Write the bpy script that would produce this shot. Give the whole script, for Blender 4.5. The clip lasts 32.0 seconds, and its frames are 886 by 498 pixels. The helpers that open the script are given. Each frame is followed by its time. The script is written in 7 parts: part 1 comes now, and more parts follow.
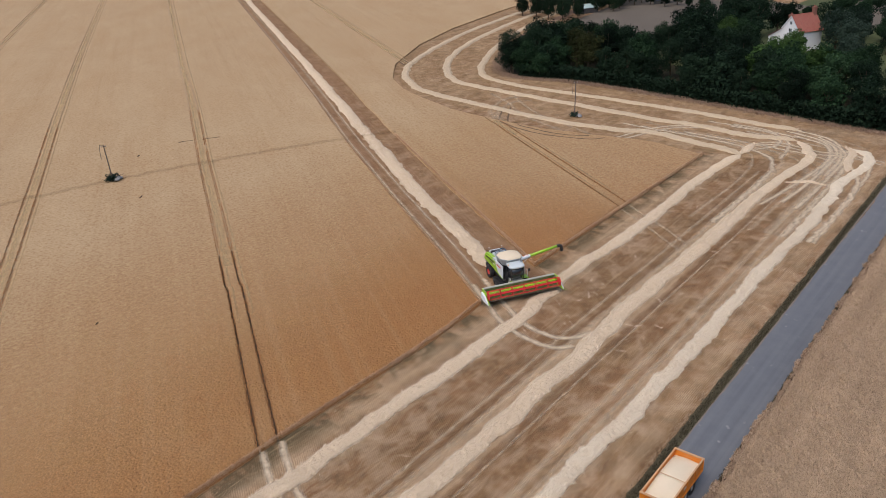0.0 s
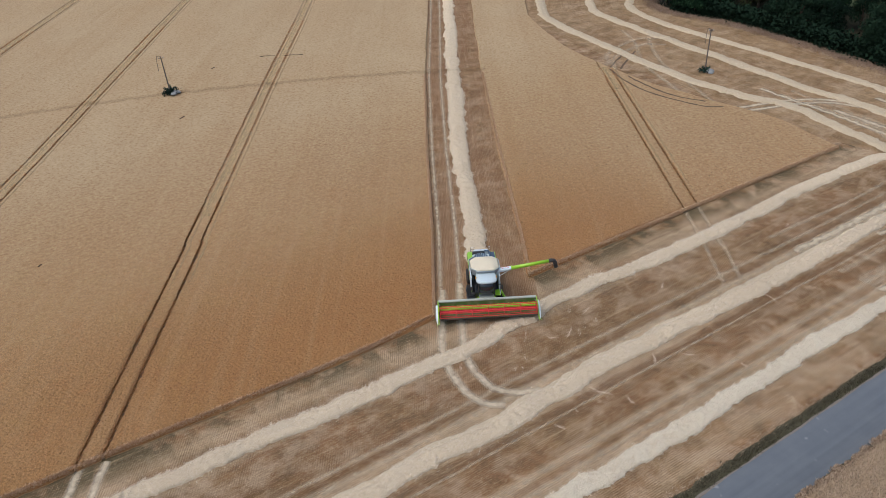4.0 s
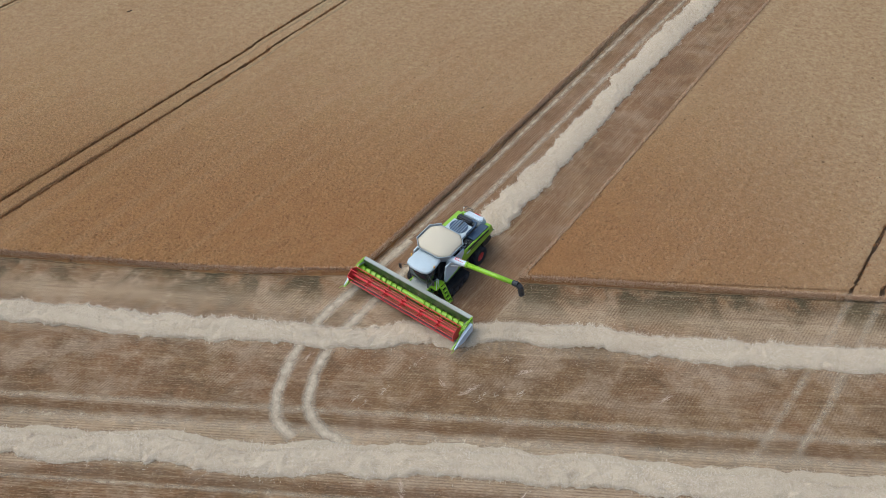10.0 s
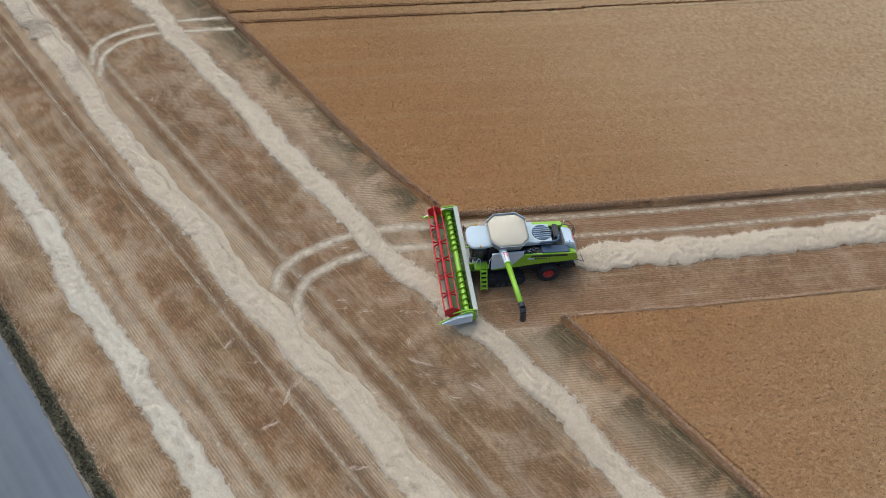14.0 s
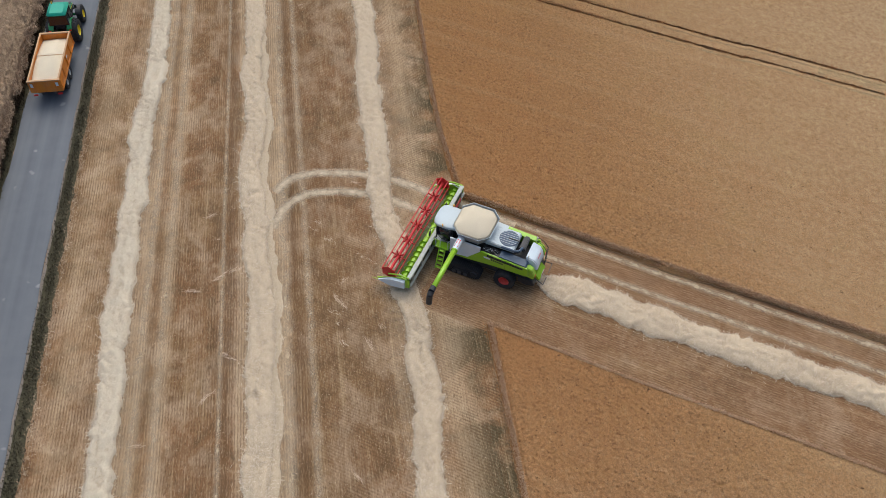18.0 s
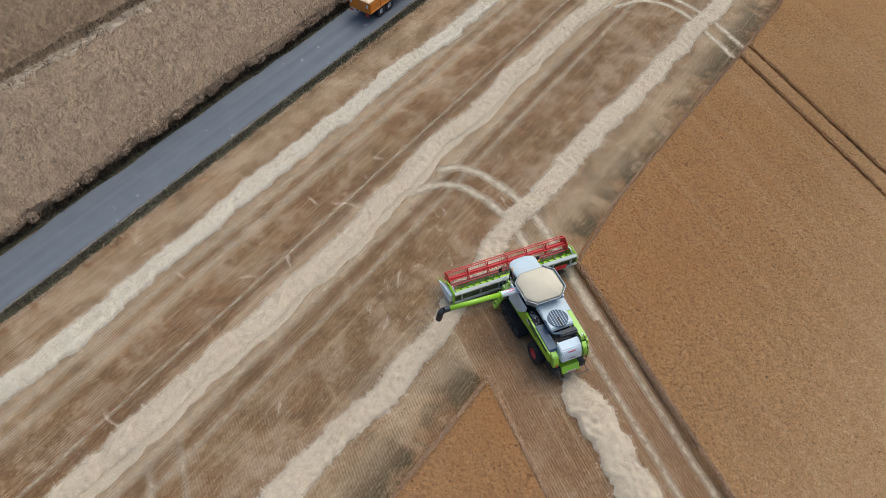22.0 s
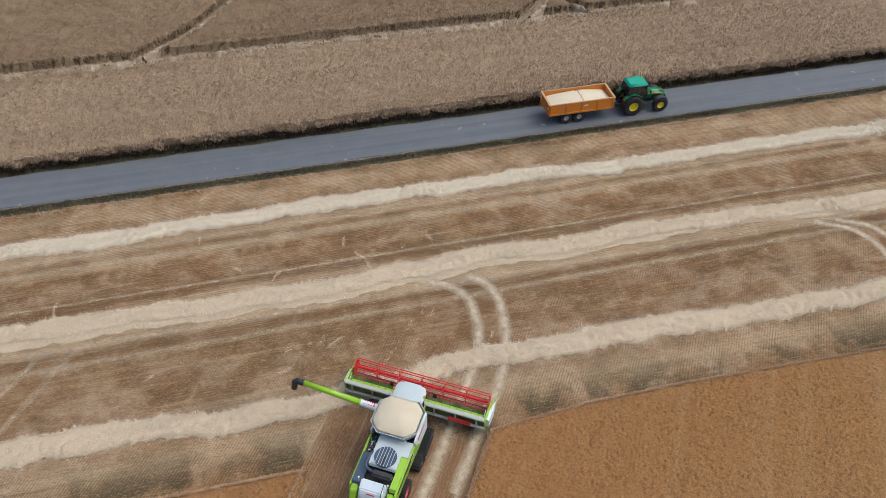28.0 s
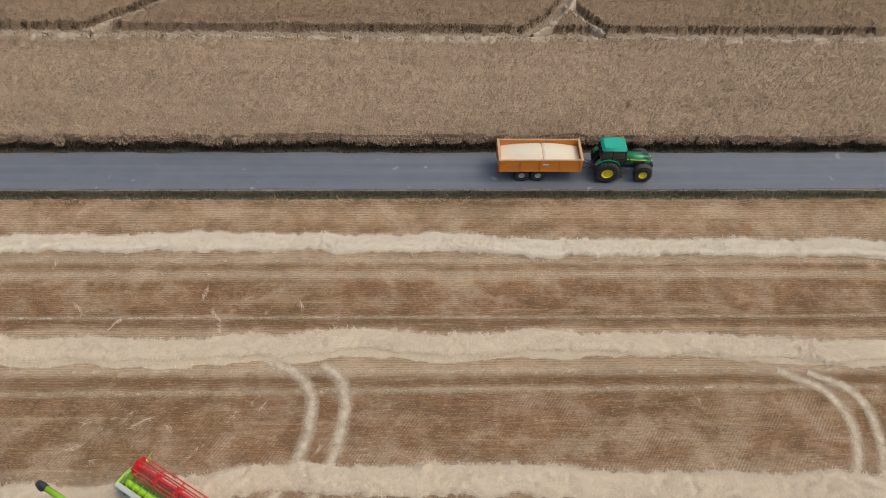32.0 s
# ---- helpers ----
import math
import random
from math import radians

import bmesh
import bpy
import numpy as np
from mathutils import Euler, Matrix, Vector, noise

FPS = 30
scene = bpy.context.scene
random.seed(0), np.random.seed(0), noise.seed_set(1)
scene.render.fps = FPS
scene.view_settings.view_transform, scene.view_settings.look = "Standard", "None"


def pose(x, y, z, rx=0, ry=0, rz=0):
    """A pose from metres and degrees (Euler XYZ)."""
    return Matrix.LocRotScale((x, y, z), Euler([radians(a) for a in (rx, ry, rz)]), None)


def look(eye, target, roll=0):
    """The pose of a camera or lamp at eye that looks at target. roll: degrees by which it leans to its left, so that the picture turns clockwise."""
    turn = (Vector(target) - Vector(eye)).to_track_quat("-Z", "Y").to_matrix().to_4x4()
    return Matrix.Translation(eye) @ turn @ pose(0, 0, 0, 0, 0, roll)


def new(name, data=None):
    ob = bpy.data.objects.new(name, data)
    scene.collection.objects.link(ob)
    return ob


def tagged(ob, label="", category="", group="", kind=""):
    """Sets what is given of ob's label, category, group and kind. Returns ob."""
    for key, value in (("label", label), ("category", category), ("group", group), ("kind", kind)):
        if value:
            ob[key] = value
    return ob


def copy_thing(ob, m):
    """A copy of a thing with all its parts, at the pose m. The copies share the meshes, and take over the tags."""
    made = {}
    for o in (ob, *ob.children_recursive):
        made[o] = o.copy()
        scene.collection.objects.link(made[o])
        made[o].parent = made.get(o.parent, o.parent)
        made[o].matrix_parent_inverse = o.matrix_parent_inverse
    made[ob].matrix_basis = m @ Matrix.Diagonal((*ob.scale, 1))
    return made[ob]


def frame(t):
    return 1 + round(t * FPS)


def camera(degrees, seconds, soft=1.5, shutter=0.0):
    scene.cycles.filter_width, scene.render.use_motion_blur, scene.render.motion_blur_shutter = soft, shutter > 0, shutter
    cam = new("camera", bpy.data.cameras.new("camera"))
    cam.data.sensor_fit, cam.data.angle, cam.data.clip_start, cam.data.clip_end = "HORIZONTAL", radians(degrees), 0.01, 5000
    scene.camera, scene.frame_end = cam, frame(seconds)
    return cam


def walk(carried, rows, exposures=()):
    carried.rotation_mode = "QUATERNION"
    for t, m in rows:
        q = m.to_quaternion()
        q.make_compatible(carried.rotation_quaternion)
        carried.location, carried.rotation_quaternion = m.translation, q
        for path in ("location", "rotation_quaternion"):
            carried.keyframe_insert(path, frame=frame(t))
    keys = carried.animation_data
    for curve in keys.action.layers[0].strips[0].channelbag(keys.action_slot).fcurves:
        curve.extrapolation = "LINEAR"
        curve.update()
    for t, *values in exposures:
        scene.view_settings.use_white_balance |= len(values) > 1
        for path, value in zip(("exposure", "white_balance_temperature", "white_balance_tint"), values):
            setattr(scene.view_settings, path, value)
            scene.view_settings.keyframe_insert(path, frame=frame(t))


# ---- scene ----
cam = camera(57.72, 32.0, soft=0.8)

PATH = [
    (0.0, 0.05, 0.25, 45.62, 65.30, 2.76, -51.56),
    (0.5, 4.32, -0.69, 45.58, 64.66, 2.72, -49.52),
    (1.0, 8.52, -1.52, 45.53, 64.01, 2.62, -47.23),
    (1.5, 12.71, -2.16, 45.49, 63.36, 2.59, -45.13),
    (2.0, 16.82, -2.58, 45.46, 62.56, 2.45, -43.05),
    (2.5, 20.90, -2.91, 45.42, 61.74, 2.37, -40.93),
    (3.0, 25.04, -3.16, 45.37, 60.89, 2.30, -38.77),
    (3.5, 29.20, -3.23, 45.33, 60.12, 2.31, -36.66),
    (5.5, 45.28, -1.66, 45.07, 55.90, 1.86, -26.69),
    (6.0, 49.10, -0.76, 44.93, 54.79, 1.64, -24.03),
    (6.5, 52.87, 0.20, 44.81, 53.50, 1.37, -21.23),
    (7.0, 56.65, 1.35, 44.70, 52.28, 1.27, -17.92),
    (7.5, 60.34, 2.56, 44.59, 51.05, 1.18, -14.58),
    (8.0, 63.87, 3.95, 44.52, 49.73, 1.09, -11.30),
    (8.5, 67.27, 5.59, 44.46, 48.21, 0.93, -7.86),
    (9.0, 70.52, 7.48, 44.45, 46.60, 0.86, -4.16),
    (9.5, 73.52, 9.64, 44.45, 44.76, 0.65, 0.03),
    (10.0, 76.35, 11.97, 44.43, 42.99, 0.65, 4.29),
    (10.5, 79.28, 14.15, 44.33, 40.80, 0.30, 8.81),
    (11.0, 82.03, 16.08, 44.25, 40.04, 0.14, 14.57),
    (11.5, 84.73, 17.57, 44.12, 39.17, -0.16, 20.87),
    (12.0, 87.41, 18.76, 44.01, 39.32, -0.46, 27.06),
    (12.5, 90.06, 19.72, 43.94, 39.67, -0.71, 33.16),
    (13.0, 92.67, 20.60, 43.92, 39.79, -0.98, 39.15),
    (13.5, 95.11, 21.68, 43.95, 40.27, -1.30, 44.86),
    (14.0, 97.25, 23.05, 44.02, 40.69, -1.45, 50.28),
    (14.5, 99.18, 24.73, 44.11, 40.65, -1.68, 55.32),
    (16.5, 105.28, 34.16, 44.85, 39.57, -1.32, 72.14),
    (17.0, 106.41, 36.64, 44.84, 39.53, -1.40, 75.64),
    (17.5, 107.17, 39.21, 44.77, 39.31, -1.29, 78.80),
    (18.0, 107.39, 42.01, 44.66, 39.05, -1.30, 81.48),
    (18.5, 107.35, 44.57, 44.56, 38.24, -1.27, 85.59),
    (19.0, 107.04, 47.18, 44.49, 38.17, -1.36, 90.60),
    (19.5, 106.75, 49.81, 44.48, 38.05, -1.40, 96.35),
    (20.0, 106.46, 52.50, 44.51, 38.53, -1.42, 102.29),
    (20.5, 106.00, 55.16, 44.56, 39.28, -1.43, 108.22),
    (21.0, 105.47, 57.81, 44.62, 39.77, -1.43, 114.12),
    (21.5, 104.60, 60.35, 44.71, 40.43, -1.48, 119.77),
    (22.0, 103.35, 62.73, 44.82, 40.56, -1.51, 124.94),
    (22.5, 101.75, 64.88, 44.95, 40.89, -1.42, 129.62),
    (23.0, 99.94, 66.88, 45.03, 40.93, -1.38, 133.87),
    (23.5, 98.09, 68.83, 45.09, 41.31, -1.31, 137.79),
    (24.0, 96.20, 70.69, 45.11, 41.89, -1.20, 141.40),
    (24.5, 94.29, 72.38, 45.09, 42.54, -1.15, 144.79),
    (25.0, 92.21, 73.84, 45.03, 43.18, -1.17, 147.86),
    (25.5, 90.04, 75.11, 44.95, 43.76, -1.09, 150.76),
    (27.5, 80.26, 77.42, 44.63, 45.39, -1.07, 162.86),
    (28.0, 77.48, 76.98, 44.65, 45.28, -1.01, 165.85),
    (28.5, 74.50, 75.96, 44.67, 45.57, -0.93, 168.53),
    (29.0, 71.53, 74.87, 44.70, 44.89, -0.84, 171.20),
    (29.5, 68.68, 73.83, 44.75, 44.58, -0.83, 173.76),
    (30.0, 66.04, 72.23, 44.71, 44.04, -0.93, 176.04),
    (30.5, 63.64, 70.15, 44.63, 43.33, -1.03, 177.65),
    (31.0, 61.48, 68.15, 44.57, 42.08, -0.98, 178.18),
    (31.5, 59.69, 66.49, 44.57, 41.16, -0.99, 178.49),
    (32.0, 58.13, 64.99, 44.62, 40.54, -1.00, 178.96),
]
TONE = [(0.0, -0.02, 5900, 12), (1.0, -0.03, 5700, 10), (2.0, -0.03, 5700, 7), (3.5, -0.05, 5560, 6), (6.0, -0.04, 5230, 2), (11.0, -0.04, 5230, 2), (14.0, 0.0, 5250, 2), (17.0, 0.04, 5760, 5), (18.5, 0.02, 5760, 5), (20.5, 0.05, 5450, 3), (22.5, 0.05, 5500, 3), (25.0, 0.03, 5640, 4), (30.0, 0.04, 5780, 5), (32.0, 0.02, 5920, 6)]
walk(cam, [(t, pose(x, y, z, rx, ry, rz)) for t, x, y, z, rx, ry, rz in PATH], TONE)

# ---- light ----
SUN_AZIMUTH, SUN_HEIGHT = 174.0, 63.0      # degrees, from +x towards +y, and above the horizon
world = bpy.data.worlds.new("overcast_sky")
scene.world = world
world.use_nodes = True
wn = world.node_tree.nodes
sky = wn.new("ShaderNodeTexSky")
sky.sky_type = "NISHITA"
sky.sun_disc = False
sky.sun_elevation = radians(SUN_HEIGHT)
sky.sun_rotation = radians(90 - SUN_AZIMUTH)
sky.air_density, sky.dust_density, sky.ozone_density = 1.0, 6.0, 0.6
wn["Background"].inputs["Strength"].default_value = 0.15
world.node_tree.links.new(sky.outputs["Color"], wn["Background"].inputs["Color"])
sun = new("sun", bpy.data.lights.new("sun", "SUN"))
sun.data.energy, sun.data.angle, sun.data.color = 0.8, radians(72), (1.0, 0.92, 0.82)
ca, sa, ce = math.cos(radians(SUN_AZIMUTH)), math.sin(radians(SUN_AZIMUTH)), math.cos(radians(SUN_HEIGHT))
sun.matrix_world = look((ca * ce * 100, sa * ce * 100, math.sin(radians(SUN_HEIGHT)) * 100), (0, 0, 0))


# ---- materials ----
def links_of(m):
    return m.node_tree.nodes, m.node_tree.links


def plain(name, color, rough=0.6, metal=0.0, grain=0.06, scale=9.0, dirt=None, spec=0.4, coat=0.0):
    """Paint, rubber, metal: a base colour with fine mottling, patches of dust and a slight relief."""
    m = bpy.data.materials.new(name)
    m.use_nodes = True
    n, l = links_of(m)
    b = n["Principled BSDF"]
    co = n.new("ShaderNodeTexCoord")
    n1 = n.new("ShaderNodeTexNoise")
    n1.inputs["Scale"].default_value, n1.inputs["Detail"].default_value = scale, 5
    n2 = n.new("ShaderNodeTexNoise")
    n2.inputs["Scale"].default_value, n2.inputs["Detail"].default_value = 1.3, 3
    l.new(co.outputs["Object"], n1.inputs["Vector"])
    l.new(co.outputs["Object"], n2.inputs["Vector"])
    ramp = n.new("ShaderNodeMixRGB")
    ramp.inputs[1].default_value = (*[c * (1 - grain * 2) for c in color], 1)
    ramp.inputs[2].default_value = (*[min(1, c * (1 + grain * 2)) for c in color], 1)
    l.new(n1.outputs["Fac"], ramp.inputs["Fac"])
    out = ramp
    if dirt:
        mr = n.new("ShaderNodeMapRange")
        mr.inputs["From Min"].default_value, mr.inputs["From Max"].default_value = 0.45, 0.8
        mr.inputs["To Max"].default_value = dirt
        l.new(n2.outputs["Fac"], mr.inputs["Value"])
        mx = n.new("ShaderNodeMixRGB")
        mx.inputs[2].default_value = (0.36, 0.27, 0.18, 1)
        l.new(mr.outputs["Result"], mx.inputs["Fac"])
        l.new(ramp.outputs["Color"], mx.inputs[1])
        out = mx
    l.new(out.outputs["Color"], b.inputs["Base Color"])
    b.inputs["Roughness"].default_value, b.inputs["Metallic"].default_value = rough, metal
    b.inputs["Specular IOR Level"].default_value, b.inputs["Coat Weight"].default_value = spec, coat
    bp = n.new("ShaderNodeBump")
    bp.inputs["Strength"].default_value, bp.inputs["Distance"].default_value = 0.15, 0.01
    l.new(n1.outputs["Fac"], bp.inputs["Height"])
    l.new(bp.outputs["Normal"], b.inputs["Normal"])
    return m


def noise_node(n, l, vec, scale, detail=4, rough=0.55, distort=0.0):
    t = n.new("ShaderNodeTexNoise")
    t.inputs["Scale"].default_value, t.inputs["Detail"].default_value = scale, detail
    t.inputs["Roughness"].default_value, t.inputs["Distortion"].default_value = rough, distort
    l.new(vec, t.inputs["Vector"])
    return t.outputs["Fac"]


def ramp_node(n, l, fac, stops):
    r = n.new("ShaderNodeValToRGB")
    e = r.color_ramp.elements
    while len(e) < len(stops):
        e.new(0.5)
    for el, (p, c) in zip(e, stops):
        el.position, el.color = p, (*c, 1)
    l.new(fac, r.inputs["Fac"])
    return r.outputs["Color"]


def mix_node(n, l, fac, a, b, kind="MIX"):
    m = n.new("ShaderNodeMixRGB")
    m.blend_type = kind
    for socket, v in ((m.inputs["Fac"], fac), (m.inputs[1], a), (m.inputs[2], b)):
        if isinstance(v, (int, float)):
            socket.default_value = v
        elif isinstance(v, tuple):
            socket.default_value = (*v, 1)
        else:
            l.new(v, socket)
    return m.outputs["Color"]


def span(n, l, v, a, b, c=0.0, d=1.0):
    m = n.new("ShaderNodeMapRange")
    for k, x in (("From Min", a), ("From Max", b), ("To Min", c), ("To Max", d)):
        m.inputs[k].default_value = x
    l.new(v, m.inputs["Value"])
    return m.outputs["Result"]


def maths(n, l, op, a, b=None):
    m = n.new("ShaderNodeMath")
    m.operation = op
    for s, v in zip(m.inputs, (a, b)):
        if v is None:
            continue
        if isinstance(v, (int, float)):
            s.default_value = v
        else:
            l.new(v, s)
    return m.outputs["Value"]


def start_material(name, rough=0.95, spec=0.1):
    m = bpy.data.materials.new(name)
    m.use_nodes = True
    n, l = links_of(m)
    b = n["Principled BSDF"]
    b.inputs["Roughness"].default_value, b.inputs["Specular IOR Level"].default_value = rough, spec
    return m, n, l, b


def bump_into(n, l, b, height, strength, distance):
    p = n.new("ShaderNodeBump")
    p.inputs["Strength"].default_value, p.inputs["Distance"].default_value = strength, distance
    l.new(height, p.inputs["Height"])
    l.new(p.outputs["Normal"], b.inputs["Normal"])


def dust_material(name, a, c2, strength, ragged=0.5):
    """Dust and trampled straw that thins out towards its sides; the strip's UV runs from -1 to 1 across."""
    m, n, l, b = start_material(name)
    p = n.new("ShaderNodeNewGeometry").outputs["Position"]
    w = noise_node(n, l, p, 1.6, 4, 0.6)
    f = noise_node(n, l, p, 9.0, 4, 0.7)
    c = mix_node(n, l, w, a, c2)
    c = mix_node(n, l, span(n, l, f, 0.55, 0.8, 0.0, 0.5), c, tuple(min(0.85, x * 1.3) for x in c2))
    l.new(c, b.inputs["Base Color"])
    sep = n.new("ShaderNodeSeparateXYZ")
    l.new(n.new("ShaderNodeUVMap").outputs["UV"], sep.inputs[0])
    side = span(n, l, maths(n, l, "ABSOLUTE", sep.outputs["Y"]), 1.0, 0.15)
    cover = maths(n, l, "MULTIPLY", side, maths(n, l, "ADD", span(n, l, w, 0.3, 0.7, 1.0 - ragged, 1.0), span(n, l, f, 0.3, 0.7, -0.16, 0.16)))
    cover = maths(n, l, "MULTIPLY", cover, strength)
    cl = n.new("ShaderNodeClamp")
    l.new(cover, cl.inputs["Value"])
    l.new(cl.outputs["Result"], b.inputs["Alpha"])
    return m


def place_of(n):
    return n.new("ShaderNodeNewGeometry").outputs["Position"]


def mapped(n, l, vec, scale=(1, 1, 1), turn=0.0):
    m = n.new("ShaderNodeMapping")
    m.inputs["Scale"].default_value = scale
    m.inputs["Rotation"].default_value = (0, 0, radians(turn))
    l.new(vec, m.inputs["Vector"])
    return m.outputs["Vector"]


ROW_TURN = 56.9      # the drilling direction of the field, degrees from +x


def wheat_material():
    m, n, l, b = start_material("ripe_wheat")
    p = place_of(n)
    fine = noise_node(n, l, p, 11.0, 3, 0.7)
    ears = noise_node(n, l, p, 5.5, 5, 0.75)
    rows = noise_node(n, l, mapped(n, l, mapped(n, l, p, turn=-ROW_TURN), (0.25, 3.2, 1)), 1.0, 3)
    patch = noise_node(n, l, p, 0.055, 4, 0.55, 0.4)
    wide = noise_node(n, l, p, 0.016, 3)
    c = ramp_node(n, l, patch, [(0.3, (0.258, 0.115, 0.040)), (0.5, (0.312, 0.152, 0.055)), (0.72, (0.352, 0.190, 0.076))])
    c = mix_node(n, l, span(n, l, wide, 0.4, 0.65), c, (0.370, 0.212, 0.082))
    c = mix_node(n, l, span(n, l, rows, 0.3, 0.7, 0.0, 0.35), c, (0.26, 0.130, 0.040))
    tint = noise_node(n, l, p, 0.33, 4, 0.65, 0.5)
    c = mix_node(n, l, span(n, l, tint, 0.52, 0.66, 0.0, 0.55), c, (0.320, 0.188, 0.062))
    c = mix_node(n, l, span(n, l, tint, 0.46, 0.34, 0.0, 0.5), c, (0.300, 0.128, 0.042))
    # low spots between the ears get their shade as a darker colour
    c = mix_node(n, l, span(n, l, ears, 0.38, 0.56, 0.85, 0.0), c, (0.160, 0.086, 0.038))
    c = mix_node(n, l, span(n, l, fine, 0.48, 0.64, 0.0, 0.6), c, (0.50, 0.292, 0.122))
    sep = n.new("ShaderNodeSeparateXYZ")
    l.new(p, sep.inputs[0])
    cloud = noise_node(n, l, mapped(n, l, mapped(n, l, p, turn=-ROW_TURN), (0.05, 0.11, 1)), 1.0, 4, 0.55, 0.15)
    away = maths(n, l, "MAXIMUM", span(n, l, sep.outputs["Y"], 56, 112, 0.0, 1.0), span(n, l, sep.outputs["X"], 80, 108, 0.0, 0.62))
    yellow = maths(n, l, "MULTIPLY", away, span(n, l, cloud, 0.3, 0.65, 0.72, 0.95))
    c = mix_node(n, l, yellow, c, (0.415, 0.300, 0.172))
    belt = maths(n, l, "MULTIPLY", span(n, l, sep.outputs["Y"], 70, 55), maths(n, l, "MULTIPLY", maths(n, l, "MULTIPLY", span(n, l, tint, 0.4, 0.6, 0.35, 0.65), span(n, l, sep.outputs["X"], 36, 62, 0.35, 1.0)), span(n, l, sep.outputs["X"], 105, 80, 0.25, 1.0)))
    c = mix_node(n, l, belt, c, (0.298, 0.135, 0.050))
    grain = noise_node(n, l, p, 2.2, 6, 0.8)
    c = mix_node(n, l, maths(n, l, "MULTIPLY", span(n, l, grain, 0.49, 0.38, 0.0, 0.66), span(n, l, away, 0.0, 0.6, 0.3, 1.0)), c, (0.24, 0.135, 0.055))
    c = mix_node(n, l, maths(n, l, "MULTIPLY", span(n, l, grain, 0.52, 0.64, 0.0, 0.4), span(n, l, away, 0.0, 0.6, 0.15, 1.0)), c, (0.56, 0.41, 0.21))
    c = mix_node(n, l, span(n, l, cloud, 0.56, 0.76, 0.0, 0.15), c, (0.48, 0.35, 0.195))
    drill = noise_node(n, l, mapped(n, l, mapped(n, l, p, turn=-ROW_TURN), (0.012, 0.6, 1)), 1.0, 5, 0.7)
    c = mix_node(n, l, span(n, l, drill, 0.52, 0.66, 0.0, 0.10), c, (0.50, 0.36, 0.20))
    c = mix_node(n, l, span(n, l, drill, 0.47, 0.33, 0.0, 0.15), c, (0.25, 0.135, 0.055))
    # dark spots paint the shade of pits and gaps between the stalks
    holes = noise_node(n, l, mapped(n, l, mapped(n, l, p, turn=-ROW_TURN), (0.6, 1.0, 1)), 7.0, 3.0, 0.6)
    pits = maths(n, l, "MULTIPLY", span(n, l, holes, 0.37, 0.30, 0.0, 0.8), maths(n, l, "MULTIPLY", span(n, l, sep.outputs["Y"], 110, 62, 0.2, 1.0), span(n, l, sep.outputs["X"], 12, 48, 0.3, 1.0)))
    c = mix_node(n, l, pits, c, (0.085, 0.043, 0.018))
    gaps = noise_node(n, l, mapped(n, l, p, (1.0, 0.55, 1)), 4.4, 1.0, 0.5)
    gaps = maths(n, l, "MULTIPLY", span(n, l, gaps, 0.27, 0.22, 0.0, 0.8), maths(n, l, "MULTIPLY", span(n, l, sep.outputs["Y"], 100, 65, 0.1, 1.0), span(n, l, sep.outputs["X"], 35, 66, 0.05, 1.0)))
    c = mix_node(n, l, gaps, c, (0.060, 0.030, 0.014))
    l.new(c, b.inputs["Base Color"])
    h = mix_node(n, l, 0.5, ears, fine)
    bump_into(n, l, b, h, 0.8, 0.09)
    return m


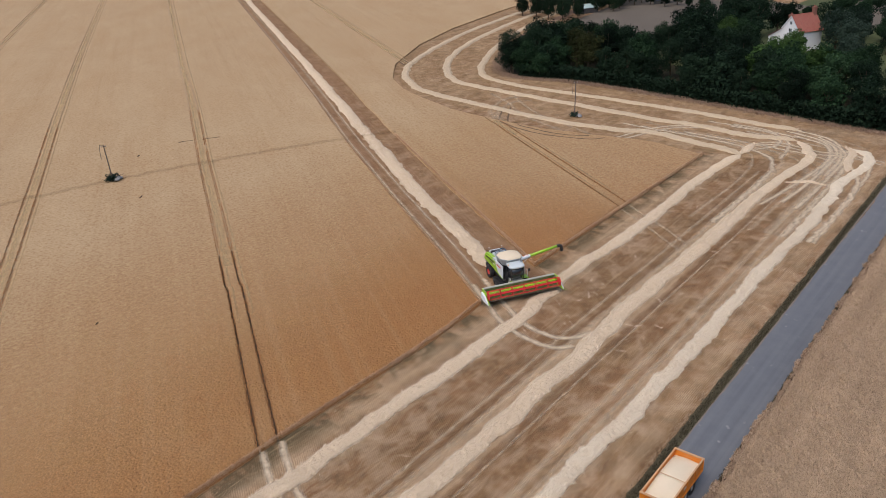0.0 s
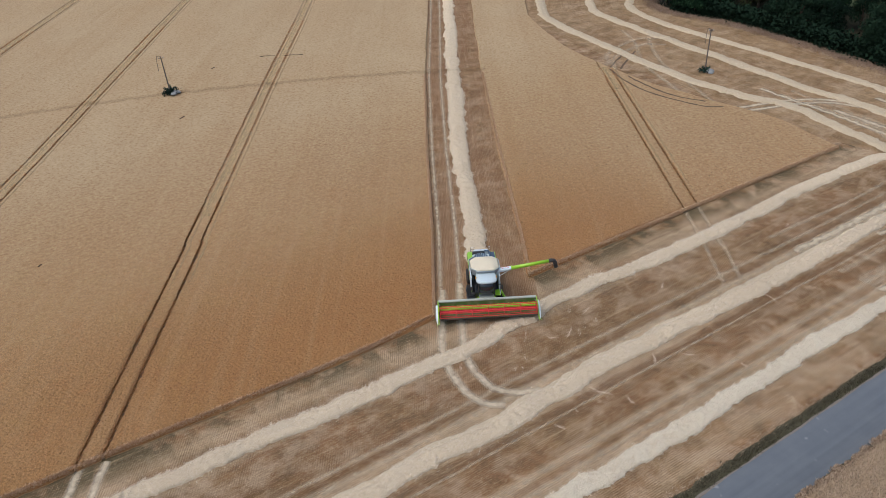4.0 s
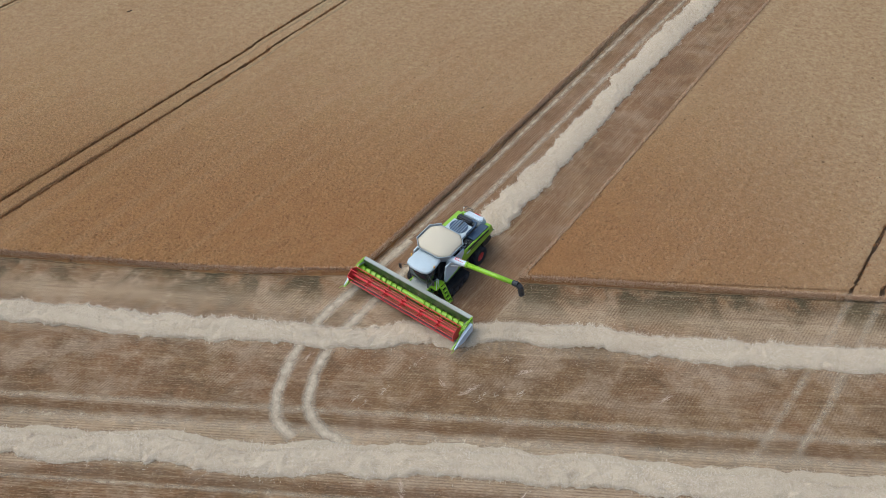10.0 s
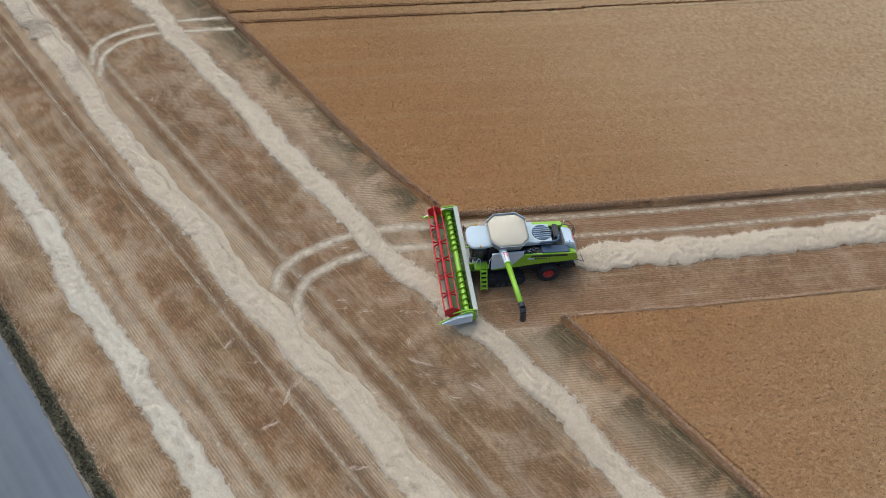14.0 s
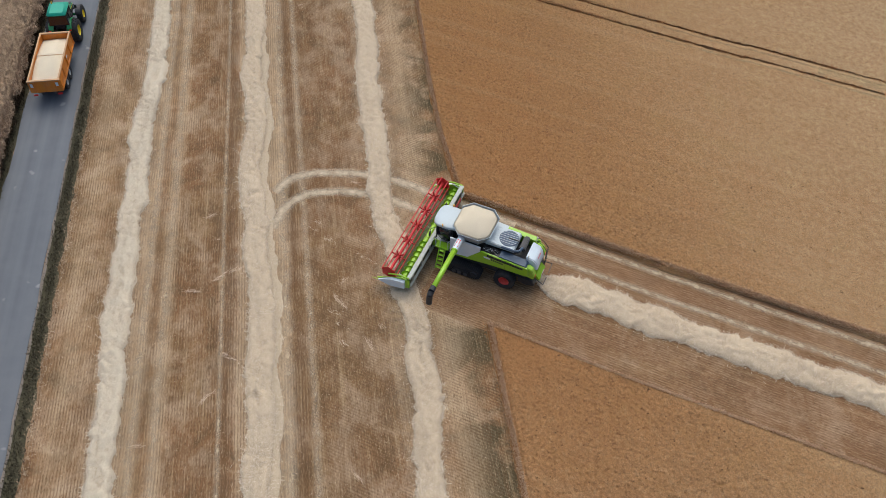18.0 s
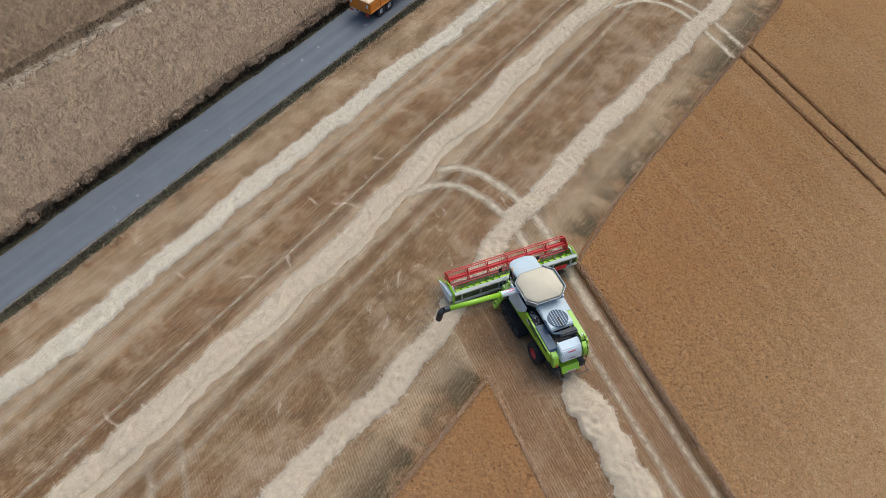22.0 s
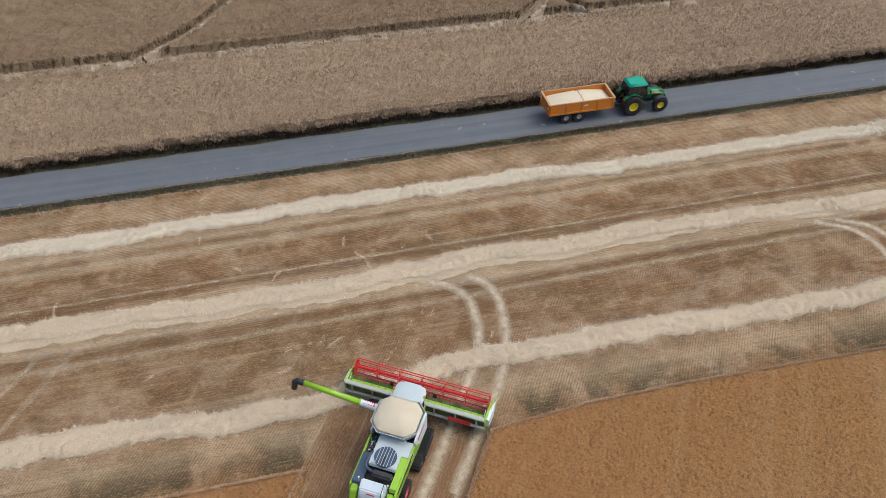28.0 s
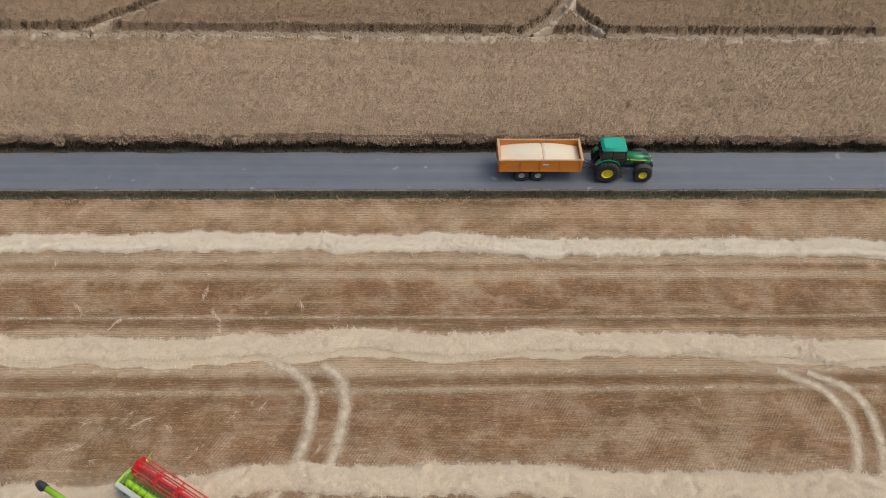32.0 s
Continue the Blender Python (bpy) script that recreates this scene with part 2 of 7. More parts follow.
def stubble_material(name, axis, banded, light=0.0):
    """Cut straw in drill rows. axis: 'x', 'strip' or 'uv' gives the rows' direction; banded: the stripes of the headland's passes."""
    m, n, l, b = start_material(name)
    p = place_of(n)
    if axis == "x":
        q = p
    elif axis == "strip":
        q = mapped(n, l, p, turn=-ROW_TURN)
    else:
        q = n.new("ShaderNodeUVMap").outputs["UV"]
    wob = n.new("ShaderNodeVectorMath")
    wob.operation = "ADD"
    nz = n.new("ShaderNodeTexNoise")
    nz.inputs["Scale"].default_value = 0.25
    l.new(p, nz.inputs["Vector"])
    sc = n.new("ShaderNodeVectorMath")
    sc.operation = "SCALE"
    sc.inputs["Scale"].default_value = 0.12
    l.new(nz.outputs["Color"], sc.inputs[0])
    l.new(q, wob.inputs[0])
    l.new(sc.outputs["Vector"], wob.inputs[1])
    wave = n.new("ShaderNodeTexWave")
    wave.bands_direction = "Y"
    wave.inputs["Scale"].default_value = 1.0
    wave.inputs["Distortion"].default_value, wave.inputs["Detail"].default_value = 1.3, 3
    l.new(mapped(n, l, wob.outputs["Vector"], (1, 1.75, 1)), wave.inputs["Vector"])
    rows = wave.outputs["Fac"]
    if banded:
        wave2 = n.new("ShaderNodeTexWave")
        wave2.bands_direction = "Y"
        wave2.inputs["Scale"].default_value, wave2.inputs["Distortion"].default_value, wave2.inputs["Detail"].default_value = 1.0, 1.6, 2
        l.new(mapped(n, l, mapped(n, l, wob.outputs["Vector"], turn=-ROW_TURN), (1, 1.7, 1)), wave2.inputs["Vector"])
        spl = n.new("ShaderNodeSeparateXYZ")
        l.new(p, spl.inputs[0])
        rows = mix_node(n, l, span(n, l, spl.outputs["Y"], 38.4, 38.7), rows, wave2.outputs["Fac"])
    streak = noise_node(n, l, mapped(n, l, wob.outputs["Vector"], (0.12, 2.6, 1)), 1.0, 5, 0.65)
    streak2 = noise_node(n, l, mapped(n, l, wob.outputs["Vector"], (1.3, 10.0, 1)), 1.0, 4, 0.7)
    patch = noise_node(n, l, mapped(n, l, q, (0.09, 0.2, 1)), 1.0, 5, 0.62, 0.6)
    patch2 = noise_node(n, l, p, 0.42, 5, 0.62, 0.3)
    fine = noise_node(n, l, mapped(n, l, wob.outputs["Vector"], (4.5, 12.0, 1)), 1.0, 4, 0.75)
    c = ramp_node(n, l, patch, [(0.28, (0.130, 0.070, 0.029)), (0.45, (0.208, 0.118, 0.051)), (0.6, (0.286, 0.178, 0.086)), (0.75, (0.354, 0.240, 0.130))])
    rust = noise_node(n, l, mapped(n, l, p, (0.11, 0.16, 1)), 1.0, 4, 0.6, 0.8)
    c = mix_node(n, l, span(n, l, rust, 0.42, 0.58, 0.0, 0.8 if banded else 0.4), c, (0.238, 0.124, 0.056))
    c = mix_node(n, l, span(n, l, patch2, 0.49, 0.64, 0.0, 0.85 if banded else 0.6), c, (0.420, 0.292, 0.178))
    c = mix_node(n, l, span(n, l, patch2, 0.46, 0.32, 0.0, 0.85), c, (0.100, 0.060, 0.027))
    grey = noise_node(n, l, mapped(n, l, p, (0.2, 0.3, 1)), 1.3, 4, 0.65, 0.5)
    c = mix_node(n, l, span(n, l, grey, 0.50, 0.66, 0.0, 0.4), c, (0.255, 0.180, 0.110))
    cloud = noise_node(n, l, mapped(n, l, p, (0.16, 0.3, 1)), 1.0, 5, 0.68, 0.8)
    c = mix_node(n, l, span(n, l, cloud, 0.52, 0.66, 0.0, 0.6), c, (0.420, 0.305, 0.195))
    c = mix_node(n, l, span(n, l, cloud, 0.46, 0.33, 0.0, 0.65), c, (0.120, 0.074, 0.036))
    if axis == "strip":
        c = mix_node(n, l, span(n, l, noise_node(n, l, mapped(n, l, q, (0.03, 0.35, 1)), 1.0, 3, 0.6), 0.35, 0.6, 0.15, 0.7), c, (0.240, 0.130, 0.066))
    if light:
        c = mix_node(n, l, light, c, (0.520, 0.370, 0.199))
    if banded:
        sep = n.new("ShaderNodeSeparateXYZ")
        l.new(wob.outputs["Vector"], sep.inputs[0])
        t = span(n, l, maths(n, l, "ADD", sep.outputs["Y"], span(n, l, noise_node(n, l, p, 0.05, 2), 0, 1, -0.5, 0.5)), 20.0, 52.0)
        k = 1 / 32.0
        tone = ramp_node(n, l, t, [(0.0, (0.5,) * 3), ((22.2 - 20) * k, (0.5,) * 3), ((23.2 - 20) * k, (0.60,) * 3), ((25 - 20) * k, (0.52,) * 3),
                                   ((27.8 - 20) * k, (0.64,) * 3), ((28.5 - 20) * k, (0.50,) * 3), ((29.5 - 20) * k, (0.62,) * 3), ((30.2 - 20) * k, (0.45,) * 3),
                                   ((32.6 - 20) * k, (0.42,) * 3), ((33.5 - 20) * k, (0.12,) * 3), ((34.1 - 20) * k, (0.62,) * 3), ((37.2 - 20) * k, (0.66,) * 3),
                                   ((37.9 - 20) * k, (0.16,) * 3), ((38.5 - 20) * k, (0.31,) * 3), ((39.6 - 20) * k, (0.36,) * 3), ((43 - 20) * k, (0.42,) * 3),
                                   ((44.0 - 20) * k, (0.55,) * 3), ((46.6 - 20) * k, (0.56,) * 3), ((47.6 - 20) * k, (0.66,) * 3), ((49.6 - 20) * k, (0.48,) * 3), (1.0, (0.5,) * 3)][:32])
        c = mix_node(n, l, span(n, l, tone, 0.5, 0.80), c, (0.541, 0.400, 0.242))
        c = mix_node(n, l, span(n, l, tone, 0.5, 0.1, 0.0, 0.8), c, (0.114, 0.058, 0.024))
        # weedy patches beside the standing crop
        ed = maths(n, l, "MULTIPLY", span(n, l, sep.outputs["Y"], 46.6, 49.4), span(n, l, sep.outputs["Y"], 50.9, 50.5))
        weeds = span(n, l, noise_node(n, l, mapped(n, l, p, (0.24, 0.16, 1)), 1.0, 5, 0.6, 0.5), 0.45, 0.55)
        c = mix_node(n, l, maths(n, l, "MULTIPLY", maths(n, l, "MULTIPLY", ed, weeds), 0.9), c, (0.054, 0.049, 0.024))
    c = mix_node(n, l, span(n, l, streak, 0.54, 0.72, 0.0, 0.42), c, (0.468, 0.340, 0.190))
    c = mix_node(n, l, span(n, l, streak, 0.46, 0.30, 0.0, 0.5), c, (0.146, 0.078, 0.033))
    c = mix_node(n, l, span(n, l, streak2, 0.47, 0.32, 0.0, 0.38), c, (0.12, 0.064, 0.028))
    c = mix_node(n, l, span(n, l, streak2, 0.53, 0.70, 0.0, 0.42 if banded else 0.28), c, (0.54, 0.40, 0.24))
    dark_row = maths(n, l, "MULTIPLY", span(n, l, rows, 0.6, 0.1, 0.0, 0.58), span(n, l, noise_node(n, l, p, 0.55, 5, 0.7, 0.4), 0.36, 0.62, 0.1, 1.0))
    if banded:
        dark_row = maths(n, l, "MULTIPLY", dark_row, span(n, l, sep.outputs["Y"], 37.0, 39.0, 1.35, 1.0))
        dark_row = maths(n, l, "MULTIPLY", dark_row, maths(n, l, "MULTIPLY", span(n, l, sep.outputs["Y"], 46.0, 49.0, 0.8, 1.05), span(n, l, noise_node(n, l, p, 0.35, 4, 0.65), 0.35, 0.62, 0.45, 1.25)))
        pale_row = maths(n, l, "MULTIPLY", span(n, l, rows, 0.6, 0.95), span(n, l, sep.outputs["Y"], 45.0, 48.0, 0.0, 0.1))
        c = mix_node(n, l, pale_row, c, (0.36, 0.255, 0.15))
    c = mix_node(n, l, dark_row, c, (0.115, 0.062, 0.029))
    c = mix_node(n, l, span(n, l, fine, 0.55, 0.74, 0.0, 0.42), c, (0.58, 0.43, 0.265))
    c = mix_node(n, l, span(n, l, fine, 0.47, 0.30, 0.0, 0.8), c, (0.085, 0.046, 0.020))
    l.new(c, b.inputs["Base Color"])
    bump_into(n, l, b, mix_node(n, l, 0.8, rows, fine), 0.6, 0.07)
    return m


def straw_material(name, light, dark, scale=7.0):
    m, n, l, b = start_material(name, 0.8, 0.2)
    p = place_of(n)
    g = n.new("ShaderNodeNewGeometry")
    a = noise_node(n, l, p, scale, 6, 0.8, 1.5)
    w = noise_node(n, l, p, 0.5, 4)
    c = ramp_node(n, l, a, [(0.34, dark), (0.47, tuple((x + y) / 2 for x, y in zip(light, dark))), (0.62, light), (0.85, tuple(min(0.85, x * 1.15) for x in light))])
    c = mix_node(n, l, span(n, l, w, 0.35, 0.7, 0.0, 0.4), c, tuple(x * 0.85 for x in light))
    c = mix_node(n, l, span(n, l, g.outputs["Random Per Island"], 0, 1, 0.0, 0.35), c, dark)
    l.new(c, b.inputs["Base Color"])
    bump_into(n, l, b, a, 0.8, 0.07)
    return m


def blades_material(name, a, c2, c3, rough=0.9, stripes=False):
    """Loose blades, leaves and stalks: each blade has its own shade."""
    m, n, l, b = start_material(name, rough, 0.15)
    g = n.new("ShaderNodeNewGeometry")
    wide = noise_node(n, l, g.outputs["Position"], 0.12, 3)
    c = ramp_node(n, l, g.outputs["Random Per Island"], [(0.0, a), (0.5, c2), (1.0, c3)])
    c = mix_node(n, l, span(n, l, wide, 0.35, 0.7, 0.0, 0.35), c, a)
    if stripes:
        band = noise_node(n, l, mapped(n, l, g.outputs["Position"], (0.03, 0.42, 0.05)), 1.0, 4, 0.6)
        c = mix_node(n, l, span(n, l, band, 0.5, 0.62, 0.0, 0.75), c, c3)
        c = mix_node(n, l, span(n, l, band, 0.48, 0.36, 0.0, 0.7), c, a)
        sep = n.new("ShaderNodeSeparateXYZ")
        l.new(g.outputs["Position"], sep.inputs[0])
        c = mix_node(n, l, span(n, l, sep.outputs["Y"], 0.0, 5.0, 0.0, 0.3), c, c3)
        c = mix_node(n, l, span(n, l, sep.outputs["Y"], 1.5, -0.5, 0.0, 0.45), c, a)
    l.new(c, b.inputs["Base Color"])
    return m


def leaf_material(name, a, c2, c3):
    m, n, l, b = start_material(name, 0.85, 0.06)
    g = n.new("ShaderNodeNewGeometry")
    o = n.new("ShaderNodeObjectInfo")
    c = ramp_node(n, l, g.outputs["Random Per Island"], [(0.0, a), (0.55, c2), (1.0, c3)])
    c = mix_node(n, l, span(n, l, o.outputs["Random"], 0, 1, 0.0, 0.75), c, tuple(x * 0.5 for x in a))
    c = mix_node(n, l, span(n, l, maths(n, l, "FRACT", maths(n, l, "MULTIPLY", o.outputs["Random"], 7.3)), 0.55, 1.0, 0.0, 0.4), c, tuple(x * 1.2 for x in c3))
    l.new(c, b.inputs["Base Color"])
    return m


def rape_material():
    m, n, l, b = start_material("ripe_rape")
    p = place_of(n)
    fine = noise_node(n, l, p, 8.0, 5, 0.75)
    lump = noise_node(n, l, mapped(n, l, p, (0.45, 1.0, 1)), 0.7, 5, 0.7)
    lines = noise_node(n, l, mapped(n, l, p, (0.05, 0.5, 1)), 1.0, 3)
    wide = noise_node(n, l, p, 0.06, 3)
    c = ramp_node(n, l, lump, [(0.3, (0.185, 0.122, 0.069)), (0.5, (0.290, 0.202, 0.120)), (0.7, (0.385, 0.275, 0.168))])
    c = mix_node(n, l, span(n, l, lines, 0.35, 0.7, 0.0, 0.5), c, (0.475, 0.335, 0.202))
    c = mix_node(n, l, span(n, l, wide, 0.5, 0.7, 0.0, 0.4), c, (0.324, 0.242, 0.138))
    sep = n.new("ShaderNodeSeparateXYZ")
    l.new(p, sep.inputs[0])
    c = mix_node(n, l, span(n, l, sep.outputs["Y"], 0.0, 5.0, 0.0, 0.45), c, (0.455, 0.330, 0.212))
    c = mix_node(n, l, span(n, l, sep.outputs["Y"], 1.5, -0.5, 0.0, 0.4), c, (0.20, 0.125, 0.066))
    c = mix_node(n, l, span(n, l, fine, 0.50, 0.34, 0.0, 0.85), c, (0.110, 0.077, 0.041))
    c = mix_node(n, l, span(n, l, fine, 0.55, 0.75, 0.0, 0.6), c, (0.562, 0.412, 0.258))
    l.new(c, b.inputs["Base Color"])
    bump_into(n, l, b, fine, 0.9, 0.15)
    return m


def asphalt_material():
    m, n, l, b = start_material("worn_asphalt", 0.75, 0.4)
    p = place_of(n)
    fine = noise_node(n, l, p, 28.0, 4, 0.7)
    lanes = noise_node(n, l, mapped(n, l, p, (0.02, 0.9, 1)), 1.0, 3)
    patch = noise_node(n, l, p, 0.5, 4, 0.6)
    spot = noise_node(n, l, p, 0.85, 2, 0.4)
    c = ramp_node(n, l, lanes, [(0.3, (0.104, 0.110, 0.119)), (0.5, (0.130, 0.136, 0.145)), (0.7, (0.158, 0.163, 0.170))])
    c = mix_node(n, l, span(n, l, patch, 0.4, 0.75, 0.0, 0.4), c, (0.18, 0.18, 0.18))
    c = mix_node(n, l, span(n, l, fine, 0.3, 0.7, 0.35, 0.0), c, (0.08, 0.085, 0.09))
    c = mix_node(n, l, span(n, l, spot, 0.70, 0.76, 0.0, 0.35), c, (0.42, 0.40, 0.37))
    l.new(c, b.inputs["Base Color"])
    bump_into(n, l, b, fine, 0.3, 0.01)
    return m


def soil_material(name, a, c2, scale=0.4):
    m, n, l, b = start_material(name)
    p = place_of(n)
    w = noise_node(n, l, p, scale, 5, 0.6)
    f = noise_node(n, l, p, 7.0, 4, 0.7)
    c = mix_node(n, l, w, a, c2)
    c = mix_node(n, l, span(n, l, f, 0.5, 0.8, 0.0, 0.5), c, tuple(min(0.8, x * 1.5) for x in c2))
    c = mix_node(n, l, span(n, l, f, 0.45, 0.25, 0.0, 0.5), c, tuple(x * 0.5 for x in a))
    l.new(c, b.inputs["Base Color"])
    bump_into(n, l, b, f, 0.5, 0.06)
    return m


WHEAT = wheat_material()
STUBBLE = stubble_material("headland_stubble", "x", True)
STUBBLE_STRIP = stubble_material("field_stubble", "strip", False)
STUBBLE_EDGE = stubble_material("woodside_stubble", "uv", False, 0.15)
STRAW = straw_material("fresh_straw", (0.77, 0.634, 0.45), (0.40, 0.288, 0.17), 9.0)
BLEACHED = straw_material("bleached_straw", (0.79, 0.70, 0.535), (0.46, 0.355, 0.225), 9.0)
FLAT_STRAW = straw_material("pressed_straw", (0.66, 0.54, 0.375), (0.40, 0.295, 0.18), 6.0)
# darker copy of the fresh straw; duller low-angle light put into its colour
DIM_STRAW = straw_material("dimmed_straw", (0.60, 0.49, 0.335), (0.36, 0.262, 0.155), 6.0)
STRAW_BLADE = blades_material("straw_stalks", (0.40, 0.29, 0.175), (0.73, 0.615, 0.455), (0.83, 0.74, 0.585))
WHEAT_BLADE = blades_material("wheat_ears", (0.250, 0.108, 0.038), (0.365, 0.170, 0.062), (0.50, 0.262, 0.108))
EDGE_EARS = blades_material("pale_edge_ears", (0.43, 0.26, 0.14), (0.58, 0.39, 0.23), (0.68, 0.50, 0.33))
RAPE = rape_material()
RAPE_BLADE = blades_material("rape_stems", (0.175, 0.112, 0.068), (0.37, 0.253, 0.163), (0.55, 0.405, 0.272), stripes=True)
POD_TUFT = blades_material("rape_pod_tufts", (0.185, 0.12, 0.072), (0.385, 0.267, 0.172), (0.56, 0.42, 0.28))
# near-black stems: shade on the crop's walls and foot, put into the colour
STEM_SHADE = blades_material("shaded_rape_stems", (0.028, 0.020, 0.011), (0.065, 0.045, 0.026), (0.20, 0.135, 0.08))
WISP = blades_material("dropped_stalks", (0.50, 0.36, 0.25), (0.62, 0.47, 0.34), (0.74, 0.60, 0.45))
LODGED = straw_material("lodged_stems", (0.60, 0.485, 0.34), (0.26, 0.185, 0.11), 4.0)
WHEAT_WALL = straw_material("wheat_stalk_wall", (0.58, 0.375, 0.19), (0.38, 0.23, 0.11), 9.0)
CHAFF = blades_material("chopped_stalks", (0.26, 0.17, 0.10), (0.40, 0.29, 0.18), (0.55, 0.43, 0.29))
DUST = dust_material("wheel_dust", (0.54, 0.425, 0.285), (0.64, 0.52, 0.36), 0.9, 0.45)
STRIP_DUST = dust_material("strip_dust", (0.50, 0.385, 0.25), (0.60, 0.475, 0.32), 0.72, 0.6)
FAINT = dust_material("faint_dust", (0.52, 0.395, 0.25), (0.62, 0.485, 0.32), 0.52, 0.75)
HALO = dust_material("chaff_dust", (0.38, 0.28, 0.18), (0.48, 0.37, 0.25), 0.32, 0.9)
PALE_WHEAT = dust_material("brushed_wheat", (0.46, 0.32, 0.155), (0.53, 0.385, 0.20), 0.62)
DULL_WHEAT = dust_material("thin_wheat", (0.25, 0.14, 0.055), (0.30, 0.175, 0.075), 0.28)
GAP_SHADE = soil_material("shaded_gap", (0.030, 0.018, 0.010), (0.055, 0.034, 0.018), 1.2)
# rut soil, darkened in colour for the shade down in the rut
RUT_SOIL_SHADE = soil_material("rut_soil_shade", (0.08, 0.054, 0.034), (0.15, 0.10, 0.062), 1.2)
PALE_RUT = soil_material("bare_rut", (0.34, 0.235, 0.135), (0.43, 0.315, 0.19), 1.2)
ASPHALT = asphalt_material()
VERGE = soil_material("verge_soil", (0.055, 0.05, 0.028), (0.10, 0.085, 0.05), 1.5)
GRIT = soil_material("road_grit", (0.17, 0.14, 0.11), (0.24, 0.20, 0.16), 2.0)
GRASS_BLADE = blades_material("verge_grass", (0.022, 0.020, 0.011), (0.045, 0.038, 0.021), (0.14, 0.112, 0.065))
DRY_GRASS = blades_material("dry_grass", (0.20, 0.13, 0.08), (0.28, 0.19, 0.13), (0.38, 0.28, 0.2))
PASTURE = soil_material("dry_pasture", (0.10, 0.085, 0.066), (0.14, 0.118, 0.092), 0.08)
MEADOW = soil_material("green_meadow", (0.055, 0.07, 0.03), (0.09, 0.10, 0.045), 0.1)
BARK = soil_material("bark", (0.06, 0.045, 0.03), (0.11, 0.085, 0.06), 3.0)
GRAIN = straw_material("grain", (0.80, 0.69, 0.50), (0.70, 0.58, 0.40), 22.0)

LIME = plain("lime_green_paint", (0.30, 0.53, 0.015), 0.35, grain=0.03, dirt=0.25, coat=0.3)
# lime green darkened for the shade inside the trough, with dust patches
TROUGH = plain("dusty_trough_shade", (0.085, 0.125, 0.03), 0.6, grain=0.12, dirt=0.6)
LIGHT_GREY = plain("pale_grey_paint", (0.51, 0.56, 0.555), 0.5, grain=0.03, dirt=0.2, coat=0.1)
PALE_FRAME = plain("dusty_grey_steel", (0.42, 0.43, 0.36), 0.5, grain=0.05, dirt=0.5)
WHITE = plain("white_plastic", (0.66, 0.715, 0.72), 0.4, grain=0.02, dirt=0.15)
TANK_GREY = plain("tank_grey_sheet", (0.30, 0.32, 0.325), 0.5, grain=0.05, dirt=0.2)
SLATE = plain("slate_blue_panel", (0.05, 0.078, 0.118), 0.45, grain=0.05, dirt=0.06)
BLACK = plain("black_plastic", (0.022, 0.024, 0.027), 0.5, grain=0.1, dirt=0.15)
RUBBER = plain("dusty_rubber", (0.022, 0.022, 0.023), 0.85, grain=0.15, dirt=0.12)
RED = plain("red_paint", (0.62, 0.028, 0.03), 0.4, grain=0.05, dirt=0.08)
RIM_RED = plain("red_rim", (0.55, 0.05, 0.04), 0.45, grain=0.05, dirt=0.2)
DARK_STEEL = plain("dark_steel", (0.10, 0.10, 0.10), 0.5, 0.6, dirt=0.3)
BRIGHT_STEEL = plain("worn_steel", (0.5, 0.5, 0.5), 0.35, 0.8, dirt=0.3)
GLASS = plain("tinted_glass", (0.018, 0.022, 0.026), 0.06, grain=0.02, spec=0.8)
LAMP = plain("clear_lamp", (0.8, 0.78, 0.7), 0.15, spec=0.8)
AMBER = plain("amber_lamp", (0.85, 0.45, 0.04), 0.25)
ORANGE = plain("orange_paint", (0.66, 0.215, 0.018), 0.45, grain=0.06, dirt=0.3)
RAIL = plain("worn_top_rail", (0.52, 0.30, 0.14), 0.6, grain=0.1, dirt=0.4)
DEEP_GREEN = plain("deep_green_paint", (0.012, 0.20, 0.055), 0.3, grain=0.03, dirt=0.12, coat=0.4)
ROOF_GREEN = plain("green_cab_roof", (0.025, 0.33, 0.21), 0.45, grain=0.03, dirt=0.1)
YELLOW = plain("yellow_paint", (0.78, 0.60, 0.01), 0.4, grain=0.03, dirt=0.15)
SILVER = plain("silver_rim", (0.48, 0.48, 0.47), 0.45, 0.4, dirt=0.3)
RENDERED = plain("white_render", (0.84, 0.84, 0.82), 0.8, grain=0.04, scale=3.0, dirt=0.06)
ROOF_TILE = plain("red_clay_tile", (0.30, 0.10, 0.07), 0.8, grain=0.2, scale=4.0, dirt=0.15)
OLD_TILE = plain("brown_clay_tile", (0.14, 0.075, 0.06), 0.85, grain=0.2, scale=4.0)
BRICK = plain("old_brick", (0.24, 0.11, 0.075), 0.85, grain=0.2, scale=5.0)
POLE_WOOD = plain("weathered_pole", (0.12, 0.095, 0.08), 0.85, grain=0.2, scale=12.0)
STONE = plain("grey_stone", (0.28, 0.28, 0.27), 0.85, grain=0.15, scale=6.0)
BLUE_SHEET = plain("blue_sheet", (0.16, 0.24, 0.42), 0.6)
TEAL_SHEET = plain("pale_green_sheet", (0.35, 0.45, 0.42), 0.6)
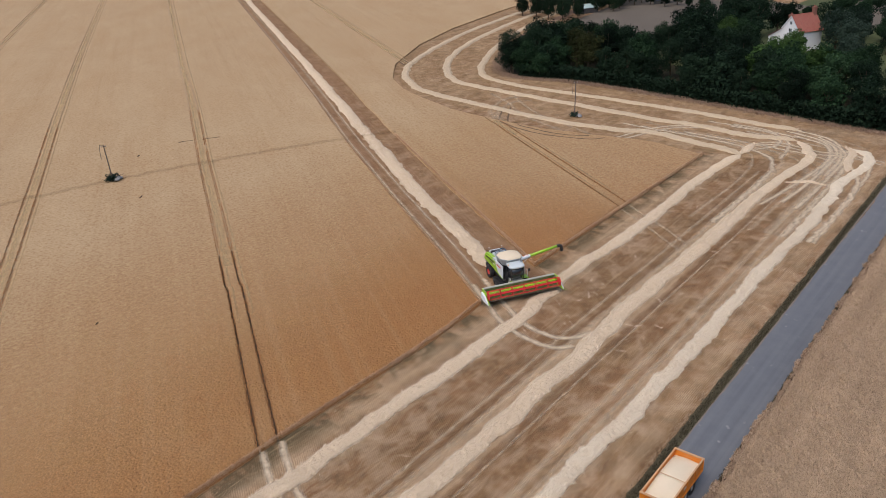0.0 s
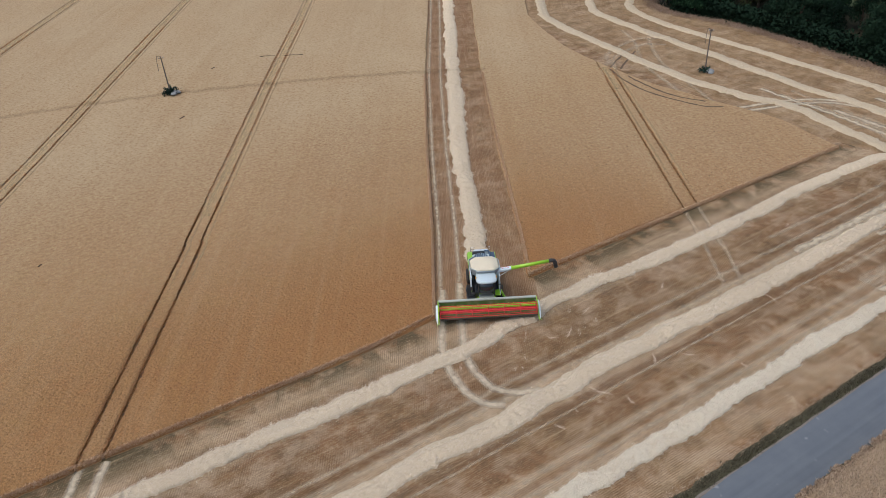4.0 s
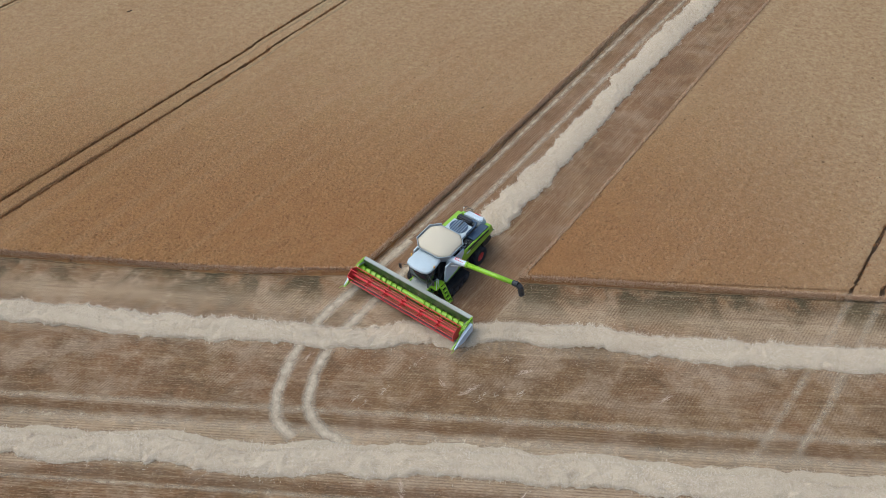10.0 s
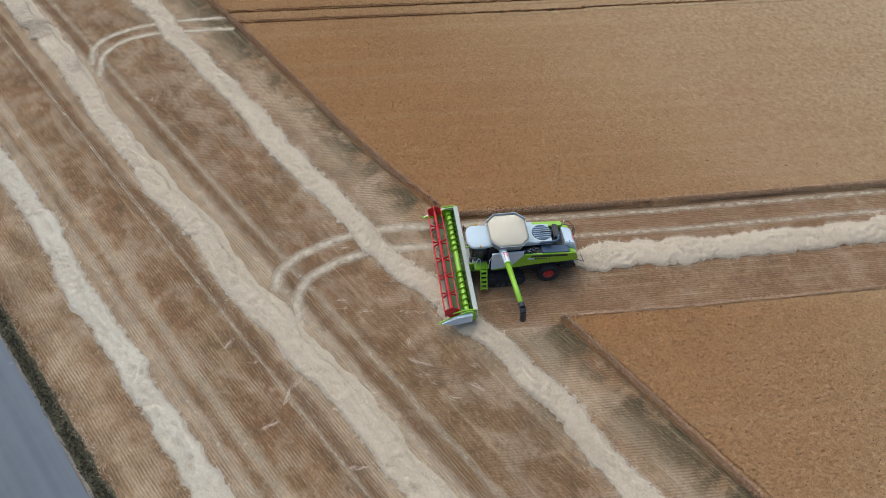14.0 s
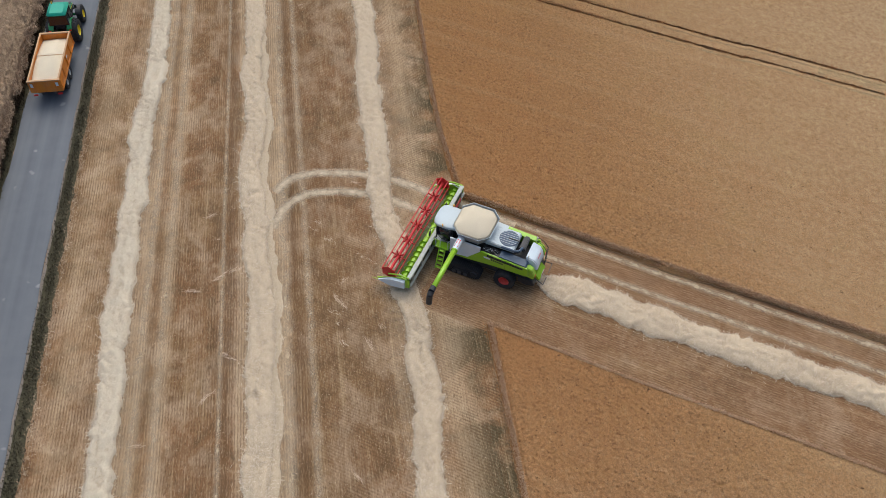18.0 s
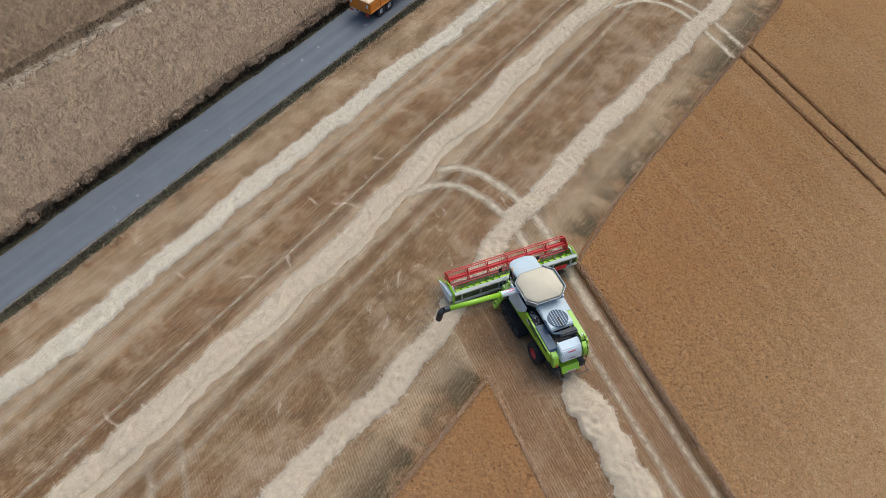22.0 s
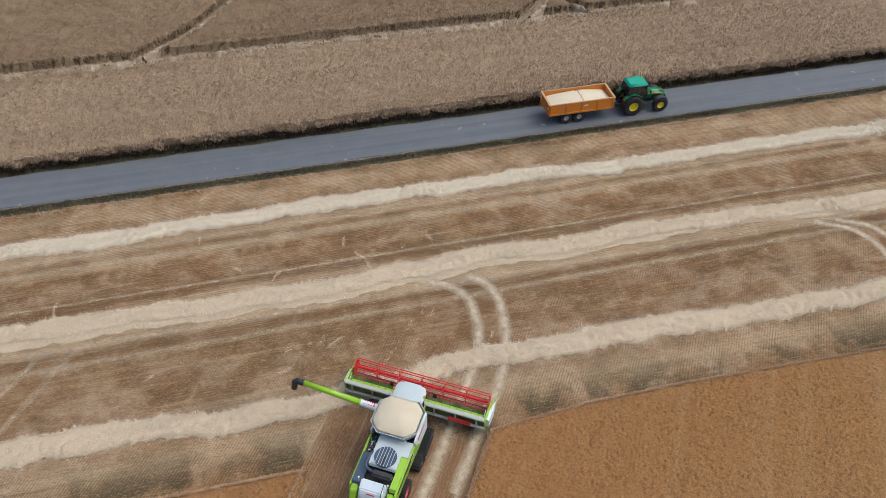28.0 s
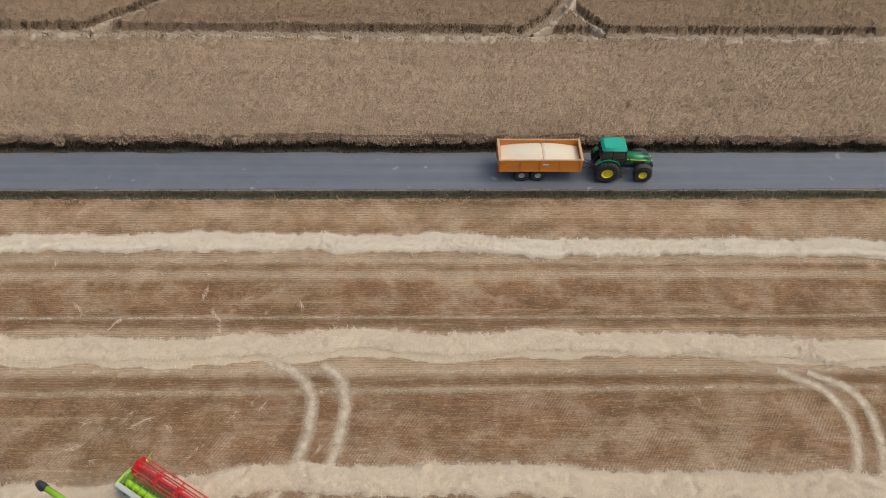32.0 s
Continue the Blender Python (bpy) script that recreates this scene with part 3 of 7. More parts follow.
LEAVES = [leaf_material("leaves_dark", (0.0060, 0.0135, 0.0080), (0.0125, 0.0265, 0.0145), (0.0250, 0.0460, 0.0240)),
          leaf_material("leaves_mid", (0.0105, 0.0250, 0.0120), (0.0215, 0.0470, 0.0210), (0.0400, 0.0760, 0.0330)),
          leaf_material("leaves_bright", (0.0240, 0.0500, 0.0140), (0.0450, 0.0900, 0.0230), (0.0780, 0.1340, 0.0380)),
          leaf_material("leaves_olive", (0.0250, 0.0310, 0.0110), (0.0430, 0.0490, 0.0170), (0.0700, 0.0740, 0.0280)),
          leaf_material("leaves_grey", (0.0180, 0.0320, 0.0220), (0.0340, 0.0550, 0.0390), (0.0580, 0.0840, 0.0600))]


# ---- mesh helpers ----
def thing(name, at=(0, 0, 0), turn=0.0, label="", category="", group="", kind=""):
    ob = new(name)
    ob.empty_display_size = 0.3
    ob.matrix_basis = pose(*at, 0, 0, turn)
    return tagged(ob, label, category, group, kind)


def part(name, bm, material, parent=None, label=""):
    me = bpy.data.meshes.new(name)
    if isinstance(bm, bmesh.types.BMesh):
        bmesh.ops.recalc_face_normals(bm, faces=bm.faces)
        bm.to_mesh(me)
        bm.free()
    else:
        verts, faces = bm
        me.from_pydata(verts, [], faces)
    me.materials.append(material)
    ob = new(name, me)
    if parent is not None:
        ob.parent = parent
    if label:
        tagged(ob, label)
    return ob


def smooth(ob):
    ob.data.polygons.foreach_set("use_smooth", [True] * len(ob.data.polygons))
    return ob


def arrays(name, verts, faces, material, uv=None, soft=False):
    """A mesh object out of numpy arrays; faces all have the same number of corners."""
    me = bpy.data.meshes.new(name)
    k = faces.shape[1]
    me.vertices.add(len(verts))
    me.vertices.foreach_set("co", np.ascontiguousarray(verts, dtype=np.float32).ravel())
    me.loops.add(faces.size)
    me.loops.foreach_set("vertex_index", np.ascontiguousarray(faces, dtype=np.int32).ravel())
    me.polygons.add(len(faces))
    me.polygons.foreach_set("loop_start", np.arange(0, faces.size, k, dtype=np.int32))
    me.polygons.foreach_set("use_smooth", np.full(len(faces), soft))
    if uv is not None:
        layer = me.uv_layers.new(name="UVMap")
        layer.data.foreach_set("uv", np.ascontiguousarray(uv[faces.ravel()], dtype=np.float32).ravel())
    me.update(calc_edges=True)
    me.materials.append(material)
    return new(name, me)


def box(bm, c, s, m=None):
    q = bmesh.ops.create_cube(bm, size=1, matrix=(m or Matrix()) @ Matrix.Translation(c) @ Matrix.Diagonal((*s, 1)))
    return q["verts"]


def soft_box(bm, c, s, r=0.05, m=None, seg=2):
    vs = box(bm, c, s, m)
    es = {e for v in vs for e in v.link_edges}
    bmesh.ops.bevel(bm, geom=list(es), offset=r, segments=seg, affect="EDGES", clamp_overlap=True)


def rod(bm, a, b, r, r2=None, seg=10):
    a, b = Vector(a), Vector(b)
    d = b - a
    m = Matrix.Translation((a + b) / 2) @ d.to_track_quat("Z", "Y").to_matrix().to_4x4()
    bmesh.ops.create_cone(bm, cap_ends=True, segments=seg, radius1=r, radius2=r if r2 is None else r2, depth=d.length, matrix=m)


def pipe(bm, pts, r, seg=7):
    for a, b in zip(pts, pts[1:]):
        rod(bm, a, b, r, None, seg)


def prism(bm, profile, y0, y1, m=None):
    """A profile in x and z, drawn out from y0 to y1."""
    m = m or Matrix()
    a = [bm.verts.new(m @ Vector((x, y0, z))) for x, z in profile]
    b = [bm.verts.new(m @ Vector((x, y1, z))) for x, z in profile]
    bm.faces.new(a)
    bm.faces.new(b[::-1])
    for i in range(len(a)):
        j = (i + 1) % len(a)
        bm.faces.new((a[i], b[i], b[j], a[j]))


def lattice(x, y, seed):
    """Smooth value noise between 0 and 1, one lattice cell a unit."""
    rs = np.random.RandomState(seed)
    t = rs.rand(256, 256)
    xi, yi = np.floor(x).astype(int), np.floor(y).astype(int)
    fx, fy = x - xi, y - yi
    fx, fy = fx * fx * (3 - 2 * fx), fy * fy * (3 - 2 * fy)
    g = lambda i, j: t[i % 256, j % 256]
    return (g(xi, yi) * (1 - fx) + g(xi + 1, yi) * fx) * (1 - fy) + (g(xi, yi + 1) * (1 - fx) + g(xi + 1, yi + 1) * fx) * fy


def rough_line(pts, step):
    """A smooth line through the points, at even steps."""
    p = np.array(pts, float)
    p = np.vstack([2 * p[0] - p[1], p, 2 * p[-1] - p[-2]])
    out = []
    for i in range(1, len(p) - 2):
        a, b, c, d = p[i - 1:i + 3]
        n = max(2, int(np.linalg.norm(c - b) / step))
        t = np.arange(n)[:, None] / n
        out.append(0.5 * (2 * b + (c - a) * t + (2 * a - 5 * b + 4 * c - d) * t ** 2 + (3 * b - a - 3 * c + d) * t ** 3))
    return np.vstack(out + [p[-2:-1]])


def sides(line):
    d = np.gradient(line, axis=0)
    d /= np.linalg.norm(d, axis=1)[:, None] + 1e-9
    return np.column_stack([-d[:, 1], d[:, 0]])


def ribbon(name, pts, width, z, material, step=1.0, ragged=0.0, seed=1, unit=False):
    """A flat strip on the ground along a line, with its rows in UV metres."""
    line = rough_line(pts, step)
    nrm = sides(line)
    run = np.concatenate([[0], np.cumsum(np.linalg.norm(np.diff(line, axis=0), axis=1))])
    wl = width / 2 * (1 + ragged * (lattice(run * 1.3, run * 0 + 3.3, seed) - 0.5) * 2)
    wr = width / 2 * (1 + ragged * (lattice(run * 1.3, run * 0 + 7.7, seed + 1) - 0.5) * 2)
    a, b = line + nrm * wl[:, None], line - nrm * wr[:, None]
    n = len(line)
    v = np.column_stack([np.vstack([a, b]), np.full(2 * n, z)])
    i = np.arange(n - 1)
    f = np.column_stack([i, i + n, i + n + 1, i + 1])
    uv = np.column_stack([np.concatenate([run, run]), np.concatenate([np.ones(n), -np.ones(n)]) if unit else np.concatenate([wl, -wr])])
    return arrays(name, v, f, material, uv)


def blades(centres, length, width, seed, lean=(0.3, 1.2), heading=None, spread=0.3):
    """Thin loose triangles at the centres: stalks and ears, each leaning its own way."""
    rs = np.random.RandomState(seed)
    n = len(centres)
    az, tl = rs.rand(n) * 2 * np.pi, rs.uniform(*lean, n)
    if heading is not None:
        az = radians(heading) + rs.normal(0, spread, n) + np.pi * rs.randint(0, 2, n)
    ln = length * rs.uniform(0.6, 1.3, n)
    d = np.column_stack([np.cos(az) * np.sin(tl), np.sin(az) * np.sin(tl), np.cos(tl)]) * ln[:, None]
    s = np.column_stack([-np.sin(az), np.cos(az), rs.uniform(-0.3, 0.3, n)]) * (width / 2)
    v = np.stack([centres - s, centres + s, centres + d + s * 0.5, centres + d - s * 0.5], 1).reshape(-1, 3)
    return v, np.arange(n * 4).reshape(n, 4)


# ---- the land ----
STRIP = np.array((0.546, 0.838))        # along the drill rows and the cut strip
ACROSS = np.array((0.838, -0.546))


def at(u, v):
    """A place by metres along the strip and across it."""
    return STRIP * u + ACROSS * v


def on_edge(v, y=50.4):
    """Where the line v meets the headland's edge."""
    return np.array(((v + ACROSS[1] * -y) / ACROSS[0], y))


BEND_V = np.array((-60.0, -28.0, 1.0, 28.5, 38.5, 52.0, 60.0))
BEND_U = np.array((95.0, 118.0, 150.0, 190.0, 250.0, 300.0, 400.0))
BEND = np.array(((0, -0.2, -0.8, -1.7, -2.5, -2.9, -3.1), (0, -0.2, -0.8, -1.7, -2.5, -2.9, -3.1), (-0.2, -0.3, -0.6, -0.5, -1.2, -1.35, -1.5),
                 (0, -0.5, -0.7, 0.0, 0.5, 0.55, 0.6), (0, -0.5, -0.7, 0.0, 0.5, 0.55, 0.6), (0,) * 7, (0,) * 7))


def bent(ob):
    """The drilled lines are not quite straight: shifts an object's points across the rows, more the farther they lie."""
    me = ob.data
    co = np.empty(len(me.vertices) * 3, np.float32)
    me.vertices.foreach_get("co", co)
    co = co.reshape(-1, 3)
    u, v = co[:, :2] @ STRIP, co[:, :2] @ ACROSS
    w = np.array([np.interp(u, BEND_U, row, left=0.0) for row in BEND])
    k = np.clip(np.searchsorted(BEND_V, v) - 1, 0, len(BEND_V) - 2)
    f = np.clip((v - BEND_V[k]) / (BEND_V[k + 1] - BEND_V[k]), 0, 1)
    i = np.arange(len(u))
    shift = w[k, i] * (1 - f) + w[k + 1, i] * f
    co[:, :2] += ACROSS * shift[:, None]
    me.vertices.foreach_set("co", np.ascontiguousarray(co, dtype=np.float32).ravel())
    me.update()
    return ob


def big_ground():
    xs = np.unique(np.concatenate([np.linspace(-2500, -200, 12), np.linspace(-200, 320, 53), np.linspace(320, 2500, 12)]))
    gx, gy = np.meshgrid(xs, xs)
    n = len(xs)
    v = np.column_stack([gx.ravel(), gy.ravel(), np.zeros(n * n)])
    i, j = np.meshgrid(np.arange(n - 1), np.arange(n - 1))
    k = (j * n + i).ravel()
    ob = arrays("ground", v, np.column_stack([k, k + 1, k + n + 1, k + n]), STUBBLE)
    return tagged(ob, "flat brown stubble headland with drill rows and pale wheel marks", "ground", kind="structure")


big_ground()

# the cut strip through the standing wheat
a0, a1 = on_edge(33.6, 48.6), at(420, 33.6)
tagged(bent(ribbon("cut_strip", [a0, (a0 + a1) / 2, a1], 10.4, 0.006, STUBBLE_STRIP, 6.0)), "freshly cut strip of reddish stubble in the wheat", "stubble", kind="structure")
WOOD_EDGE = [(156.5, 8), (159.5, 27), (164, 56), (168, 80), (169.5, 98), (167.5, 110), (170, 118), (180, 126), (205, 138), (240, 147), (300, 157), (420, 170)]
WIND_A = [(134.5, 44.4), (136.3, 47.9), (137.0, 51.7), (138.0, 56.7), (139.2, 60.4), (139.2, 64.6), (138, 68.5), (137.3, 81), (139, 95), (140.5, 104), (143, 118), (148, 130), (161.8, 143.8), (185, 154), (213, 162), (250, 168), (300, 174), (420, 190)]
WIND_B = [(147.0, 38.6), (147.2, 40.8), (146.0, 45.5), (146.6, 51.4), (147.8, 58.2), (147.7, 66), (149.0, 75), (150.7, 88.6), (153, 108), (157, 124), (172, 138), (190, 147), (213, 154), (250, 161), (300, 167), (420, 182)]
WIND_C = [(153.7, 39.8), (154.2, 49.0), (156.2, 60.3), (157.6, 78), (158.5, 96), (159.8, 109), (165, 121), (180, 131), (205, 142), (240, 152), (300, 161), (420, 175)]
MIDDLE = [(150.5, 26), (150, 38), (148.5, 52), (148.4, 62)] + WIND_B[6:]
tagged(ribbon("woodside_headland", MIDDLE, 31.0, 0.004, STUBBLE_EDGE, 1.5), "curving cut headland of pale stubble along the wood", "stubble", kind="structure")
tagged(ribbon("wood_margin", [(p[0] + 0.5, p[1]) for p in WOOD_EDGE], 3.2, 0.012, soil_material("margin_soil", (0.20, 0.13, 0.085), (0.28, 0.19, 0.13), 0.6), 1.5, 0.3, 5), "dry reddish margin between stubble and wood", "field margin", kind="structure")

# land behind the wood
tagged(arrays("pasture", np.array([(215, 98, 0.02), (300, 78, 0.02), (330, 150, 0.02), (225, 139, 0.02)], float), np.array([[0, 1, 2, 3]]), PASTURE), "dry grey-brown pasture behind the wood", "pasture", kind="structure")
tagged(arrays("meadow", np.array([(172, -60, 0.015), (520, -60, 0.015), (520, 76, 0.015), (172, 92, 0.015)], float), np.array([[0, 1, 2, 3]]), MEADOW), "green garden and meadow round the house", "meadow", kind="structure")
tagged(arrays("far_field", np.array([(262, 38, 0.03), (420, 10, 0.03), (420, 75, 0.03), (268, 66, 0.03)], float), np.array([[0, 1, 2, 3]]), PASTURE), "pale grey field beyond the house", "field", kind="structure")
tagged(arrays("far_stubble", np.array([(330, 60, 0.04), (700, 0, 0.04), (700, 300, 0.04), (330, 200, 0.04)], float), np.array([[0, 1, 2, 3]]), WHEAT), "pale field far behind the wood", "field", kind="structure")


# ---- road ----
def road():
    xs = np.arange(-400, 420.1, 0.8)
    n = len(xs)
    e0 = 16.55 + 0.22 * (lattice(xs * 0.7, xs * 0 + 1, 11) - 0.5) + 0.25 * (lattice(xs * 0.05, xs * 0, 12) - 0.5)
    e1 = 20.72 + 0.16 * (lattice(xs * 0.7, xs * 0 + 5, 13) - 0.5) + 0.25 * (lattice(xs * 0.05, xs * 0, 12) - 0.5)
    rowsy = [(e0, 0.0), (e0 + 0.02, 0.05), (e0 * 0.75 + e1 * 0.25, 0.07), ((e0 + e1) / 2, 0.085), (e0 * 0.25 + e1 * 0.75, 0.07), (e1 - 0.02, 0.05), (e1, 0.0)]
    v = np.vstack([np.column_stack([xs, y, np.full(n, z)]) for y, z in rowsy])
    i = np.arange(n - 1)
    f = np.vstack([np.column_stack([i + r * n, i + 1 + r * n, i + 1 + (r + 1) * n, i + (r + 1) * n]) for r in range(len(rowsy) - 1)])
    return tagged(arrays("road", v, f, ASPHALT), "narrow blue-grey asphalt lane with worn pale spots", "road", kind="structure")


road()
tagged(ribbon("verge_soil", [(-300, 21.25), (50, 21.25), (300, 21.25)], 1.05, 0.012, VERGE, 0.5, 0.35, 21), "dark verge soil along the lane", "verge", kind="structure")
tagged(ribbon("road_grit", [(-300, 20.8), (50, 20.8), (300, 20.8)], 0.2, 0.02, GRIT, 0.4, 0.5, 23), "strip of pale grit on the lane's edge", "verge", kind="structure")
tagged(ribbon("verge_far", [(-300, 16.1), (50, 16.1), (300, 16.1)], 1.1, 0.012, VERGE, 0.5, 0.35, 22), "dark verge soil below the rape crop", "verge", kind="structure")


def verge_grass():
    rs = np.random.RandomState(31)
    n = 52000
    x = rs.uniform(-30, 150, n)
    side = rs.rand(n) < 0.6
    thick = lattice(x * 0.8, x * 0 + side, 32)
    keep = rs.rand(n) < 0.35 + 0.9 * thick
    y = np.where(side, 21.3 + rs.normal(0, 0.24, n), 16.25 + rs.normal(0, 0.22, n))
    y = np.where(side, np.maximum(y, 20.85), np.minimum(y, 16.6))
    c = np.column_stack([x, y, np.zeros(n)])[keep]
    v, f = blades(c, 0.15, 0.06, 33, (0.3, 1.3))
    tagged(arrays("verge_grass", v, f, GRASS_BLADE), "dark green and brown grass tufts on the lane's verges", "grass", kind="stuff")
    n = 7000
    x = rs.uniform(-30, 150, n)
    c = np.column_stack([x, 21.95 + rs.normal(0, 0.16, n), np.zeros(n)])
    v, f = blades(c, 0.17, 0.035, 34, (0.6, 1.5))
    tagged(arrays("dry_grass", v, f, CHAFF), "pale dry grass fringe between verge and stubble", "grass", kind="stuff")
    line = rough_line([(p[0] - 1.2, p[1]) for p in WOOD_EDGE[:9]], 0.05)
    n = 22000
    k = rs.randint(0, len(line), n)
    c = np.column_stack([line[k] + rs.normal(0, 1.0, (n, 2)), np.zeros(n)])
    v, f = blades(c, 0.34, 0.07, 35, (0.3, 1.2))
    tagged(arrays("margin_grass", v, f, DRY_GRASS), "tall dry reddish grass in front of the wood", "grass", kind="stuff")


verge_grass()


# ---- standing wheat ----
WHEAT_TOP = 0.36
RUTS = [-56.7, -54.9, -28.2, -26.4, 0.5, 2.3, 57.8, 59.6]
HALF_RUT = 0.14


def clip_line(poly, n, d):
    """The part of a polygon where n . p <= d."""
    out = []
    for p, q in zip(poly, np.roll(poly, -1, axis=0)):
        sp, sq = p @ n - d, q @ n - d
        if sp <= 0:
            out.append(p)
        if sp * sq < 0:
            out.append(p + (q - p) * sp / (sp - sq))
    return np.array(out)


def crop_block(name, poly, seed, label):
    rs = np.random.RandomState(seed)
    pts, feet = [], []
    nxt = np.roll(poly, -1, axis=0)
    turn = 1.0 if np.sum(poly[:, 0] * nxt[:, 1] - nxt[:, 0] * poly[:, 1]) > 0 else -1.0
    for p, q in zip(poly, np.roll(poly, -1, axis=0)):
        ln = np.linalg.norm(q - p)
        s = 0.0
        while s < ln:
            r = p + (q - p) * s / ln
            near = -20 < r[0] < 150 and 40 < r[1] < 140
            w = 0.0
            if near:
                w = 0.035 * rs.normal() + 0.35 * (lattice(np.array([r[0] * 0.25]), np.array([r[1] * 0.25]), 77)[0] - 0.5)
                if min(abs(r @ ACROSS - v) for v in RUTS) < 0.4:
                    w = 0.05 * rs.normal()
            t = (q - p) / ln
            rut = min(abs(r @ ACROSS - v) for v in RUTS) < 0.4
            pts.append(r + np.array((-t[1], t[0])) * (w + (0.14 * turn if near and not rut else 0.0)))
            feet.append(pts[-1] + turn * np.array((t[1], -t[0])) * (0.24 if near and not rut else 0.0))
            s += 0.3 if near else 8.0
    n = len(pts)
    bm = bmesh.new()
    top = [bm.verts.new((*p, WHEAT_TOP)) for p in pts]
    mid = [bm.verts.new((*p, 0.08)) for p in feet]
    low = [bm.verts.new((*p, 0.0)) for p in feet]
    face = bm.faces.new(top)
    for i in range(n):
        j = (i + 1) % n
        bm.faces.new((top[i], mid[i], mid[j], top[j]))
        bm.faces.new((mid[i], low[i], low[j], mid[j])).material_index = 1
    bmesh.ops.triangulate(bm, faces=[face])
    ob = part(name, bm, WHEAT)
    ob.data.materials.append(WHEAT_WALL)
    return tagged(bent(ob), label, "wheat field", "blocks of standing wheat", kind="structure")


def rut_runs(r, y0):
    """Stretches of a tramline that lie in the crop: start and end points."""
    if r < 50:
        return [(on_edge(r, y0), at(640, r))]
    first = on_edge(r, y0)
    return ([(first, at(149.5, r))] if first @ STRIP < 149 else []) + [(at(214, r), at(640, r))]


def wheat():
    far = 640.0
    left = np.array([(-420.0, 50.6), (20, 50.6), (36, 50.5), (45, 50.1), (54, 49.85), (60, 49.85), (64, 50.05), on_edge(28.5), at(far, 28.5), at(far, -420)])
    curve = [(131.6, 94), (134, 107), (137.5, 116), (143, 128.5), (150.9, 139.2), (163.9, 149.8)]
    beyond = [(189, 162), (215, 170), (250, 176), (300, 183), (430, 200)]
    right = np.array([on_edge(38.3), (131, 49.6), (133.5, 60), (132, 72), (131, 82)] + curve + beyond + [at(far, 260), at(far, 38.3)])
    near = np.array([on_edge(50), (131, 49.6), (133.5, 60), (132, 72), (131, 82)] + curve[:3])
    outer = np.array([curve[-1]] + beyond + [at(far, 260), at(far, 40), (157, 145)])
    lim = RUTS[6] - HALF_RUT
    for base, seed, word, lo, hi in ((left, 1, "orange-tan", -1000, 1000), (right, 2, "warm brown", -1000, lim), (near, 3, "warm brown", lim + 2 * HALF_RUT, 1000), (outer, 4, "pale brown", lim + 2 * HALF_RUT, 1000)):
        cuts = [-1000] + [v for r in RUTS for v in (r - HALF_RUT, r + HALF_RUT)] + [1000]
        for k in range(0, len(cuts) - 1, 2):
            if cuts[k + 1] > hi + 0.01 or cuts[k] < lo - 0.01:
                continue
            p = clip_line(base, ACROSS, cuts[k + 1])
            if len(p) > 2:
                p = clip_line(p, -ACROSS, -cuts[k])
            if len(p) > 2:
                crop_block("wheat_block", p, seed * 100 + k, "standing ripe %s wheat with straight edges" % word)
    for r in RUTS:
        for a, b in rut_runs(r, 50.7):
            ob = ribbon("tramline_floor", [a, (a * 0.8 + b * 0.2), b], 0.5, 0.008, RUT_SOIL_SHADE, 12.0)
            tagged(bent(ob), "bare wheel rut through the wheat, depth shade in its colour", "tramline", "tramlines", kind="structure")
        # raised pale floor added to keep the far ruts from going dark
        for a, b in rut_runs(r, 88.0):
            ob = ribbon("raised_rut_strip", [a, (a * 0.8 + b * 0.2), b], 0.27, 0.24, PALE_RUT, 12.0)
            tagged(bent(ob), "pale raised strip added in a wheel rut of the wheat", "tramline", "tramlines", kind="structure")



wheat()


def wheat_canopy():
    """The uneven top of the nearest crop: tufts of ears with gaps between them."""
    rs = np.random.RandomState(83)
    step = 0.08
    us, vs = np.arange(50, 128, step), np.arange(-52, 68, step)
    gu, gv = np.meshgrid(us, vs, indexing="ij")
    gu, gv = gu + rs.uniform(-0.03, 0.03, gu.shape), gv + rs.uniform(-0.03, 0.03, gv.shape)
    x, y = gu * STRIP[0] + gv * ACROSS[0], gu * STRIP[1] + gv * ACROSS[1]
    front = np.where(gv < 33, np.interp(x, (20, 36, 45, 54, 60, 64, 70), (50.6, 50.5, 50.1, 49.85, 49.85, 50.05, 50.4)), 50.4) + 0.2
    fade = np.clip((x - 12) / 14, 0, 1) * np.clip((114 - x) / 16, 0, 1) * np.clip((78 - y) / 16, 0, 1)
    keep = (y > front) & ((gv < 28.3) | (gv > 38.5)) & (fade > 0)
    for r in RUTS:
        keep &= np.abs(gv - r) > HALF_RUT + 0.07
    tuft = lattice(gu * 6.3, gv * 6.3, 84)
    hollow = rs.rand(*gu.shape) < 0.006 + 0.012 * (lattice(gu * 0.35, gv * 0.35, 85) > 0.55)
    z = WHEAT_TOP - 0.035 + fade * (0.035 + 0.05 * tuft + 0.125 * rs.rand(*gu.shape) - 0.2 * hollow)
    idx = np.full(gu.shape, -1)
    idx[keep] = np.arange(keep.sum())
    a, b, c, d = idx[:-1, :-1].ravel(), idx[1:, :-1].ravel(), idx[1:, 1:].ravel(), idx[:-1, 1:].ravel()
    whole = (a >= 0) & (b >= 0) & (c >= 0) & (d >= 0)
    faces = np.column_stack([a, d, c, b])[whole]
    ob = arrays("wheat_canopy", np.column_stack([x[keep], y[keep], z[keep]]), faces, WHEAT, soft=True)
    tagged(bent(ob), "tufted uneven top of the ripe wheat", "wheat", kind="stuff")


wheat_canopy()


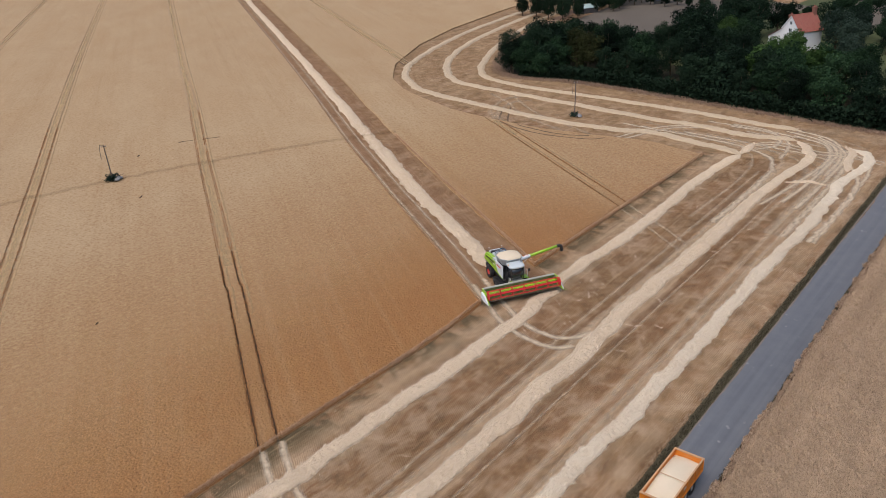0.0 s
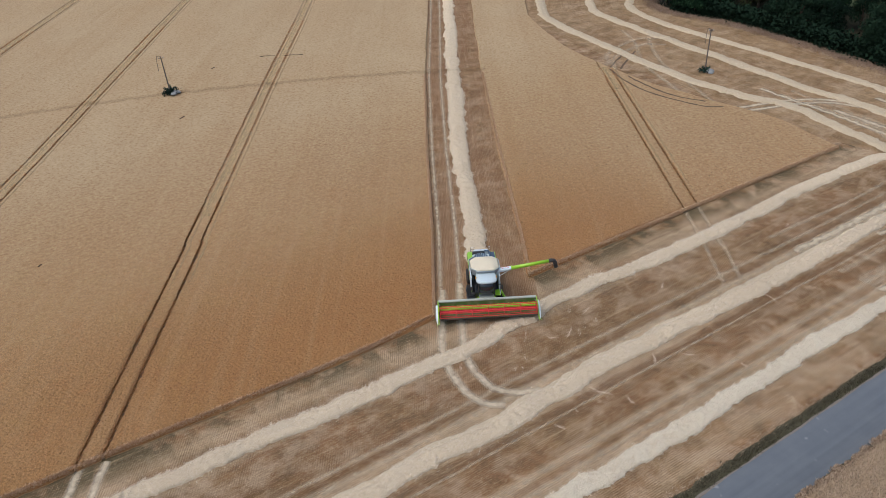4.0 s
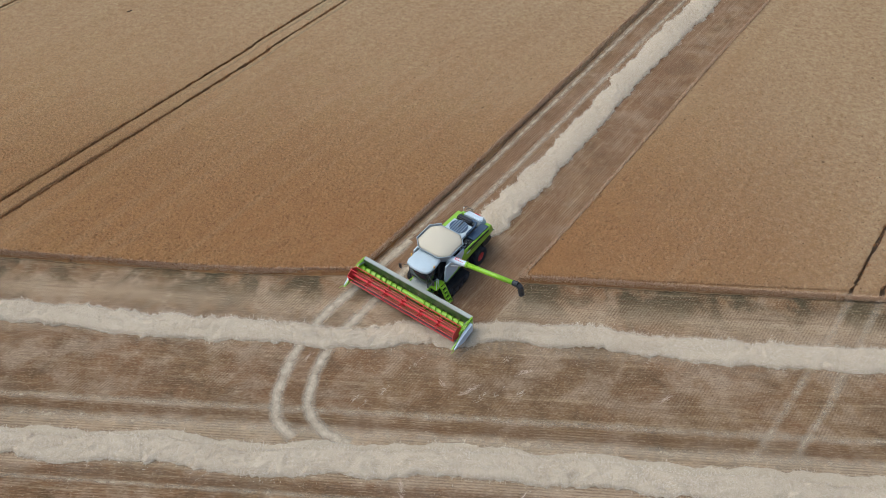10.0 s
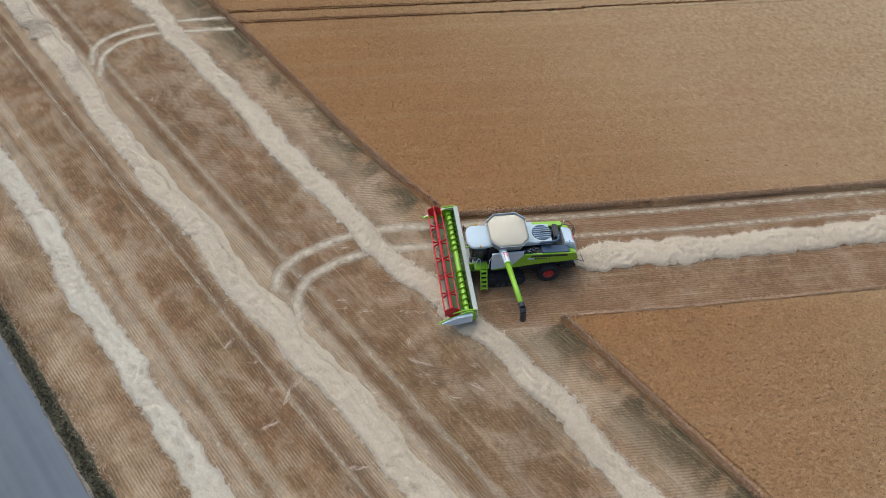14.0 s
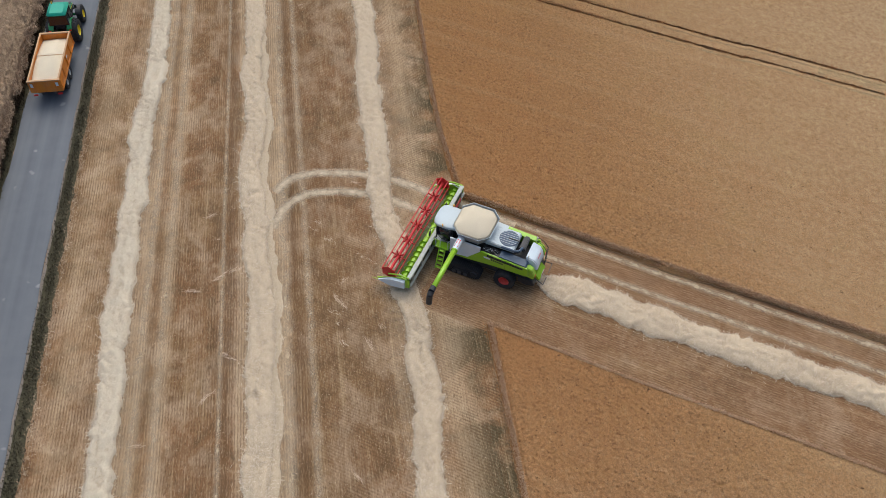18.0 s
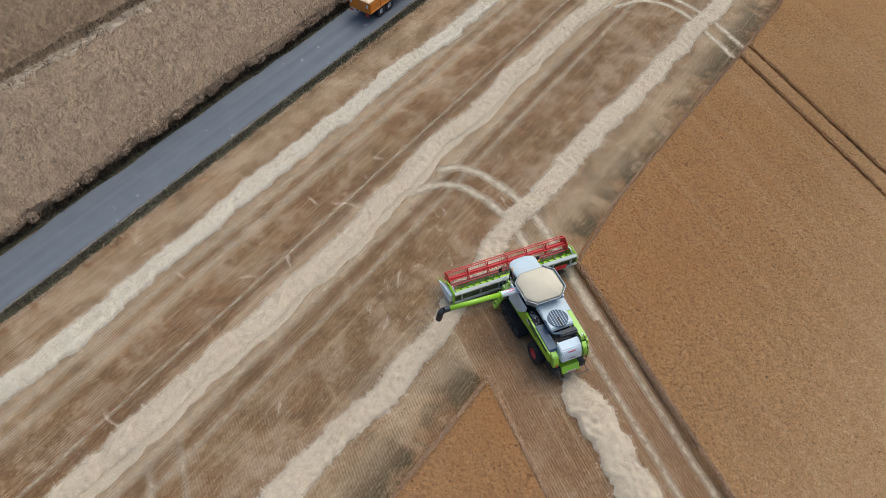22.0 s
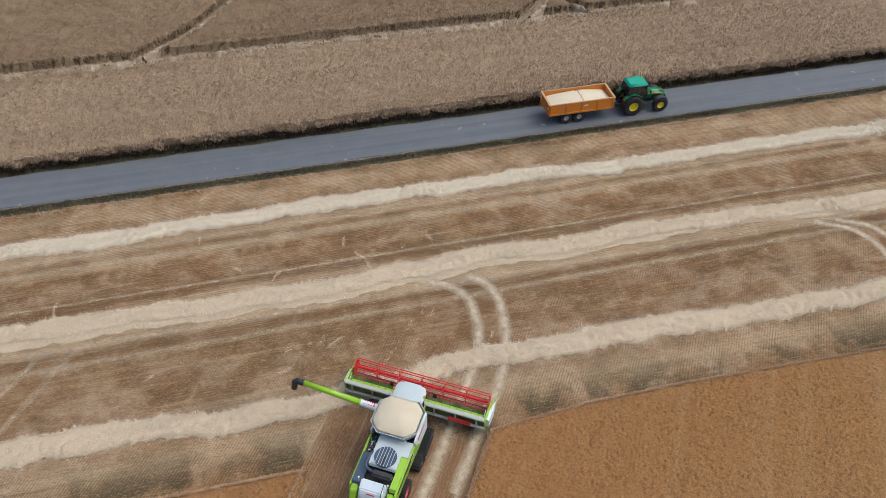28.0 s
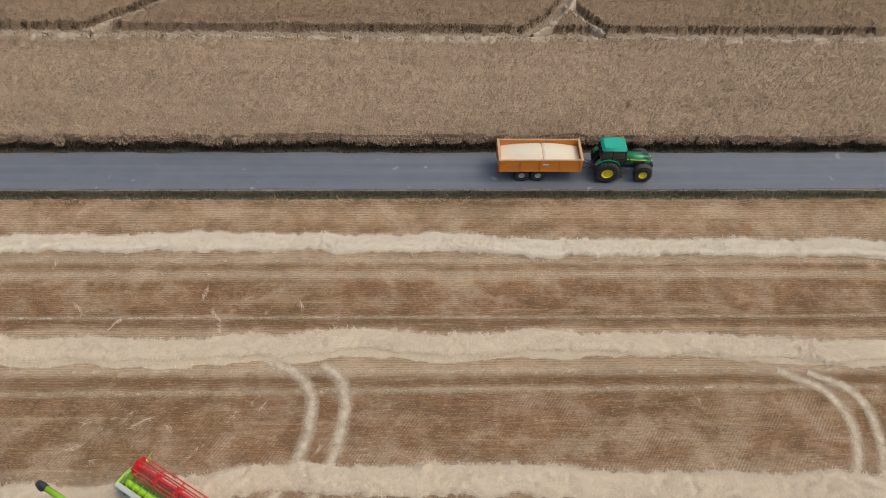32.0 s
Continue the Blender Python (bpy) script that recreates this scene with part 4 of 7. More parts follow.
def wheat_ears():
    rs = np.random.RandomState(41)
    n = 260000
    x, y = rs.uniform(-15, 150, n), 50.0 + 60 * rs.rand(n) ** 1.6
    v = x * ACROSS[0] + y * ACROSS[1]
    ok = ((v < 28.4) | (v > 38.4)) & (y > 50.0)
    thin = np.clip((x + 15) / 45, 0, 1) * np.clip((150 - x) / 45, 0, 1) * np.clip((110 - y) / 45, 0, 1)
    ok &= (rs.rand(n) < thin) & (x < 130.5)
    for r in RUTS:
        ok &= np.abs(v - r) > 0.30
    tuft = lattice(x * 4.2, y * 4.2, 47)
    ok &= tuft + 0.5 * rs.rand(n) > 0.38
    c = np.column_stack([x, y, WHEAT_TOP - 0.05 + 0.13 * tuft * rs.rand(n)])[ok]
    vv, f = blades(c, 0.11, 0.020, 42, (0.1, 1.0))
    tagged(bent(arrays("wheat_ears", vv, f, WHEAT_BLADE)), "nodding ripe wheat ears over the standing crop", "wheat", kind="stuff")
    # stalks leaning into the ruts
    cs = []
    for r in RUTS:
        a, b = on_edge(r, 50.8), at(149 if r > 50 else 190, r)
        m = int(np.linalg.norm(b - a) * 38)
        q = rs.rand(m)
        q = q[lattice(q * 120, q * 0 + r, 46) > 0.3][:, None]
        cs.append(np.column_stack([a + (b - a) * q + ACROSS * (rs.choice([-1, 1], len(q)) * HALF_RUT)[:, None], rs.uniform(0.15, 0.4, len(q))]))
    v, f = blades(np.vstack(cs), 0.22, 0.05, 44, (0.3, 1.3))
    tagged(bent(arrays("rut_stalks", v, f, WHEAT_BLADE)), "wheat stalks leaning into the tramline ruts", "wheat", kind="stuff")
    # ragged stalks along the open sides of the crop
    lines = [np.array([(0, 50.6), (20, 50.6)]), np.array([(20, 50.6), (36, 50.5)]), np.array([(36, 50.5), (54, 49.85)]), np.array([(54, 49.85), (60, 49.85)]), np.array([(60, 49.85), on_edge(28.5)]), np.array([on_edge(28.5), at(150, 28.5)]), np.array([on_edge(38.3), at(150, 38.3)]), np.array([on_edge(38.3), (131, 49.6)])]
    cs = []
    for a, b in lines:
        side = abs((b - a) @ ACROSS) < 0.1 and a @ ACROSS > 33
        m = int(np.linalg.norm(b - a) * 300)
        t = rs.rand(m)[:, None]
        out = rs.uniform(-0.20, 0.05, m)[:, None]
        g = np.array((b[1] - a[1], a[0] - b[0])) / np.linalg.norm(b - a)
        p = a + (b - a) * t + g * out * (-1 if a[0] < b[0] - 5 and side else 1) + rs.normal(0, 0.03, (m, 2))
        cs.append(np.column_stack([p, 0.27 - 1.0 * out[:, 0] + rs.uniform(-0.12, 0.05, m)]))
    v, f = blades(np.vstack(cs), 0.14, 0.035, 43, (0.1, 1.1))
    tagged(bent(arrays("crop_edge_stalks", v, f, EDGE_EARS)), "upright wheat stalks along the cut edges", "wheat", kind="stuff")
    # downed marks in the crop; near-black strips on its top paint their shade
    spots = [(49.1, 65.7, 0.28), (54.4, 62.1, 0.16), (50.0, 64.7, 0.14), (59.0, 56.3, 0.10), (77.8, 139.2, 0.4), (65.0, 118.4, 0.45), (37.6, 84.6, 0.2)]
    for i, (x, y, r) in enumerate(spots):
        ln = [(x - r * 1.2, y - r * 0.6), (x, y + 0.1 * r), (x + r * 1.1, y + r * 0.8)]
        tagged(ribbon("flattened_patch", ln, r * 0.9, WHEAT_TOP + 0.02, GAP_SHADE, 0.15, 0.9, 60 + i), "small dark gap in the standing wheat", "gap", "gaps in the wheat", kind="structure")
    for a, b in (((87.2, 139.8), (89.6, 138.4)), ((91.0, 137.2), (94.0, 135.4))):
        ln = [a, ((a[0] + b[0]) / 2, (a[1] + b[1]) / 2 + 0.3), b]
        tagged(ribbon("flattened_patch", ln, 0.3, WHEAT_TOP + 0.02, GAP_SHADE, 0.3, 0.9, 90), "short dark wheel mark across the tramline", "gap", "gaps in the wheat", kind="structure")


wheat_ears()


# ---- straw windrows ----
def windrow(pts, width, height, seed, label, step=0.17, stalks=370, dense=(8, 118), straw=None, bend=False):
    line = rough_line(pts, step)
    nrm = sides(line)
    n, m = len(line), 15
    run = np.arange(n) * step
    shift = 0.30 * (lattice(run * 0.30, run * 0 + 2, seed) - 0.5) + 0.22 * (lattice(run * 1.1, run * 0 + 5, seed + 1) - 0.5)
    line = line + nrm * shift[:, None]
    wl = width / 2 * (0.68 + 0.48 * lattice(run * 0.55, run * 0 + 1, seed + 2) + 0.20 * lattice(run * 3.1, run * 0 + 1, seed + 3) + 0.22 * lattice(run * 4.5, run * 0 + 4, seed + 12))
    wr = width / 2 * (0.68 + 0.48 * lattice(run * 0.55, run * 0 + 9, seed + 4) + 0.20 * lattice(run * 3.1, run * 0 + 9, seed + 5) + 0.22 * lattice(run * 4.5, run * 0 + 6, seed + 13))
    end = np.clip(np.minimum(run, run[-1] - run) / 2.2, 0.12, 1) ** 0.6
    wl, wr = wl * end, wr * end
    s = np.linspace(-1, 1, m)
    off = np.where(s[None] < 0, s[None] * wr[:, None], s[None] * wl[:, None])
    xy = line[:, None, :] + nrm[:, None, :] * off[:, :, None]
    bump = 0.42 + 0.35 * lattice(run[:, None] * 1.2 + 0 * off, off * 1.6 + 40, seed + 6) + 0.75 * lattice(run[:, None] * 4.5 + 0 * off, off * 5 + 40, seed + 7)
    z = height * np.sqrt(np.clip(1 - s[None] ** 2, 0, 1)) * bump * end[:, None]
    z[:, 0] = z[:, -1] = -0.01
    v = np.concatenate([xy, z[:, :, None]], 2).reshape(-1, 3)
    i, j = np.meshgrid(np.arange(n - 1), np.arange(m - 1), indexing="ij")
    k = (i * m + j).ravel()
    body = arrays("straw_bed", v, np.column_stack([k, k + m, k + m + 1, k + 1]), straw or STRAW, soft=True)
    if bend:
        bent(body)
    top = thing("straw_windrow", (0, 0, 0), 0, label, "windrow", "windrows of straw")
    body.parent = top
    rs = np.random.RandomState(seed + 8)
    q = int(n * step * stalks)
    a, b = rs.randint(0, n, q), np.where(rs.rand(q) < 0.55, rs.normal(0, 0.48, q), rs.choice([-1, 1], q) * rs.normal(0.90, 0.08, q))
    w = np.where(b < 0, wr[a], wl[a])
    c = np.column_stack([line[a] + nrm[a] * (b * w)[:, None], np.maximum(0.01, height * 0.9 * np.sqrt(np.clip(1 - b * b, 0, 1)))])
    c = c[(c[:, 0] > dense[0]) & (c[:, 0] < dense[1])]
    if len(c):
        vv, f = blades(c, 0.19, 0.017, seed + 9, (0.7, 1.5))
        st = arrays("loose_straw", vv, f, STRAW_BLADE)
        st.parent = top
        if bend:
            bent(st)
        tagged(st, "loose pale straw stalks", kind="stuff")
    return top


LAB = "pale %s windrow of loose straw on the stubble"
windrow([(-150, 47), (0, 46.2), (20.6, 45.5), (31.8, 45.5), (46, 45.1), (58.4, 44.7), (66, 44.4), (72, 45.0), (80, 45.7), (86, 45.2), (93, 45.0), (106, 45.0), (119.8, 45.5), (129.7, 44.8), (134.7, 44.4)], 1.65, 0.30, 301, LAB % "meandering")
windrow([(-150, 36.2), (0, 35.9), (27, 35.95), (34, 35.8), (40, 35.2), (48, 35.0), (57, 35.2), (63, 34.9), (68, 35.3), (76, 35.5), (85, 35.3), (98, 35.0), (111, 35.1), (121.6, 35.0), (128.8, 34.6), (134.2, 34.0), (139.5, 33.9), (143.2, 35.9), (147, 38.2)], 1.55, 0.28, 331, LAB % "broad")
windrow([(-60, 36.9), (0, 36.8), (20, 36.8), (30, 36.65), (36.8, 36.25), (41, 35.75), (45, 35.65), (50, 35.75), (57, 36.0), (62, 35.7), (66.5, 36.0), (76, 36.3), (90, 36.05), (105, 35.9), (122, 35.8)], 0.85, 0.08, 341, "flattened driven-over edge of a straw windrow", 0.2, 60, (8, 118), FLAT_STRAW)
windrow([(-150, 26.8), (0, 26.9), (24, 27.0), (48, 26.7), (56, 26.4), (64, 26.3), (76, 26.2), (90, 26.4), (100, 26.1), (107, 25.9), (117.6, 26.1), (126.7, 26.6), (133.8, 26.2), (138, 25.6), (141.7, 25.5), (145.3, 27.0), (146.8, 29.2)], 1.55, 0.26, 361, LAB % "straight bleached", straw=BLEACHED)
sw0, sw1 = on_edge(33.2, 54.4), at(420, 32.8)
windrow([sw0, sw0 + (sw1 - sw0) * 0.02 + 0.1 * ACROSS, sw0 + (sw1 - sw0) * 0.05, sw0 + (sw1 - sw0) * 0.10 - 0.2 * ACROSS, sw0 + (sw1 - sw0) * 0.16 + 0.15 * ACROSS, sw0 + (sw1 - sw0) * 0.3, sw0 + (sw1 - sw0) * 0.6, sw1],
        2.1, 0.36, 391, LAB % "fresh", 0.16, 380, bend=True)
windrow(WIND_A, 1.8, 0.36, 421, LAB % "curving", 0.3, 40, (100, 200), DIM_STRAW)
windrow(WIND_B, 1.8, 0.36, 451, LAB % "curving", 0.3, 40, (100, 200), DIM_STRAW)
windrow(WIND_C, 1.7, 0.34, 481, LAB % "curving", 0.3, 40, (100, 200), DIM_STRAW)
windrow([(135.0, 44.5), (138.3, 44.3), (141.9, 44.6)], 1.2, 0.25, 511, "scattered heap of pale straw in the headland corner", 0.2, 120, (100, 200))
windrow([(134.5, 27.0), (140.2, 28.2), (145.6, 29.2), (147.5, 30.6)], 1.2, 0.26, 521, "scattered heap of pale straw in the headland corner", 0.2, 120, (100, 200))
windrow([(124.6, 33.6), (125.4, 32.7), (127.0, 30.9), (126.6, 28.2)], 0.8, 0.15, 531, "thin scattered line of straw between windrows", 0.2, 120, (100, 200))


def wisps():
    """Dropped handfuls of straw on the headland."""
    rs = np.random.RandomState(51)
    spots = [(75.4, 40.8, 20, 1.1), (78.9, 42.4, 15, 0.8), (72.0, 33.3, 120, 1.6), (73.2, 31.0, 95, 0.9), (78.7, 33.4, 60, 0.8), (94.6, 33.2, 80, 1.0), (88, 41, 30, 0.5), (66.5, 32.0, 100, 0.7), (81.5, 32.2, 130, 0.8), (108, 41, 30, 0.7)]
    for k in range(6):
        spots.append((rs.uniform(20, 115), rs.choice([rs.uniform(28, 33.5), rs.uniform(38, 43.5)]), rs.uniform(0, 180), rs.uniform(0.2, 0.5)))
    for i, (x, y, turn, ln) in enumerate(spots):
        d = np.array((math.cos(radians(turn)), math.sin(radians(turn))))
        m = int(44 * ln)
        t = rs.uniform(-1, 1, m)
        curve = 0.12 * ln * np.sin(t * 2 + i)
        p = np.array((x, y)) + d * (t * ln * 0.6)[:, None] + np.array((-d[1], d[0])) * (curve + rs.normal(0, 0.06, m))[:, None]
        v, f = blades(np.column_stack([p, rs.uniform(0.02, 0.08, m)]), 0.34, 0.013, 500 + i, (1.2, 1.6), turn, 0.22)
        tagged(arrays("straw_wisp", v, f, WISP), "small dropped wisp of pale straw on the stubble", "straw", "straw wisps", kind="stuff")
    # thin scatter of chopped straw over the whole headland
    n = 24000
    p = np.column_stack([rs.uniform(-10, 130, n), rs.uniform(22.3, 50.2, n), np.full(n, 0.03)])
    v, f = blades(p, 0.10, 0.02, 52, (0.9, 1.5))
    tagged(arrays("chopped_straw", v, f, CHAFF), "thin scatter of chopped straw over the headland stubble", "straw", kind="stuff")


wisps()


def spill():
    """Loose straw shaken off beside the first windrow."""
    rs = np.random.RandomState(57)
    cs = []
    for k in range(9):
        x, y = rs.uniform(67, 80), rs.uniform(38.6, 43.4)
        d = np.array((-0.62, -0.78)) * rs.uniform(0.4, 1.6)
        m = int(rs.uniform(8, 26))
        t = rs.uniform(-0.5, 0.5, m)[:, None]
        cs.append(np.column_stack([np.array((x, y)) + d * t + rs.normal(0, 0.07, (m, 2)), rs.uniform(0.02, 0.06, m)]))
    v, f = blades(np.vstack(cs), 0.2, 0.015, 58, (1.2, 1.6), 51.5, 0.5)
    tagged(arrays("spilled_straw", v, f, STRAW_BLADE), "thin streaks of spilled straw beside a windrow", "straw", kind="stuff")


spill()


# ---- chaff beside the windrows, and brushed crop along the tramlines ----
for i, (y, w) in enumerate(((45.0, 4.4), (35.6, 5.0), (26.5, 4.0))):
    rs = np.random.RandomState(640 + i)
    tagged(ribbon("chaff_band", [(-150 + 25 * k, y + rs.uniform(-0.3, 0.3)) for k in range(12)], w, 0.009, HALO, 0.5, 0.4, 650 + i, True), "thin pale chaff under a straw windrow", "chaff", "chaff bands", kind="structure")
for i, r in enumerate(RUTS):
    for a, b in rut_runs(r + 0.60, 51.2):
        tagged(bent(ribbon("brushed_edge", [a, a * 0.9 + b * 0.1, a * 0.6 + b * 0.4, b], 0.42, WHEAT_TOP + 0.012, PALE_WHEAT, 0.8, 0.35, 660 + i, True)), "pale brushed wheat beside a tramline", "tramline", "tramlines", kind="structure")
for i, (r0, r1) in enumerate(zip(RUTS[::2], RUTS[1::2])):
    for a, b in rut_runs((r0 + r1) / 2, 84.0):
        tagged(bent(ribbon("brushed_middle", [a, a * 0.9 + b * 0.1, a * 0.6 + b * 0.4, b], 1.5, WHEAT_TOP + 0.014, PALE_WHEAT, 0.8, 0.35, 680 + i, True)), "pale brushed wheat between the ruts of a tramline", "tramline", "tramlines", kind="structure")
# the first two lie on the crop top and paint a rut's shade
for i, (pts, z) in enumerate((([(130.8, 92.0), (128.3, 85.6), (127.4, 78.9), (128.9, 70.9), (131.0, 68.4)], WHEAT_TOP + 0.02), ([(130.6, 87.5), (130.0, 85.6), (129.1, 79.5), (129.4, 75.3), (130.8, 71.6)], WHEAT_TOP + 0.02),
                             ([(132.4, 93.4), (135, 95), (138.1, 96.6), (141, 98.5)], 0.017), ([(133, 91.6), (136, 93.5), (139.4, 95.3), (142, 97)], 0.017))):
    tagged(ribbon("curved_rut", pts, 0.36, z, RUT_SOIL_SHADE, 0.3, 0.5, 676 + i), "dark curved wheel rut round the field's corner", "tramline", "tramlines", kind="structure")
tagged(ribbon("thin_crop_band", [(20, 142), (49.9, 136), (58.5, 133.4), (69.4, 129.8), (83.2, 123.8), (95.3, 118), (107.9, 111), (115, 106.3)], 2.6, WHEAT_TOP + 0.016, DULL_WHEAT, 0.8, 0.5, 670, True), "darker band of thin wheat across the field", "thin crop", kind="structure")


# ---- wheel marks on the headland ----
def mark(pts, width, label, z=0.014, material=None, seed=70):
    tagged(bent(ribbon("wheel_mark", pts, width * 1.5, z, material or DUST, 0.25, 0.14, seed, True)), label, "wheel mark", "wheel marks", kind="structure")


ARC = "pale dusty wheel mark curving over the stubble"
mark([on_edge(29.3, 54), (67.3, 49.8), (65.0, 46.6), (63.6, 43.4), (63.0, 40.2), (63.3, 38.0), (64.6, 36.6)], 0.75, ARC, seed=71)
mark([on_edge(31.05, 54), (69.1, 49.2), (67.5, 46.7), (65.8, 43.9), (65.1, 41.0), (65.2, 38.9), (66.3, 37.3), (68.2, 36.4)], 0.75, ARC, seed=72)
mark([(34.0, 50.8), (31.8, 47.1), (30.6, 44.5), (30.0, 41.5), (30.6, 39.0), (33.1, 37.5)], 0.65, ARC, seed=73)
mark([(35.8, 50.2), (33.2, 46.0), (32.0, 43.8), (31.5, 41.2), (32.4, 38.9), (35, 37.3)], 0.65, ARC, seed=74)
mark([(102.2, 50.6), (98.6, 45.2), (95.8, 41.3), (93.0, 37.4)], 0.5, ARC, 0.014, FAINT, 75)
mark([(104.0, 50.2), (100.6, 44.9), (98.2, 41.2), (95.0, 37.0)], 0.5, ARC, 0.014, FAINT, 76)
for v, s in ((29.15, 77), (31.1, 78)):
    a, b = on_edge(v, 54.1), at(420, v)
    mark([a, a * 0.8 + b * 0.2, b], 0.5, "pale dusty wheel mark along the cut strip", 0.016, STRIP_DUST, s)
for y, w, s in ((29.2, 0.55, 79), (28.0, 0.4, 81), (32.85, 0.25, 80), (38.6, 0.42, 82), (37.2, 0.6, 83)):
    rs = np.random.RandomState(s)
    tagged(ribbon("wheel_mark", [(-120 + 40 * i, y + rs.uniform(-0.15, 0.15)) for i in range(7)] + [(128, y + 0.3)], w * 1.8, 0.013, FAINT, 0.25, 0.2, s, True), "faint pale wheel mark along the headland", "wheel mark", "wheel marks", kind="structure")
mark([(129, 72), (133, 80), (138, 91), (146, 101), (150, 108)], 0.8, "dusty track crossing the windrows", 0.013, FAINT, 88)
mark([(131.5, 70), (135.5, 78), (140.5, 89), (148, 99), (153, 104)], 0.8, "dusty track crossing the windrows", 0.013, FAINT, 89)
tagged(ribbon("chaff_band", [(152, 21), (154.5, 28), (154.5, 36), (151.5, 42)], 9.0, 0.0105, HALO, 0.5, 0.4, 690, True), "pale trampled chaff in the headland corner", "chaff", "chaff bands", kind="structure")
for i, (pts, w) in enumerate((([(128, 70), (134, 67), (139.8, 65.2), (144.9, 61.9), (147.5, 58)], 0.9), ([(129, 67.5), (135, 65), (140, 63.2), (145, 60), (147, 55)], 0.9), ([(138, 44), (142, 41), (146.5, 41.5), (151, 45), (152, 52)], 0.8),
                              ([(130, 31), (138, 31), (144, 32), (149, 35), (152, 41)], 0.9), ([(131, 29.5), (139, 29.6), (146, 31), (151, 34.5), (153.5, 41)], 0.9), ([(136, 38), (142, 38.6), (146, 40), (149.5, 44), (150.5, 52)], 0.7),
                              ([(126, 92), (131.7, 92), (136.4, 96.6), (145.6, 98.9), (149, 96)], 1.0), ([(127, 95), (133, 95), (138, 99.5), (147, 102), (151, 100)], 1.0))):
    mark(pts, w, "pale looping wheel mark in the headland corner", 0.019 + 0.001 * i, FAINT if i > 5 else None, 700 + i)
for i, pts in enumerate(([(113.9, 33.8), (122, 32.6), (129.5, 31.7), (137.2, 31.1), (142.1, 31.7), (147, 34), (150, 40)], [(116.3, 31.5), (126.5, 30.7), (138.8, 30.5), (144.4, 31.3), (149, 34.5), (152, 42)], [(114.8, 29.1), (126.5, 28.8), (139.7, 29.0), (146, 31), (151, 36)],
                        [(140.5, 44.4), (142.9, 41.4), (142.3, 37.5), (141.1, 33.5), (141.8, 30.4), (141.6, 26.8), (140.5, 23.3)], [(141.9, 44.4), (144.3, 41.4), (143.7, 37.5), (142.6, 33.5), (143.3, 30.4), (143.1, 26.8), (142, 23.3)])):
    mark(pts, 0.75, "pale dusty wheel mark sweeping through the headland corner", 0.031 + 0.0012 * i, DUST, 720 + i)
for i in range(11):
    rs = np.random.RandomState(600 + i)
    y0, bend = rs.uniform(23, 42), rs.uniform(136, 150)
    tagged(ribbon("wheel_mark", [(104, y0), (122, y0 + rs.uniform(-0.5, 0.5)), (bend - 5, y0 + 1.0), (bend, y0 + 5.0), (bend + 3, y0 + 14), (bend + 5, y0 + rs.uniform(24, 34))], rs.uniform(0.7, 1.4), 0.012 + 0.0012 * i, FAINT if i % 3 else DUST, 0.4, 0.5, 100 + i, True),
           "pale turning wheel mark in the headland corner", "wheel mark", "wheel marks", kind="structure")


# ---- vehicles ----
def wheel(parent, x, y, r, width, rim_mat, rim_r, out, lugs=18):
    """A tractor wheel: a tyre with lugs, a dished rim and a hub. out: +1 or -1, the side that faces away from the machine."""
    bm = bmesh.new()
    prof = [(rim_r, -0.42), (r * 0.80, -0.5), (r * 0.94, -0.47), (r * 0.97, -0.3), (r * 0.975, 0.3), (r * 0.94, 0.47), (r * 0.80, 0.5), (rim_r, 0.42)]
    seg = 32
    ring = [[bm.verts.new((math.cos(a) * q, w * width, math.sin(a) * q)) for q, w in prof] for a in [2 * math.pi * i / seg for i in range(seg)]]
    for i in range(seg):
        for j in range(len(prof) - 1):
            bm.faces.new((ring[i][j], ring[i][j + 1], ring[(i + 1) % seg][j + 1], ring[(i + 1) % seg][j]))
    for i in range(lugs):
        for s in (-1, 1):
            a = 2 * math.pi * (i + (0.5 if s > 0 else 0)) / lugs
            m = Matrix.Rotation(-a, 4, "Y") @ Matrix.Translation((r * 0.975, s * width * 0.24, 0)) @ Matrix.Rotation(s * 0.6, 4, "X")
            box(bm, (0, 0, 0), (r * 0.05, width * 0.5, 0.06), m)
    t = part("wheel", bm, RUBBER, parent, "black lugged rubber tyre")
    t.location = (x, y, r)
    smooth(t)
    bm = bmesh.new()
    rows = [(rim_r, 0.42), (rim_r * 0.93, 0.40), (rim_r * 0.86, 0.22), (rim_r * 0.45, 0.12), (rim_r * 0.40, 0.22), (rim_r * 0.18, 0.24), (0.001, 0.24)]
    ring = [[bm.verts.new((math.cos(a) * q, out * w * width, math.sin(a) * q)) for q, w in rows] for a in [2 * math.pi * i / 24 for i in range(24)]]
    for i in range(24):
        for j in range(len(rows) - 1):
            bm.faces.new((ring[i][j], ring[i][j + 1], ring[(i + 1) % 24][j + 1], ring[(i + 1) % 24][j]))
    for i in range(8):
        a = 2 * math.pi * i / 8
        rod(bm, (math.cos(a) * rim_r * 0.3, out * 0.2 * width, math.sin(a) * rim_r * 0.3), (math.cos(a) * rim_r * 0.3, out * 0.27 * width, math.sin(a) * rim_r * 0.3), 0.03, None, 6)
    part("rim", bm, rim_mat, t)
    bm = bmesh.new()
    rod(bm, (0, -out * 0.3 * width, 0), (0, -out * 0.75 * width, 0), rim_r * 0.4, None, 12)
    part("hub", bm, DARK_STEEL, t)
    return t


